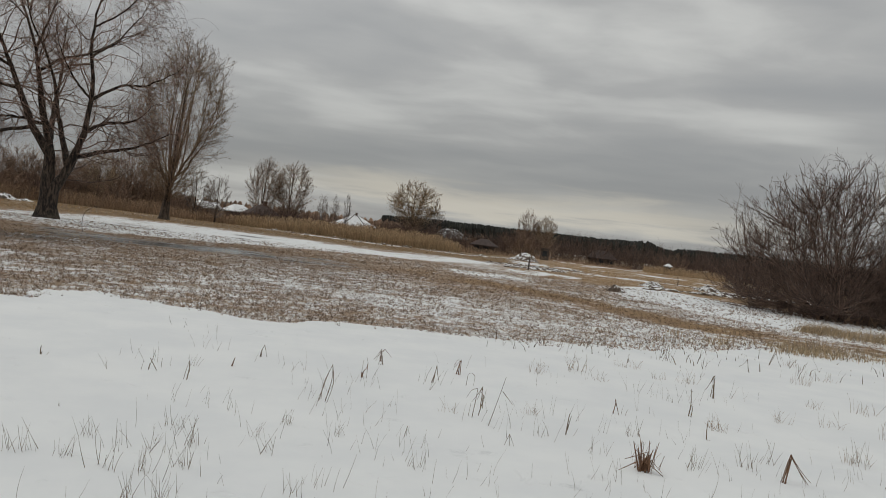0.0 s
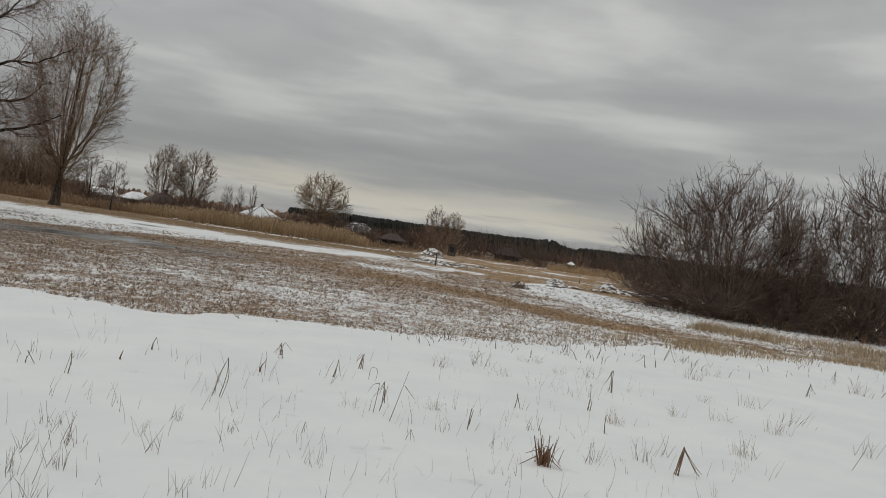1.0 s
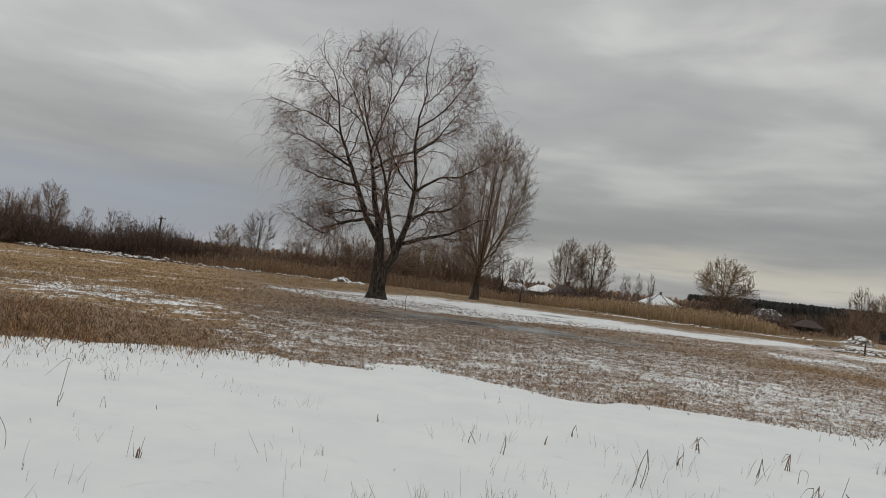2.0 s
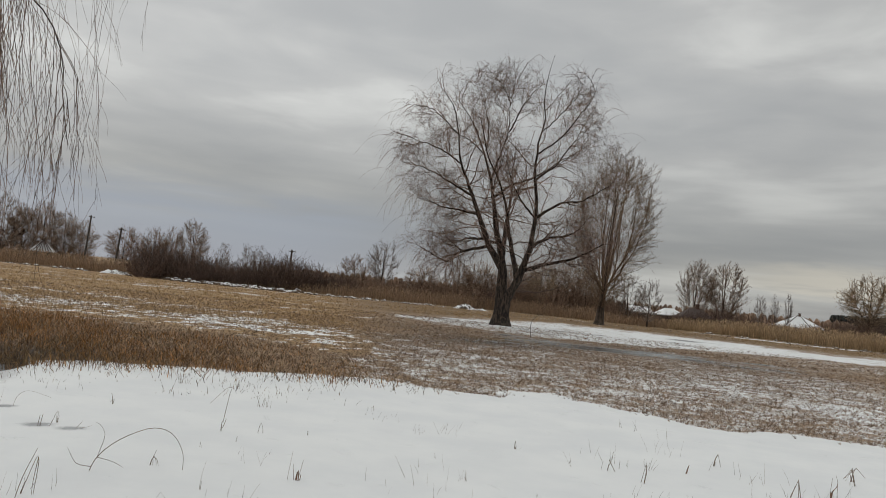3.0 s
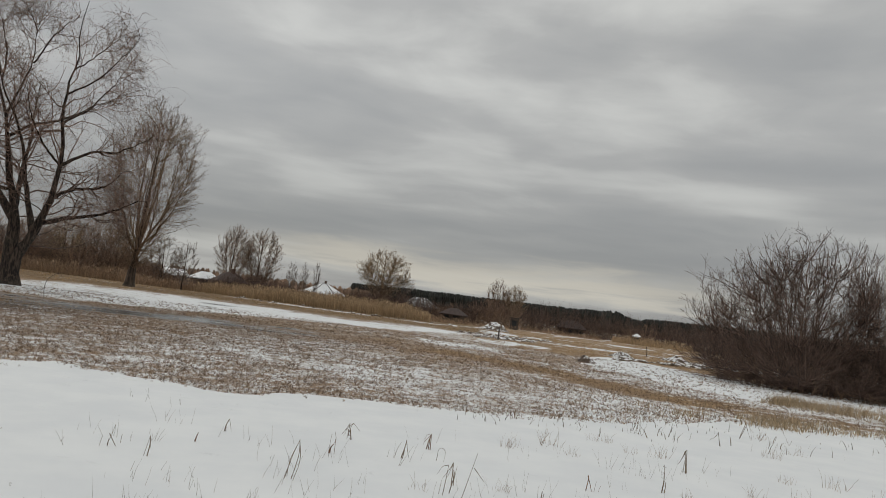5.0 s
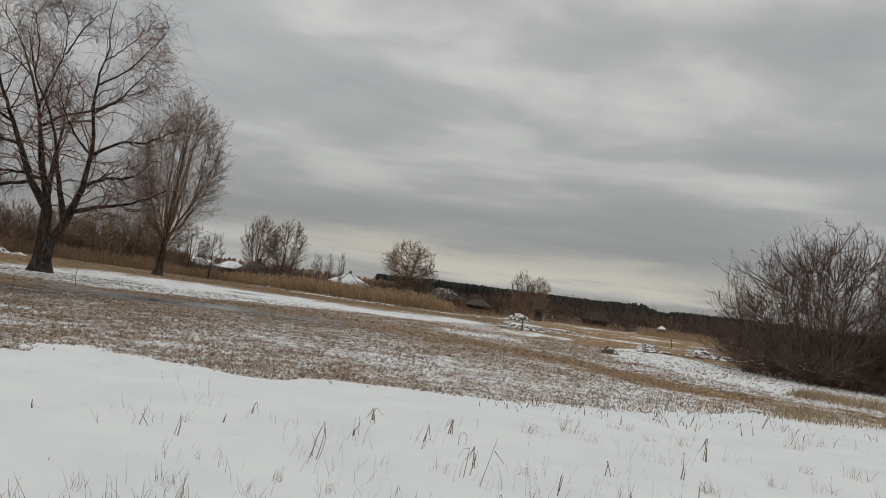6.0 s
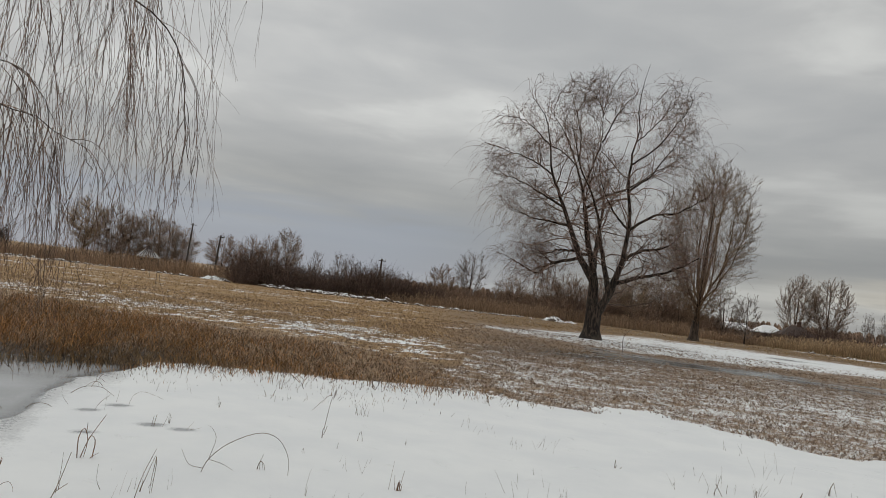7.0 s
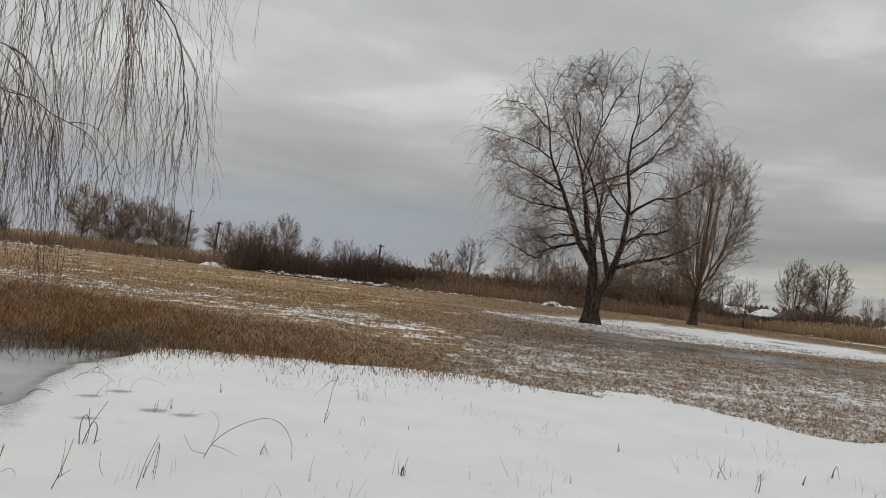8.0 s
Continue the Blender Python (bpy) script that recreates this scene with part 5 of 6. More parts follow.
# ---- the weeping willow overhead, its trunk outside the view ----
def near_willow():
    rng = np.random.RandomState(81)
    foot = pol(-88, 7.6)
    f = np.array(foot)

    def to(az, d, z):
        return tuple(np.array(pol(az, d, z)) - f)
    lines = []

    def limb(r0, r1, *points):
        lines.append((list(points), r0, r1))
    limb(0.34, 0.05, (0, 0, -0.2), (0.1, 0.05, 1.5), (0.15, 0.2, 3.0), (0.0, 0.4, 5.0), (-0.1, 0.5, 7.5))
    limb(0.014, 0.0022, (0.1, 0.1, 2.6), to(-76, 6.8, 4.2), to(-62, 6.3, 4.2), to(-57, 6.2, 3.8), to(-52.5, 6.1, 3.55), to(-49.0, 6.1, 3.55), to(-46.8, 6.1, 3.42), to(-44.6, 6.1, 3.27), to(-43.2, 6.1, 3.05), to(-42.3, 6.1, 2.75), to(-41.8, 6.1, 2.4))
    limb(0.0085, 0.002, (0.1, 0.1, 2.2), to(-78, 6.6, 3.2), to(-68, 6.0, 2.9), to(-60, 5.8, 2.55), to(-56, 5.7, 2.44), to(-53.4, 5.7, 2.40), to(-50.7, 5.7, 2.22), to(-48.9, 5.7, 2.0))
    limb(0.008, 0.002, (0.1, 0.1, 2.4), to(-79, 6.4, 3.4), to(-66, 5.9, 3.05), to(-56.4, 5.9, 2.8), to(-52.8, 5.9, 2.7), to(-50.5, 5.9, 2.45))
    limb(0.024, 0.003, (0.1, 0.2, 3.4), to(-78, 7.6, 5.4), to(-64, 7.2, 5.9), to(-54, 7.0, 5.5), to(-47, 7.0, 4.9), to(-41.5, 7.0, 4.5))
    limb(0.024, 0.003, (0.0, 0.3, 4.2), to(-76, 5.9, 6.0), to(-62, 5.4, 5.6), to(-53, 5.2, 4.6), to(-48, 5.2, 3.9))
    limb(0.024, 0.003, (0.0, 0.3, 4.0), to(-82, 8.0, 6.0), to(-68, 8.0, 6.2), to(-58, 7.8, 5.2), to(-53, 7.8, 4.2))
    limb(0.022, 0.003, (0.1, 0.1, 3.0), to(-80, 5.9, 4.4), to(-70, 5.4, 4.6), to(-61, 5.2, 4.0), to(-55, 5.2, 3.3))
    limb(0.024, 0.003, (0.0, 0.3, 3.8), to(-74, 7.0, 5.6), to(-60, 6.6, 5.4), to(-52, 6.5, 4.6), to(-47, 6.5, 3.9))
    limbs = line_batch(lines, 20, 1.1)
    limbs[0][1:, 6:] += np.cumsum(rng.normal(0, 0.02, limbs[0][1:, 6:].shape), 1)
    arms = (limbs[0][1:], limbs[1][1:])
    s, w, l, r = offshoots(rng, *arms, 14, 0.35, 1.0, 50, 0.16, 0.5)
    a = shoots(rng, s, w + np.array([0.05, 0.1, 0]), np.clip(l, 0.5, 1.3), rng.uniform(0.0022, 0.0040, len(l)), 8, 0.12, (0, 0, -0.26), 0.5)

    def inside(batch, slack=0.0):
        """Lines that keep within the skirt of the crown, which is cut higher towards its rim."""
        p = batch[0] + f
        az = np.degrees(np.arctan2(p[..., 0], p[..., 1]))
        keep = (az < np.interp(p[..., 2], [1.0, 2.0, 2.6, 3.2, 3.6], [-44.0, -41.6, -41.2, -39.2, -38.0]) + slack).all(1)
        return batch[0][keep], batch[1][keep]
    a = inside(a)
    s, w, l, r = offshoots(rng, *a, 6, 0.2, 1.0, 34, 1.0, 0.6)
    n = len(s)
    top = s[:, 2]
    world_s = s + f
    az = np.degrees(np.arctan2(world_s[:, 0], world_s[:, 1]))
    low = np.interp(az, [-60, -52, -49, -46, -43, -41, -39], [1.25, 1.2, 1.35, 1.6, 1.75, 2.1, 2.7])
    fall = np.clip((top - low) * rng.uniform(0.45, 1.1, n), 0.3, 3.8)
    keep = rng.uniform(0, 1, n) < np.interp(az, [-60, -46, -42, -39, -37], [0.50, 0.42, 0.36, 0.34, 0.25])
    s, w, fall = s[keep], w[keep], fall[keep]
    n = len(s)
    b = inside(shoots(rng, s, w * 0.5 + np.array([0, 0, -0.5]), fall, rng.choice((0.0014, 0.0016, 0.0018, 0.0021, 0.0029), n), 14, 0.085, (0, 0, -0.20), 0.5), 0.8)
    s, w, l, r = offshoots(rng, *b, 3, 0.3, 0.97, 24, 0.30, 0.8)
    c = inside(shoots(rng, s, w, np.clip(l, 0.12, 0.7), np.full(len(l), 0.0015), 5, 0.10, (0, 0, -0.03), 0.6), 1.6)
    tree_thing("weeping_willow", foot, "weeping willow with long thin reddish twigs hanging down", "tree", "", BARK_DARK, TWIG_RED, [limbs], [a, b, c], 7, 3, 1, True)


near_willow()


# ---- houses, poles, heaps ----
def box_bm(size, at=(0, 0, 0), bevel=0.0):
    bm = bmesh.new()
    bmesh.ops.create_cube(bm, size=1.0)
    for v in bm.verts:
        v.co = Vector((v.co.x * size[0] + at[0], v.co.y * size[1] + at[1], v.co.z * size[2] + at[2]))
    if bevel:
        bmesh.ops.bevel(bm, geom=bm.edges[:], offset=bevel, segments=1, affect="EDGES")
    return bm


def roof_bm(w, d, base, rise, ridge, over=0.35, thick=0.14):
    """A hipped roof (ridge shorter than the house) or a gabled one (ridge as long)."""
    bm = bmesh.new()
    a, b, r = w / 2 + over, d / 2 + over, ridge / 2
    for lift in (0.0, thick):
        low = [bm.verts.new((x, y, base - 0.12 + lift)) for x, y in ((-a, -b), (a, -b), (a, b), (-a, b))]
        top = [bm.verts.new((-r, 0, base + rise + lift)), bm.verts.new((r, 0, base + rise + lift))]
        sides = [(low[0], low[1], top[1], top[0]), (low[2], low[3], top[0], top[1]), (low[1], low[2], top[1]), (low[3], low[0], top[0])]
        for q in sides:
            bm.faces.new(q)
        if lift:
            for i in range(4):
                bm.faces.new((was[i], was[(i + 1) % 4], low[(i + 1) % 4], low[i]))
        was = low
    bmesh.ops.recalc_face_normals(bm, faces=bm.faces)
    return bm


def house(label, place, turn, w, d, wall_h, rise, ridge, roof_mat, wall_mat, chimney=None, ribs=0):
    t = thing("house", place, label, "house", "village houses")
    t.rotation_euler = (0, 0, turn)
    part("wall", bm_mesh("wall", box_bm((w, d, wall_h + 0.2), (0, 0, wall_h / 2 - 0.1)), wall_mat), t)
    roof = part("roof", bm_mesh("roof", roof_bm(w, d, wall_h, rise, ridge), roof_mat), t)
    for k in (-1, 1):
        window = part("window", bm_mesh("window", box_bm((0.9, 0.08, 0.9), (k * w * 0.25, -d / 2 - 0.03, wall_h * 0.58), 0.01), WALL_DARK), t)
        part("pane", bm_mesh("pane", box_bm((0.7, 0.03, 0.7), (k * w * 0.25, -d / 2 - 0.075, wall_h * 0.58)), GLASS), window)
    if chimney:
        c = part("chimney", bm_mesh("chimney", box_bm((0.42, 0.42, 0.8), (chimney, 0, wall_h + rise + 0.1), 0.02), BRICK), t)
        part("chimney_cap", bm_mesh("chimney_cap", box_bm((0.55, 0.55, 0.1), (chimney, 0, wall_h + rise + 0.55), 0.02), BRICK), c)
    for k in range(ribs):
        f = (k + 0.5) / ribs - 0.5
        x = f * w
        bm = bmesh.new()
        p = [Vector((x, -d / 2 - 0.35, wall_h + 0.06)), Vector((f * ridge, -0.02, wall_h + rise + 0.2))]
        side, high = Vector((0.05, 0, 0)), Vector((0, 0, 0.06))
        q = [bm.verts.new(v) for v in (p[0] - side, p[0] + side, p[1] + side, p[1] - side)] + [bm.verts.new(v + high) for v in (p[0] - side, p[0] + side, p[1] + side, p[1] - side)]
        for i in ((3, 2, 1, 0), (4, 5, 6, 7), (0, 1, 5, 4), (1, 2, 6, 5), (2, 3, 7, 6), (3, 0, 4, 7)):
            bm.faces.new([q[j] for j in i])
        part("roof_seam", bm_mesh("roof_seam", bm, ROOF_DARK), roof)
    return t


def facing(az):
    return -radians(az)


house("small house with a snow-covered hipped roof behind reeds", pol(11.5, 150), facing(11.5), 8.6, 7.4, 1.25, 2.0, 0.7, ROOF_SNOW, WALL, 0.15, 2)
house("low house with a dark hipped roof, patchy snow on it", pol(18.6, 150), facing(18.6) + 0.12, 6.6, 5.6, 1.25, 1.7, 2.4, ROOF_PATCHY, WALL_DARK, None, 4)
house("low shed with a dark sagging roof among brush", pol(21.2, 107), facing(21.2) - 0.3, 2.6, 2.4, 0.95, 0.75, 1.1, ROOF_DARK, WALL_DARK, None, 0)
house("small house with a dark roof and brick chimney", pol(4.8, 97), facing(4.8) + 0.2, 3.4, 3.2, 1.35, 1.05, 1.1, ROOF_DARK, WALL_DARK, 0.25, 0)
house("low shed with snow lying on its roof", pol(1.0, 128), facing(1.0) - 0.3, 3.4, 3.0, 1.2, 0.95, 3.4, ROOF_SNOW, WALL_DARK, None, 0)
house("low house with a snowy gabled roof in the brush", pol(3.1, 132), facing(3.1) + 0.5, 3.4, 3.4, 1.3, 1.0, 1.6, ROOF_SNOW, WALL_DARK, None, 0)
house("low shed with a dark gabled roof sunk in brush", pol(29.8, 128), facing(29.8) + 0.5, 3.2, 2.8, 1.1, 1.15, 2.6, ROOF_DARK, WALL_DARK, None, 0)
house("tiny white-roofed hut at the edge of the woods", pol(34.5, 124), facing(34.5), 0.7, 0.7, 1.2, 0.3, 0.2, ROOF_SNOW, WALL, None, 0)
house("snowy pyramid roof of a hut over the reeds", pol(-40.9, 128), facing(-40.9), 2.7, 2.7, 1.6, 1.4, 0.15, ROOF_GREY, WALL_DARK, None, 7)


def lumps(seed, spots):
    """Many small clods as one mesh; a spot is x, y, z, width, depth, height."""
    bm = bmesh.new()
    for k, (x, y, z, w, d, h) in enumerate(spots):
        made = bmesh.ops.create_icosphere(bm, subdivisions=2, radius=1.0)["verts"]
        for v in made:
            q = v.co + Vector((k * 3.1, seed, 0))
            r = 1 + 0.55 * noise.noise(q * 1.9) + 0.4 * noise.noise(q * 4.3)
            v.co = Vector((x + v.co.x * w * r, y + v.co.y * d * r, z + v.co.z * h * r))
    return bm


def heap(label, az, d, w, h, seed, count=7, name="snow_heap", brush=0):
    """A ragged mound that runs out flat into the ground."""
    rng = random.Random(seed)
    place = pol(az, d)
    place.z = ground_z(place.x, place.y)
    rings, sides = 9, 22
    verts, quads = [], []
    for i in range(rings):
        f = i / (rings - 1)
        for j in range(sides):
            a = 2 * math.pi * j / sides
            q = Vector((math.cos(a) * f * 2.2, math.sin(a) * f * 2.2, seed * 1.7))
            reach = w * 0.6 * f * (1 + 0.25 * noise.noise(q))
            up = h * (1 - f ** 1.6) * (0.85 + 0.55 * noise.noise(q * 1.6)) + 0.12 * h * noise.noise(q * 4.1) * (1 - f)
            verts.append((math.cos(a) * reach, math.sin(a) * reach * 0.8, max(up, 0.0) - 0.06 * f))
    for i in range(rings - 1):
        for j in range(sides):
            quads.append((i * sides + j, (i + 1) * sides + j, (i + 1) * sides + (j + 1) % sides, i * sides + (j + 1) % sides))
    t = thing(name, place, label, "heap", "heaps on the meadow")
    part("mound", mesh_of("mound", verts, quads, HEAP_BARE if name == "brush_heap" else HEAP), t)
    if brush:
        r = np.random.RandomState(seed)
        start = np.stack([r.normal(0, w * 0.22, brush), r.normal(0, w * 0.18, brush), np.full(brush, h * 0.15)], 1)
        way = np.stack([r.normal(0, 1, brush), r.normal(0, 1, brush), r.uniform(0.1, 0.9, brush)], 1)
        p = shoots(r, start, way, r.uniform(0.2, 0.5, brush) * w, np.full(brush, 0.012), 5, 0.2, (0, 0, -0.05))
        part("brush", mesh_of("brush", *tubes([(np.concatenate([p[0][:, :, :2], np.maximum(p[0][:, :, 2:], 0.0)], 2), p[1])], 3), TWIG_BUSH), t)


heap("rounded heap of earth half covered with snow", 24.3, 82, 3.0, 0.85, 1, 8)
heap("small heap of brush dusted with snow", 31.1, 38, 0.9, 0.38, 2, 6, "brush_heap", 50)
heap("low heap of clods covered with snow", 33.6, 50.5, 1.7, 0.34, 3, 9, "snow_heap", 30)
heap("low heap of clods covered with snow", 37.4, 57.5, 2.0, 0.45, 4, 9, "snow_heap", 40)
heap("low heap of clods covered with snow", 38.6, 52, 1.5, 0.28, 14, 9, "snow_heap", 40)
heap("snowy heap of rubble beside the reeds", -36.4, 86, 3.0, 0.45, 5, 12, "snow_heap", 20)
heap("dark brush pile with a little snow on it", -11.6, 76, 2.4, 0.55, 6, 8, "brush_heap", 80)
heap("small snow-covered clod pile by the reeds", -10.4, 77, 1.4, 0.22, 7, 8)


def bank(name, label, az0, az1, d0, d1, count, size, seed):
    rng = random.Random(seed)
    spots = []
    for k in range(count):
        f = (k + rng.random()) / count
        p = pol(az0 + (az1 - az0) * f, d0 + (d1 - d0) * f + rng.uniform(-2.2, 2.2))
        s = size * rng.choice((0.3, 0.4, 0.55, 0.7, 0.9, 1.2))
        spots.append((p.x, p.y, 0.0, s * 1.3, s, s * rng.uniform(0.45, 0.85)))
    tagged(new(name, bm_mesh(name, lumps(seed, spots), HEAP, True)), label, "snow", kind="stuff")


bank("snow_bank", "ragged bank of snow-covered clods before the thicket", -33.0, -24.0, 80, 76, 170, 0.33, 21)
bank("snow_bank", "low broken line of snowy clods along the reeds", -24.0, -13.0, 76, 77, 120, 0.20, 22)
bank("snow_bank", "low broken line of snowy clods along the reeds", -50.0, -36.5, 98, 87, 100, 0.22, 23)
bank("snow_bank", "ploughed ridge of snowy clods on the meadow", 21.5, 28.6, 58, 64, 110, 0.15, 24)
bank("snow_bank", "ploughed ridge of snowy clods on the meadow", 22.8, 27.6, 55, 58, 70, 0.14, 25)
bank("snow_bank", "thin line of snowy clods at the foot of the reeds", 5.0, 22.0, 79, 76, 60, 0.16, 26)
bank("snow_bank", "scattered snowy clods before the great shrubs", 33.0, 41.5, 47, 54, 90, 0.20, 27)


def bar(points, r0, r1, mat, name, sides=6, n=10):
    p = curve_line(points, n)[None]
    r = np.linspace(r0, r1, n)[None]
    v, f = tubes([(p, r)], sides)
    return mesh_of(name, v, f, mat)


def utility_pole(az, d, h, lean, label):
    t = thing("utility_pole", pol(az, d), label, "pole", "utility poles")
    t.rotation_euler = (0, radians(lean), facing(az))
    part("post", bar([(0, 0, -0.3), (0, 0, h / 2), (0, 0, h)], 0.16, 0.11, POST, "post", 8, 4), t)
    arm = part("crossarm", bm_mesh("crossarm", box_bm((0.9, 0.1, 0.1), (0.1, -0.12, h - 0.25), 0.01), POST), t)
    for k in (-0.25, 0.45):
        part("insulator", bar([(k, -0.12, h - 0.2), (k, -0.12, h - 0.1), (k, -0.12, h - 0.02)], 0.04, 0.03, WALL, "insulator", 6, 3), arm)


utility_pole(-38.35, 133, 7.9, 2, "tall weathered wooden utility pole behind the reeds")
utility_pole(-36.45, 108, 5.6, 3, "weathered wooden utility pole among far trees")
utility_pole(-24.7, 100, 4.9, 1, "short dark utility pole rising from the thicket")
utility_pole(11.0, 190, 6.0, 0, "distant utility pole among the village trees")


def post(az, d, h, r, label, lean=0.0):
    place = pol(az, d)
    place.z = ground_z(place.x, place.y)
    ob = new("fence_post", bar([(0, 0, -0.15), (0.01, 0, h * 0.5), (lean, 0.01, h)], r, r * 0.8, POST, "fence_post", 7, 5))
    ob.location = place
    tagged(ob, label, "post", "posts on the meadow")


post(24.65, 52.5, 0.85, 0.055, "short dark wooden post standing in the meadow")
post(35.3, 60, 0.7, 0.03, "thin grey stake leaning in the meadow", -0.08)

# crooked dead sapling by the ice
sapling = thing("dead_sapling", pol(-6.8, 33.4), "thin crooked dead sapling standing on the ice", "sapling")
part("stem", bar([(0, 0, -0.05), (-0.06, 0, 0.4), (0.02, 0.02, 0.75), (0.3, 0.05, 1.0), (0.55, 0.05, 1.05)], 0.013, 0.005, POST, "stem", 5, 12), sapling)
part("side_twig", bar([(0.3, 0.05, 1.0), (0.42, 0.05, 0.98), (0.5, 0.06, 0.9)], 0.008, 0.005, POST, "side_twig", 4, 5), sapling)
sapling.rotation_euler = (0, 0, radians(6.8))

# small shelter by the heap
hut = thing("wooden_hide", pol(25.7, 104), "small weathered wooden box hut at the brush edge", "hut")
part("body", bm_mesh("body", box_bm((1.1, 1.0, 1.5), (0, 0, 0.75), 0.02), WALL_DARK), hut)
part("roof", bm_mesh("roof", box_bm((1.4, 1.3, 0.1), (0, 0, 1.56), 0.02), POST), hut)
# a flat dark plate stands in for the shade inside the opening
part("opening_dark_plate", bm_mesh("opening_dark_plate", box_bm((0.6, 0.03, 0.7), (0, -0.53, 0.9)), GLASS), hut)
hut.rotation_euler = (0, 0, facing(25.7))


def mistletoe(az, d, z, r, seed):
    rng = np.random.RandomState(seed)
    n = 90
    way = unit(rng.normal(0, 1, (n, 3)))
    p = shoots(rng, np.zeros((n, 3)), way, np.full(n, r) * rng.uniform(0.7, 1.05, n), np.full(n, 0.03), 4, 0.25, (0, 0, 0), 0.5)
    ob = new("mistletoe_ball", mesh_of("mistletoe_ball", *tubes([p], 3), TWIG_BUSH))
    ob.location = pol(az, d, z)
    tagged(ob, "dark ball of mistletoe in a bare tree", "mistletoe", "mistletoe balls")


for k, (az, z, r) in enumerate(((-43.6, 5.2, 0.45), (-43.3, 4.2, 0.4), (-42.6, 4.6, 0.45), (-42.1, 4.4, 0.55), (-42.3, 3.9, 0.4))):
    mistletoe(az, 140.6, z, r, 300 + k)


# ---- dead plants standing in the near snow ----
def strip(rng, base, way, length, width, bends=(), curl=0.0, n=7):
    """One leaf or stalk: a thin folded strip. bends: (share of length, degrees) where it is snapped over."""
    d = Vector(way).normalized()
    side = d.cross(Vector((rng.uniform(-1, 1), rng.uniform(-1, 1), 0.2))).normalized()
    p, pts = Vector(base), [Vector(base)]
    for i in range(n):
        for share, deg in bends:
            if i == round(share * n):
                d = Matrix.Rotation(radians(deg), 3, side) @ d
        d = (Matrix.Rotation(radians(curl / n), 3, side) @ d).normalized()
        p = p + d * length / n
        pts.append(p.copy())
    return pts, width


def strips_mesh(name, leaves, mat):
    """Leaves as thin three-sided stalks, so that each has thickness."""
    batches = {}
    for pts, w in leaves:
        batches.setdefault(len(pts), []).append((pts, w))
    out = []
    for n, rows in batches.items():
        p = np.array([[tuple(q) for q in pts] for pts, _ in rows])
        r = np.array([w * np.linspace(1, 0.35, n) for _, w in rows])
        out.append((p, r))
    return mesh_of(name, *tubes(out, 4), mat, False)


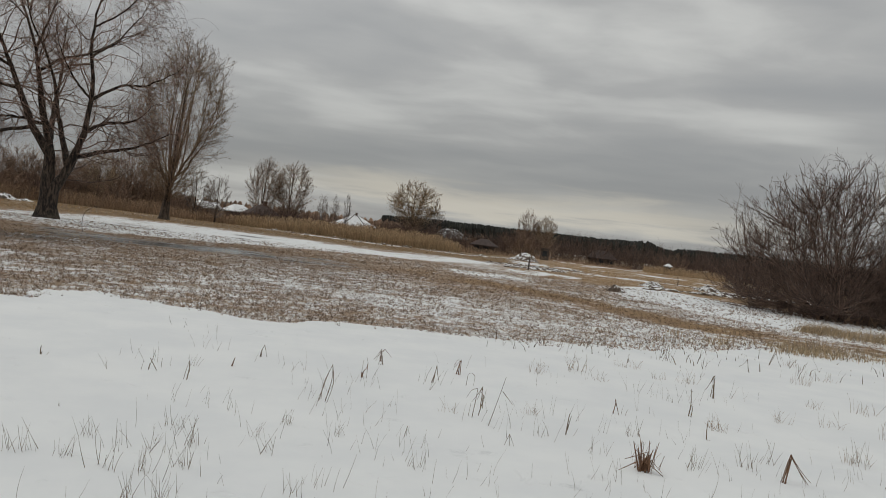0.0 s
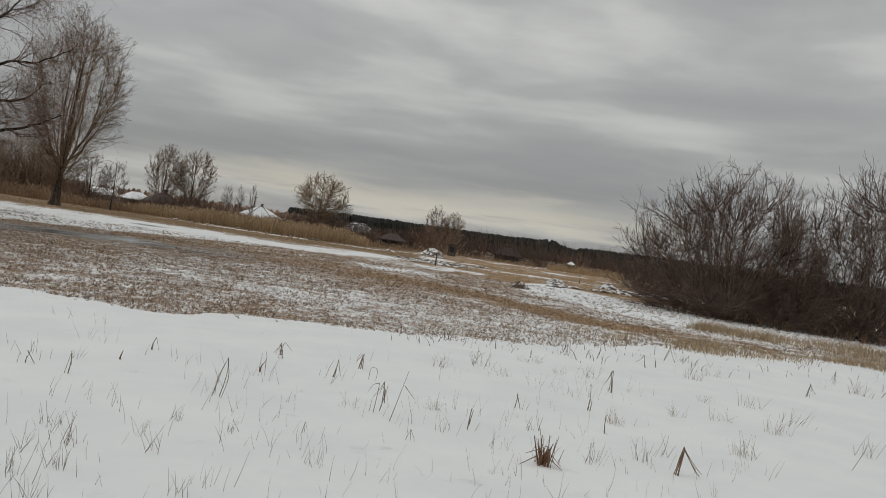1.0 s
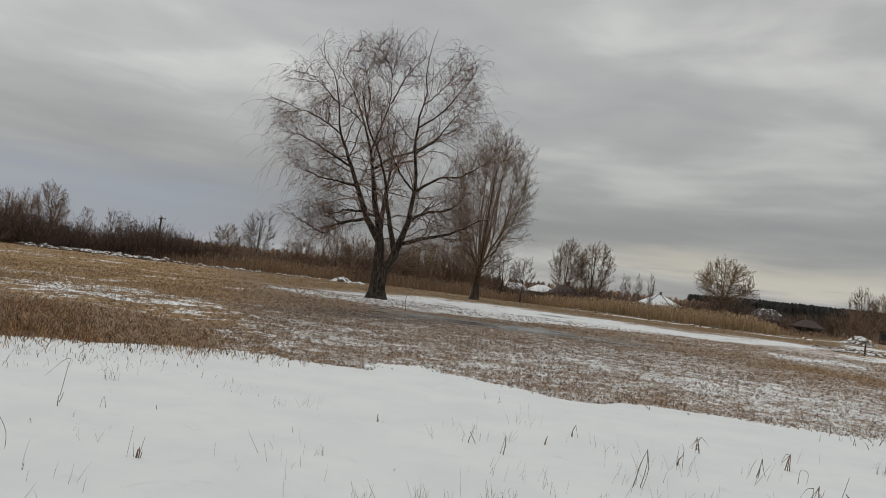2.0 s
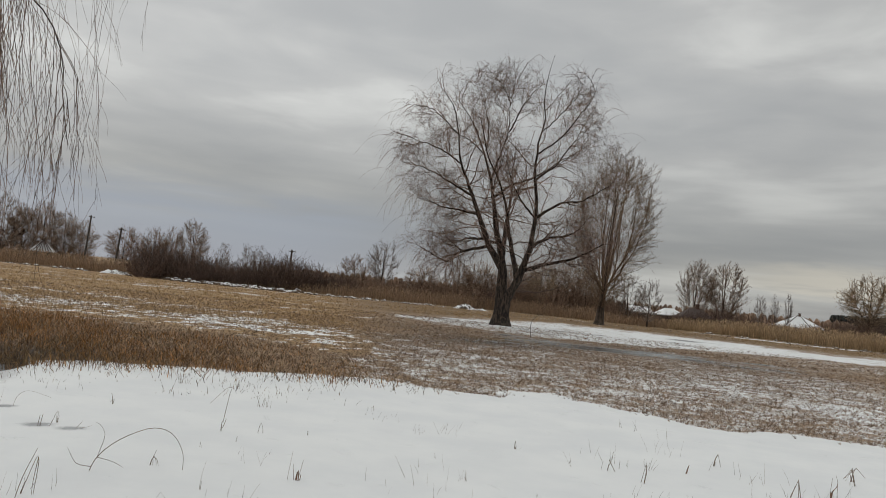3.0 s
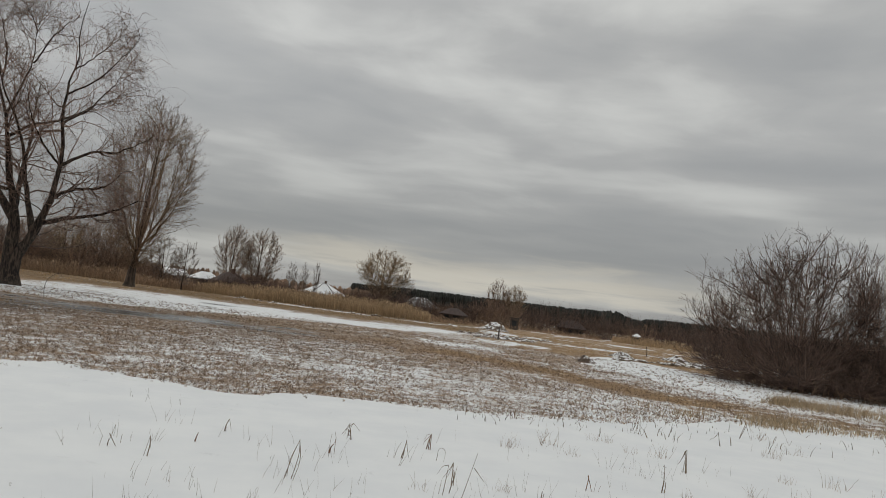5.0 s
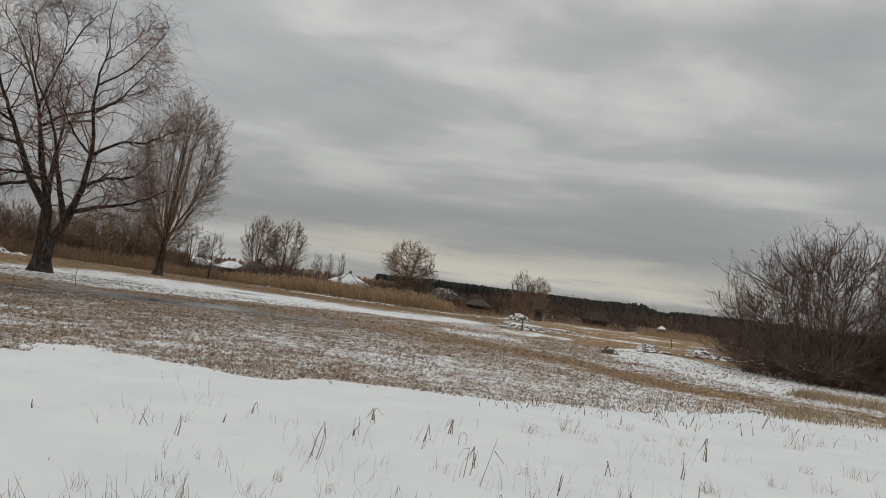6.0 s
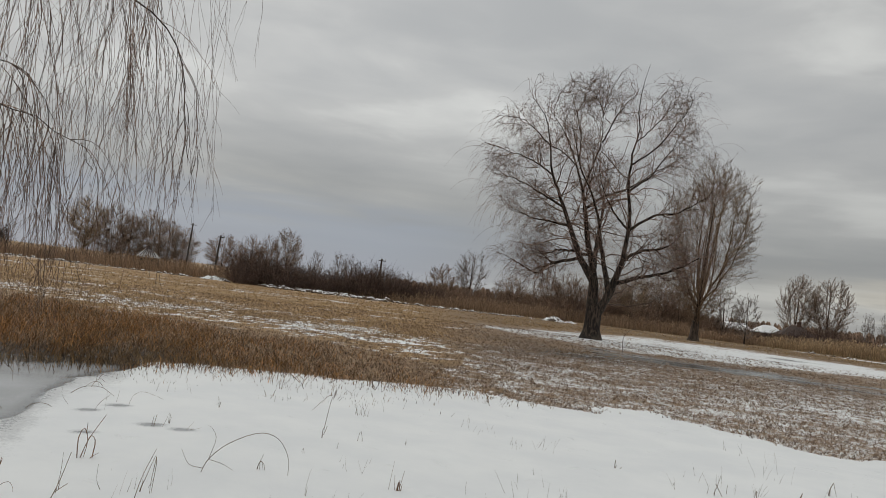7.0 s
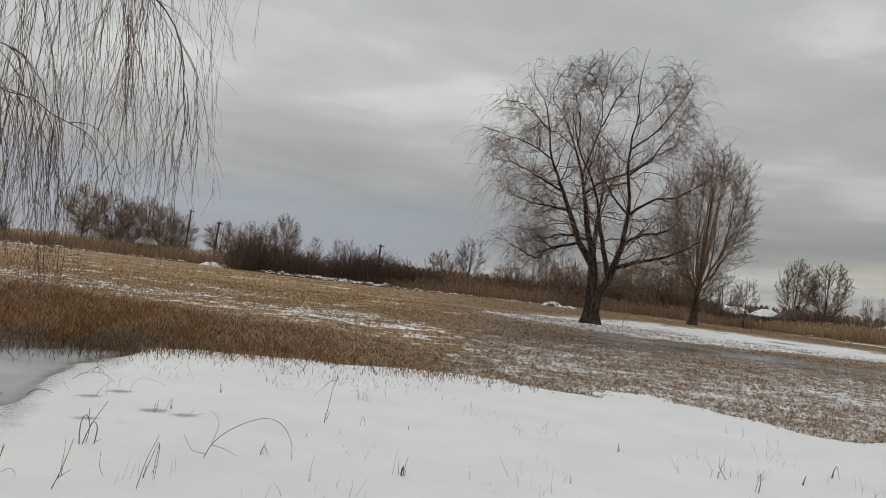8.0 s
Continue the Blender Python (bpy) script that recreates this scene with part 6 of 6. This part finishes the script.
def plant(kind, seed):
    """A one-metre model of each kind, scaled to its height when it is set out."""
    rng = random.Random(seed)
    leaves = []
    up = lambda s: (rng.uniform(-s, s), rng.uniform(-s, s), 1)
    spot = lambda s: (rng.uniform(-s, s), rng.uniform(-s, s), -0.08)
    if kind == "stub":
        for k in range(rng.choice((1, 2, 2, 3))):
            leaves.append(strip(rng, spot(0.05), up(0.16), rng.uniform(0.6, 1.1), rng.uniform(0.016, 0.028), ((rng.uniform(0.3, 0.6), rng.uniform(-14, 14)),), n=5))
        if rng.random() < 0.5:
            leaves.append(strip(rng, spot(0.05), up(0.2), rng.uniform(0.9, 1.3), 0.020, ((rng.uniform(0.5, 0.7), rng.choice((-1, 1)) * rng.uniform(120, 165)),), n=7))
    elif kind in ("fold", "tent"):
        # leaves that rise to one bent knee and fall to the snow beyond it
        a = rng.uniform(0, 6.28) if kind == "fold" else -3.0
        c, s = math.cos(a), math.sin(a)
        foot, far = rng.uniform(0.15, 0.35), rng.uniform(0.35, 0.75)
        for k in range(rng.choice((1, 2, 2, 3)) if kind == "fold" else 5):
            j = lambda q: rng.uniform(-q, q)
            b = Vector((-foot * c + j(0.10), -foot * s + j(0.10), -0.06))
            knee = Vector((j(0.05), j(0.05), rng.uniform(0.85, 1.05)))
            share = rng.uniform(0.35, 1.0)
            e = knee + (Vector((far * c + j(0.2), far * s + j(0.2), 0.0)) - knee) * share
            pts = [b.lerp(knee, f / 4) + Vector((j(0.015), j(0.015), 0)) for f in range(5)] + [knee.lerp(e, f / 4) + Vector((0, 0, -0.05 * f * (4 - f) / 4)) for f in (0.3, 1, 2, 3, 4)]
            leaves.append((pts, rng.uniform(0.014, 0.026)))
        for k in range(rng.choice((0, 1, 1))):
            leaves.append(strip(rng, spot(0.12), up(0.3), rng.uniform(0.4, 0.9), 0.016, n=5))
    elif kind == "single":
        leaves.append(strip(rng, (0, 0, -0.08), up(0.45), 1.1, 0.009, curl=rng.uniform(-25, 25), n=6))
        if rng.random() < 0.4:
            leaves.append(strip(rng, (0.03, 0, -0.08), up(0.5), 0.5, 0.012, n=5))
    elif kind == "tuft":
        for k in range(rng.randint(8, 14)):
            leaves.append(strip(rng, spot(0.4), up(0.42), rng.uniform(0.35, 1.1), rng.uniform(0.006, 0.011), curl=rng.uniform(-30, 30), n=5))
    elif kind == "faint":
        for k in range(rng.randint(14, 22)):
            leaves.append(strip(rng, spot(0.55), up(0.5), rng.uniform(0.3, 1.05), rng.uniform(0.006, 0.010), curl=rng.uniform(-40, 40), n=5))
    elif kind == "clump":
        for k in range(15):
            leaves.append(strip(rng, spot(0.14), up(0.26), rng.uniform(0.45, 1.05), rng.uniform(0.016, 0.030), ((rng.uniform(0.4, 0.8), rng.uniform(-12, 12)),), n=5))
        for k in range(13):
            leaves.append(strip(rng, spot(0.15), up(0.22), rng.uniform(0.7, 1.25), rng.uniform(0.012, 0.022), ((rng.uniform(0.35, 0.6), rng.choice((-1, 1)) * rng.uniform(110, 165)),), n=8))
        for k in range(14):
            leaves.append(strip(rng, (rng.uniform(-0.1, 0.7), rng.uniform(-0.3, 0.3), -0.05), up(0.6), rng.uniform(0.3, 0.8), rng.uniform(0.005, 0.009), curl=rng.uniform(-70, 70), n=6))
    return leaves


PLANTS = {
    "stub": ("stalk_stub", "short dark broken plant stub in the snow", STALK),
    "fold": ("folded_stalk", "snapped dry stalk folded over in the snow", STALK),
    "tent": ("folded_stalk", "bundle of dry cattail leaves bent over to the snow", CATTAIL),
    "single": ("lone_grass", "lone thin dry grass blade in the snow", STALK),
    "tuft": ("grass_tuft", "sparse tuft of dry grass blades in snow", STALK),
    "faint": ("grass_tuft", "thin pale tuft of dry grass in snow", STUBBLE),
    "clump": ("cattail_clump", "dense red-brown clump of dead cattail leaves in snow", CATTAIL),
}


def set_out(kind, spots, seed):
    name, label, mat = PLANTS[kind]
    models = []
    for k, (x, y, h) in enumerate(spots):
        turn = (k * 2.399 + seed) % 6.283
        m = Matrix.Translation((x, y, ground_z(x, y))) @ Matrix.Rotation(turn, 4, "Z")
        if len(models) < 6:
            ob = thing(name, (0, 0, 0), label, "dead plant", "dead plants in the snow")
            for leaf in plant(kind, seed * 50 + k):
                part("leaf", strips_mesh("leaf", [leaf], mat), ob)
            ob.matrix_basis = m
            models.append(ob)
        else:
            ob = copy_thing(models[k % 6], m)
        ob.scale = (h, h, h)


set_out("stub", [(6.61, 10.35, 0.16), (7.28, 9.44, 0.11), (-0.77, 6.27, 0.05), (3.28, 4.72, 0.03), (1.03, 5.18, 0.04), (14.40, 11.62, 0.19), (-5.28, 6.05, 0.12), (-3.62, 6.43, 0.07), (-3.22, 7.20, 0.08), (-5.55, 7.24, 0.14), (-4.41, 4.35, 0.04), (-1.84, 7.07, 0.07), (-7.22, 7.16, 0.06), (0.23, 21.30, 0.16), (-3.51, 11.17, 0.10)], 1)
set_out("fold", [(2.27, 8.69, 0.18), (2.83, 6.86, 0.21), (6.39, 8.04, 0.29), (8.80, 10.30, 0.22), (10.17, 11.21, 0.28), (1.80, 5.81, 0.09), (10.80, 8.66, 0.22), (13.34, 10.18, 0.27), (-3.75, 6.01, 0.05)], 2)
set_out("single", [(-0.60, 7.74, 0.14), (1.06, 4.59, 0.23), (0.99, 4.51, 0.14), (-0.72, 5.24, 0.22), (5.50, 7.57, 0.19), (0.53, 5.90, 0.18), (0.86, 6.07, 0.14), (-0.68, 4.35, 0.17), (1.33, 5.32, 0.13), (2.94, 4.88, 0.15), (2.53, 4.70, 0.10), (3.12, 4.95, 0.13), (3.12, 4.83, 0.17), (4.82, 5.44, 0.16), (3.70, 4.51, 0.18), (1.71, 5.79, 0.11), (2.53, 7.55, 0.24), (1.20, 6.58, 0.20), (10.95, 10.96, 0.28)], 3)
set_out("single", [(6.72, 8.11, 0.23), (3.32, 6.68, 0.17), (6.99, 5.04, 0.31), (-4.27, 3.70, 0.27), (-0.57, 7.61, 0.13), (-1.89, 6.22, 0.20), (-6.35, 6.50, 0.14), (-3.07, 4.86, 0.20), (-4.93, 12.44, 0.20)], 8)
set_out("tuft", [(0.89, 4.63, 0.15), (1.66, 5.04, 0.17), (-0.81, 5.19, 0.22), (-0.33, 4.90, 0.23), (0.22, 5.43, 0.22), (0.06, 5.83, 0.19), (-0.29, 5.32, 0.20), (-0.08, 5.29, 0.18), (0.13, 4.99, 0.17), (0.68, 5.29, 0.20), (0.88, 6.02, 0.13), (1.25, 5.76, 0.14), (3.35, 5.49, 0.19), (3.06, 5.94, 0.20), (3.98, 5.12, 0.23), (4.87, 5.33, 0.22), (5.98, 5.42, 0.24), (4.00, 6.06, 0.21)], 4)
set_out("tuft", [(7.67, 10.86, 0.31), (-0.11, 4.84, 0.19), (-0.58, 5.12, 0.14), (-0.47, 5.57, 0.17), (0.61, 5.64, 0.13), (0.72, 4.49, 0.16), (0.03, 4.42, 0.17), (-0.13, 4.44, 0.17), (4.55, 5.16, 0.21), (7.72, 5.46, 0.28), (-4.29, 8.37, 0.18), (0.18, 7.99, 0.15), (-5.94, 9.24, 0.18), (-1.42, 6.45, 0.10)], 5)
set_out("faint", [(5.24, 6.43, 0.14), (4.38, 8.89, 0.22), (5.15, 9.26, 0.28), (5.14, 8.63, 0.16), (6.43, 9.90, 0.19), (6.33, 9.10, 0.16), (6.68, 8.98, 0.25), (9.13, 9.48, 0.24), (6.45, 6.92, 0.18), (7.03, 6.78, 0.22), (8.33, 7.48, 0.29), (6.25, 9.93, 0.16), (10.71, 11.39, 0.21), (5.24, 6.43, 0.19), (3.28, 6.67, 0.14), (2.43, 6.62, 0.16), (7.72, 7.73, 0.18), (8.19, 6.71, 0.31), (5.95, 5.38, 0.21), (7.40, 6.27, 0.25), (12.80, 9.25, 0.29), (10.09, 9.93, 0.21)], 6)
set_out("clump", [(3.50, 5.07, 0.30)], 7)
set_out("tent", [(4.66, 4.82, 0.24)], 9)


def leaf_plant(x, y, h, mat, strokes):
    """A dead plant of few leaves, shaped one by one. A stroke is its half width and points (aside, up), in shares of the height h."""
    rng = random.Random(round(x * 100 + y * 7))
    label = "bent red-brown cattail leaves standing in the snow" if mat is CATTAIL else "broken dark stalks of a dead plant in snow"
    ob = thing("dead_plant", (x, y, ground_z(x, y)), label, "dead plant", "dead plants in the snow")
    ob.rotation_euler = (0, 0, -math.atan2(x, y))
    for w, *points in strokes:
        deep = rng.uniform(-0.06, 0.06)
        guide = [(a * h, (deep + 0.08 * k * rng.uniform(-1, 1)) * h, b * h - 0.008) for k, (a, b) in enumerate(points)]
        if len(guide) == 2:
            guide.insert(1, tuple((p + q) / 2 + rng.uniform(-0.01, 0.01) * h for p, q in zip(*guide)))
        p = curve_line(guide, 9)[None]
        r = np.linspace(1.0, 0.55, 9)[None] * w * h * 0.62
        part("leaf", mesh_of("leaf", *tubes([(p, r)], 4), mat, False), ob)


leaf_plant(-1.20, 8.08, 0.09, STALK, [(0.10, (0, -0.1), (-0.05, 0.5), (-0.02, 1.0)), (0.09, (0.02, -0.1), (0.12, 0.45)), (0.05, (0, 0), (0.5, 0.05), (0.75, 0.3))])
leaf_plant(-0.19, 7.69, 0.20, STALK, [(0.02, (-0.15, 0.1), (0, 0.55), (0.1, 1.0)), (0.03, (-0.1, 0.6), (0.2, 0.1), (0.3, -0.05)), (0.035, (-0.12, -0.05), (-0.1, 0.35)), (0.02, (0.42, 0.2), (0.44, 0.6)), (0.016, (-0.45, 0.05), (-0.38, 0.5))])
leaf_plant(0.12, 7.39, 0.18, STALK, [(0.022, (-0.12, -0.05), (0, 0.6), (0.08, 1.0)), (0.045, (0.05, -0.05), (0.12, 0.6), (0.09, 1.0)), (0.02, (0.09, 1.0), (0.16, 0.4))])
leaf_plant(0.57, 8.12, 0.10, CATTAIL, [(0.10, (0, -0.1), (0.08, 0.5), (0.2, 1.0)), (0.09, (-0.1, -0.1), (0.12, 0.75)), (0.04, (0.1, 0), (0.35, 0.05))])
leaf_plant(0.93, 8.75, 0.14, STALK, [(0.07, (-0.2, -0.05), (-0.1, 0.6), (0.08, 1.0)), (0.03, (0.08, 1.0), (0.22, 0.5), (0.35, 0.0)), (0.04, (-0.1, -0.05), (-0.08, 0.4))])
leaf_plant(1.31, 6.76, 0.34, STALK, [(0.017, (-0.18, 0), (-0.05, 0.6), (0.08, 1.0)), (0.017, (-0.02, -0.05), (0.1, 0.6), (0.08, 1.0)), (0.017, (0.08, 1.0), (0.15, 0.5), (0.02, -0.05)), (0.012, (-0.12, 0.1), (-0.1, 0.5), (0.02, 0.85))])
leaf_plant(1.90, 7.96, 0.22, CATTAIL, [(0.06, (0, -0.05), (0.02, 0.25), (0.1, 0.45)), (0.02, (0.1, 0.4), (0.22, 0.7), (0.12, 1.05)), (0.022, (0.2, 0.7), (0.22, -0.05)), (0.015, (-0.05, 0.1), (0, 0.9)), (0.04, (-0.03, -0.05), (-0.05, 0.3))])
leaf_plant(2.33, 8.90, 0.16, CATTAIL, [(0.06, (0, -0.05), (-0.1, 0.5)), (0.03, (-0.1, 0), (0.05, 0.7), (0.2, 1.0)), (0.028, (0.2, 1.0), (0.75, 0.45)), (0.025, (0.2, 1.0), (-0.3, 0.4)), (0.05, (0.05, -0.05), (0.08, 0.5))])
leaf_plant(2.68, 7.88, 0.20, STALK, [(0.045, (-0.15, -0.05), (0, 0.6), (0.05, 1.0)), (0.03, (0.05, 1.0), (0.15, 0.5), (0.28, 0.1)), (0.04, (0, 0.5), (-0.05, -0.05)), (0.02, (-0.5, -0.05), (-0.38, 0.5), (-0.2, 0.9)), (0.012, (-0.85, 0), (-0.8, 0.45))])
leaf_plant(3.14, 8.40, 0.18, CATTAIL, [(0.05, (0, -0.05), (0.05, 0.9)), (0.055, (-0.15, -0.05), (0, 0.7), (0.1, 1.0)), (0.03, (0.05, 0.95), (-0.3, 0.5)), (0.05, (0.12, -0.05), (0.1, 0.95)), (0.02, (0, 1.0), (-0.2, 0.9), (-0.35, 0.3))])
leaf_plant(3.08, 7.82, 0.15, STALK, [(0.028, (-0.3, -0.05), (-0.25, 0.8), (0, 1.0)), (0.032, (0, 1.0), (0.25, 0.75), (0.2, -0.05))])
leaf_plant(2.71, 6.20, 0.45, STALK, [(0.011, (-0.12, -0.03), (0, 0.5), (0.12, 1.0)), (0.012, (0.09, 0.72), (0.2, 0.6), (0.3, 0.5)), (0.009, (0.32, -0.05), (0.3, 0.15), (0.24, 0.32))])
leaf_plant(2.60, 6.47, 0.28, STALK, [(0.02, (0, -0.05), (0.06, 0.6), (0.08, 0.98)), (0.016, (0.08, 0.98), (-0.1, 0.9), (-0.25, 0.65)), (0.022, (0.2, 0.1), (0.3, 0.7), (0.2, 0.85)), (0.012, (0.3, 0.5), (0.36, 0.95)), (0.012, (-0.12, 0.05), (-0.08, 0.5))])
leaf_plant(3.32, 6.02, 0.20, STALK, [(0.045, (0, -0.05), (0.03, 0.5), (0.06, 1.0)), (0.035, (0.05, 0.25), (0.15, 0.9)), (0.018, (0.3, -0.05), (0.5, 0.4))])
leaf_plant(2.62, 5.66, 0.10, STALK, [(0.035, (-0.35, -0.05), (-0.15, 0.6), (0, 1.0)), (0.035, (0, 1.0), (0.1, -0.05)), (0.03, (0, 1.0), (0.3, 0.4), (0.5, -0.05))])
leaf_plant(4.32, 6.85, 0.16, CATTAIL, [(0.05, (-0.2, -0.05), (-0.1, 0.8), (-0.15, 1.0)), (0.045, (-0.15, 0.95), (0.05, 0.4), (0.2, -0.05)), (0.018, (0.3, -0.05), (0.4, 0.7)), (0.018, (0.55, -0.05), (0.7, 0.5))])
leaf_plant(5.29, 6.96, 0.27, STALK, [(0.024, (-0.05, -0.03), (0, 0.6), (-0.05, 1.1)), (0.035, (0.05, -0.03), (0.08, 0.45)), (0.02, (-0.08, 1.05), (0.03, 1.02)), (0.03, (-0.04, -0.03), (0.02, 0.5))])
leaf_plant(4.80, 6.02, 0.18, STALK, [(0.05, (0, -0.05), (-0.05, 0.5), (-0.05, 1.0)), (0.03, (0, 0.05), (0.3, 0.03))])
leaf_plant(-4.83, 4.49, 0.33, CATTAIL, [(0.018, (-0.05, -0.03), (0.1, 0.45), (0.4, 1.05)), (0.02, (-0.1, -0.03), (-0.13, 0.5), (-0.02, 0.72), (0.09, 0.4), (0.04, 0)), (0.022, (0.22, -0.02), (0.25, 0.4), (0.15, 0.5), (0.05, 0.3)), (0.012, (0.15, 0), (0.35, 0.15)), (0.016, (0.02, 0.6), (0.03, 0.85))])
leaf_plant(-4.14, 3.52, 0.33, STALK, [(0.016, (0, -0.03), (0.14, 0.35), (0.2, 0.6), (0.28, 1.0)), (0.013, (0.13, 0.25), (0.3, 0.4)), (0.012, (0.15, 0.3), (0.17, 0.42))])
leaf_plant(-3.90, 4.10, 0.25, STALK, [(0.03, (-0.1, -0.03), (0, 0.35)), (0.014, (0, 0.35), (0.15, 0.9), (0.22, 1.0)), (0.018, (0.22, 1.0), (0.25, 0.8), (0.2, -0.03)), (0.014, (0.22, 0.98), (0.16, 0.4), (0.16, -0.03))])
leaf_plant(-3.80, 3.88, 0.36, STALK, [(0.012, (0, -0.03), (0.12, 0.5), (0.3, 1.0))])
leaf_plant(-4.12, 3.95, 0.18, STALK, [(0.016, (0, -0.03), (-0.2, 0.4), (-0.22, 1.0))])
leaf_plant(-5.28, 5.82, 0.12, STALK, [(0.04, (-0.1, -0.1), (0, 0.9)), (0.045, (0.05, -0.1), (0.2, 1.0)), (0.03, (0.7, 0), (0.9, 0.55), (1.1, 1.1)), (0.02, (0.2, 0), (0.6, 0.08))])
leaf_plant(-5.00, 5.95, 0.09, STALK, [(0.03, (0, -0.05), (0.4, 0.5), (0.7, 0.9)), (0.025, (0.4, 0.1), (1.0, 0.2), (1.6, 0.35))])
leaf_plant(-6.13, 6.44, 0.17, STALK, [(0.016, (0, -0.05), (0.15, 0.6), (0.6, 0.95), (1.2, 0.9), (2.0, 0.6))])
leaf_plant(-6.18, 6.01, 0.17, STALK, [(0.018, (0, -0.05), (0.3, 0.5), (0.8, 1.0)), (0.012, (0.55, -0.3), (0.6, 0.4), (0.6, 1.4))])
leaf_plant(-6.52, 6.03, 0.18, STALK, [(0.016, (0, -0.05), (-0.3, 0.3), (-0.5, 0.7), (-0.48, 1.0))])
leaf_plant(-3.95, 6.74, 0.45, STALK, [(0.018, (0, -0.02), (0, 0.25)), (0.010, (0.02, 0.2), (0.1, 0.8), (0.13, 1.0)), (0.009, (0.13, 1.0), (0, 0.95), (-0.3, 0.65)), (0.013, (0.02, 0.1), (0.08, 0.3))])
leaf_plant(-3.70, 5.23, 0.13, STALK, [(0.05, (-0.2, -0.05), (-0.1, 0.4), (0, 0.6)), (0.025, (-0.1, 0.4), (0.1, 1.0)), (0.03, (-0.05, 0.5), (0, -0.05)), (0.03, (0, 0.6), (0.12, 0.4), (0.2, -0.05)), (0.028, (0.05, 0.55), (0.2, 0.4), (0.32, -0.05))])
leaf_plant(-2.62, 5.55, 0.15, CATTAIL, [(0.09, (0, -0.05), (0.05, 0.5)), (0.025, (0.1, 0), (0.3, 1.1)), (0.016, (-0.45, 0), (-0.3, 1.6)), (0.05, (0.12, -0.05), (0.1, 0.6)), (0.02, (-0.1, 0), (-0.2, 0.9)), (0.04, (0.2, -0.05), (0.25, 0.4))])
leaf_plant(-4.60, 3.25, 0.34, CATTAIL, [(0.014, (-0.25, -0.05), (0, 0.5), (0.2, 0.8), (0.45, 1.0)), (0.014, (0.3, -0.05), (0.36, 0.5), (0.45, 1.0)), (0.014, (-0.15, 0), (0.1, 0.4), (0.22, 0.85)), (0.01, (0.2, 0.75), (0.2, 1.2))])
leaf_plant(-4.50, 3.40, 0.24, CATTAIL, [(0.025, (0, -0.05), (0.1, 0.5), (0.2, 1.0)), (0.02, (0.05, -0.05), (0.15, 0.6), (0.2, 1.0)), (0.012, (0.05, 0.15), (0.4, 0.35), (0.55, 0.2), (0.58, 0.05)), (0.012, (0, 0.1), (-0.3, 0.8))])
leaf_plant(-3.64, 6.95, 0.11, STALK, [(0.03, (-0.15, -0.05), (-0.05, 0.7), (0.1, 1.0)), (0.03, (0.1, 1.0), (0.3, 0.3)), (0.05, (0.3, -0.05), (0.28, 0.35))])

# the long arched bramble stem
arch = thing("bramble_stem", (-3.98, 4.81, 0), "long dark bramble stem arching over the snow", "stem")
part("stem", bar([(0, 0, -0.03), (0.05, 0.03, 0.12), (0.16, 0.12, 0.25), (0.33, 0.26, 0.34), (0.45, 0.36, 0.30), (0.52, 0.43, 0.15), (0.53, 0.44, -0.01)], 0.0034, 0.0018, STALK, "stem", 5, 22), arch)
part("side_stem", bar([(0.05, 0.03, 0.12), (0.09, 0.04, 0.28), (0.06, 0.02, 0.36), (0.03, 0.0, 0.38)], 0.0024, 0.0012, STALK, "side_stem", 4, 9), arch)
part("side_stem", bar([(0.02, 0.01, 0.05), (-0.08, -0.03, 0.07), (-0.14, -0.06, 0.18)], 0.0024, 0.0012, STALK, "side_stem", 4, 7), arch)
part("side_stem", bar([(0.05, 0.03, 0.12), (0.16, 0.06, 0.10), (0.24, 0.09, 0.06)], 0.0024, 0.0012, STALK, "side_stem", 4, 6), arch)

# dead branch lying on the frozen pool
branch = thing("dead_branch", (-6.60, 4.35, 0.0), "dead many-twigged branch frozen into the pool ice", "branch")
branch.rotation_euler = (0, 0, radians(56))
rng_branch = np.random.RandomState(19)
spray = shoots(rng_branch, rng_branch.normal(0, 0.05, (9, 3)) * np.array([1, 1, 0.1]), np.stack([rng_branch.uniform(-0.1, 1.0, 9), rng_branch.normal(0, 0.3, 9), rng_branch.uniform(0.15, 1.1, 9)], 1), rng_branch.uniform(0.35, 0.75, 9), np.full(9, 0.0042), 8, 0.16, (0.03, 0, -0.07), 0.4)
for k in range(9):
    one = (np.concatenate([spray[0][k:k + 1, :, :2], np.maximum(spray[0][k:k + 1, :, 2:], 0.0)], 2), spray[1][k:k + 1])
    at, aim, size, girth = offshoots(rng_branch, *one, 3, 0.35, 0.95, 40, 0.35, 0.6)
    part("twig", mesh_of("twig", *tubes([one, shoots(rng_branch, at, aim, size, np.full(3, 0.0022), 4, 0.12)], 4), STALK), branch)

# loose twigs lying on the frozen pool
rng_pool = np.random.RandomState(77)
for k in range(9):
    az, d = rng_pool.uniform(-55, -44), rng_pool.uniform(8.4, 11.2)
    p = pol(az, d)
    a = rng_pool.uniform(0, 6.28)
    c, s = math.cos(a), math.sin(a)
    size = rng_pool.uniform(0.25, 0.6)
    twig = new("fallen_twig", bar([(0, 0, -0.03), (0.3 * c * size, 0.3 * s * size, 0.16 * size), (0.7 * c * size, 0.7 * s * size, 0.2 * size), (c * size, s * size, 0.02)], 0.0036, 0.002, STALK, "fallen_twig", 4, 8))
    twig.location = (p.x, p.y, ground_z(p.x, p.y))
    tagged(twig, "thin dark twig frozen into the pool ice", "twig", "twigs in the ice")
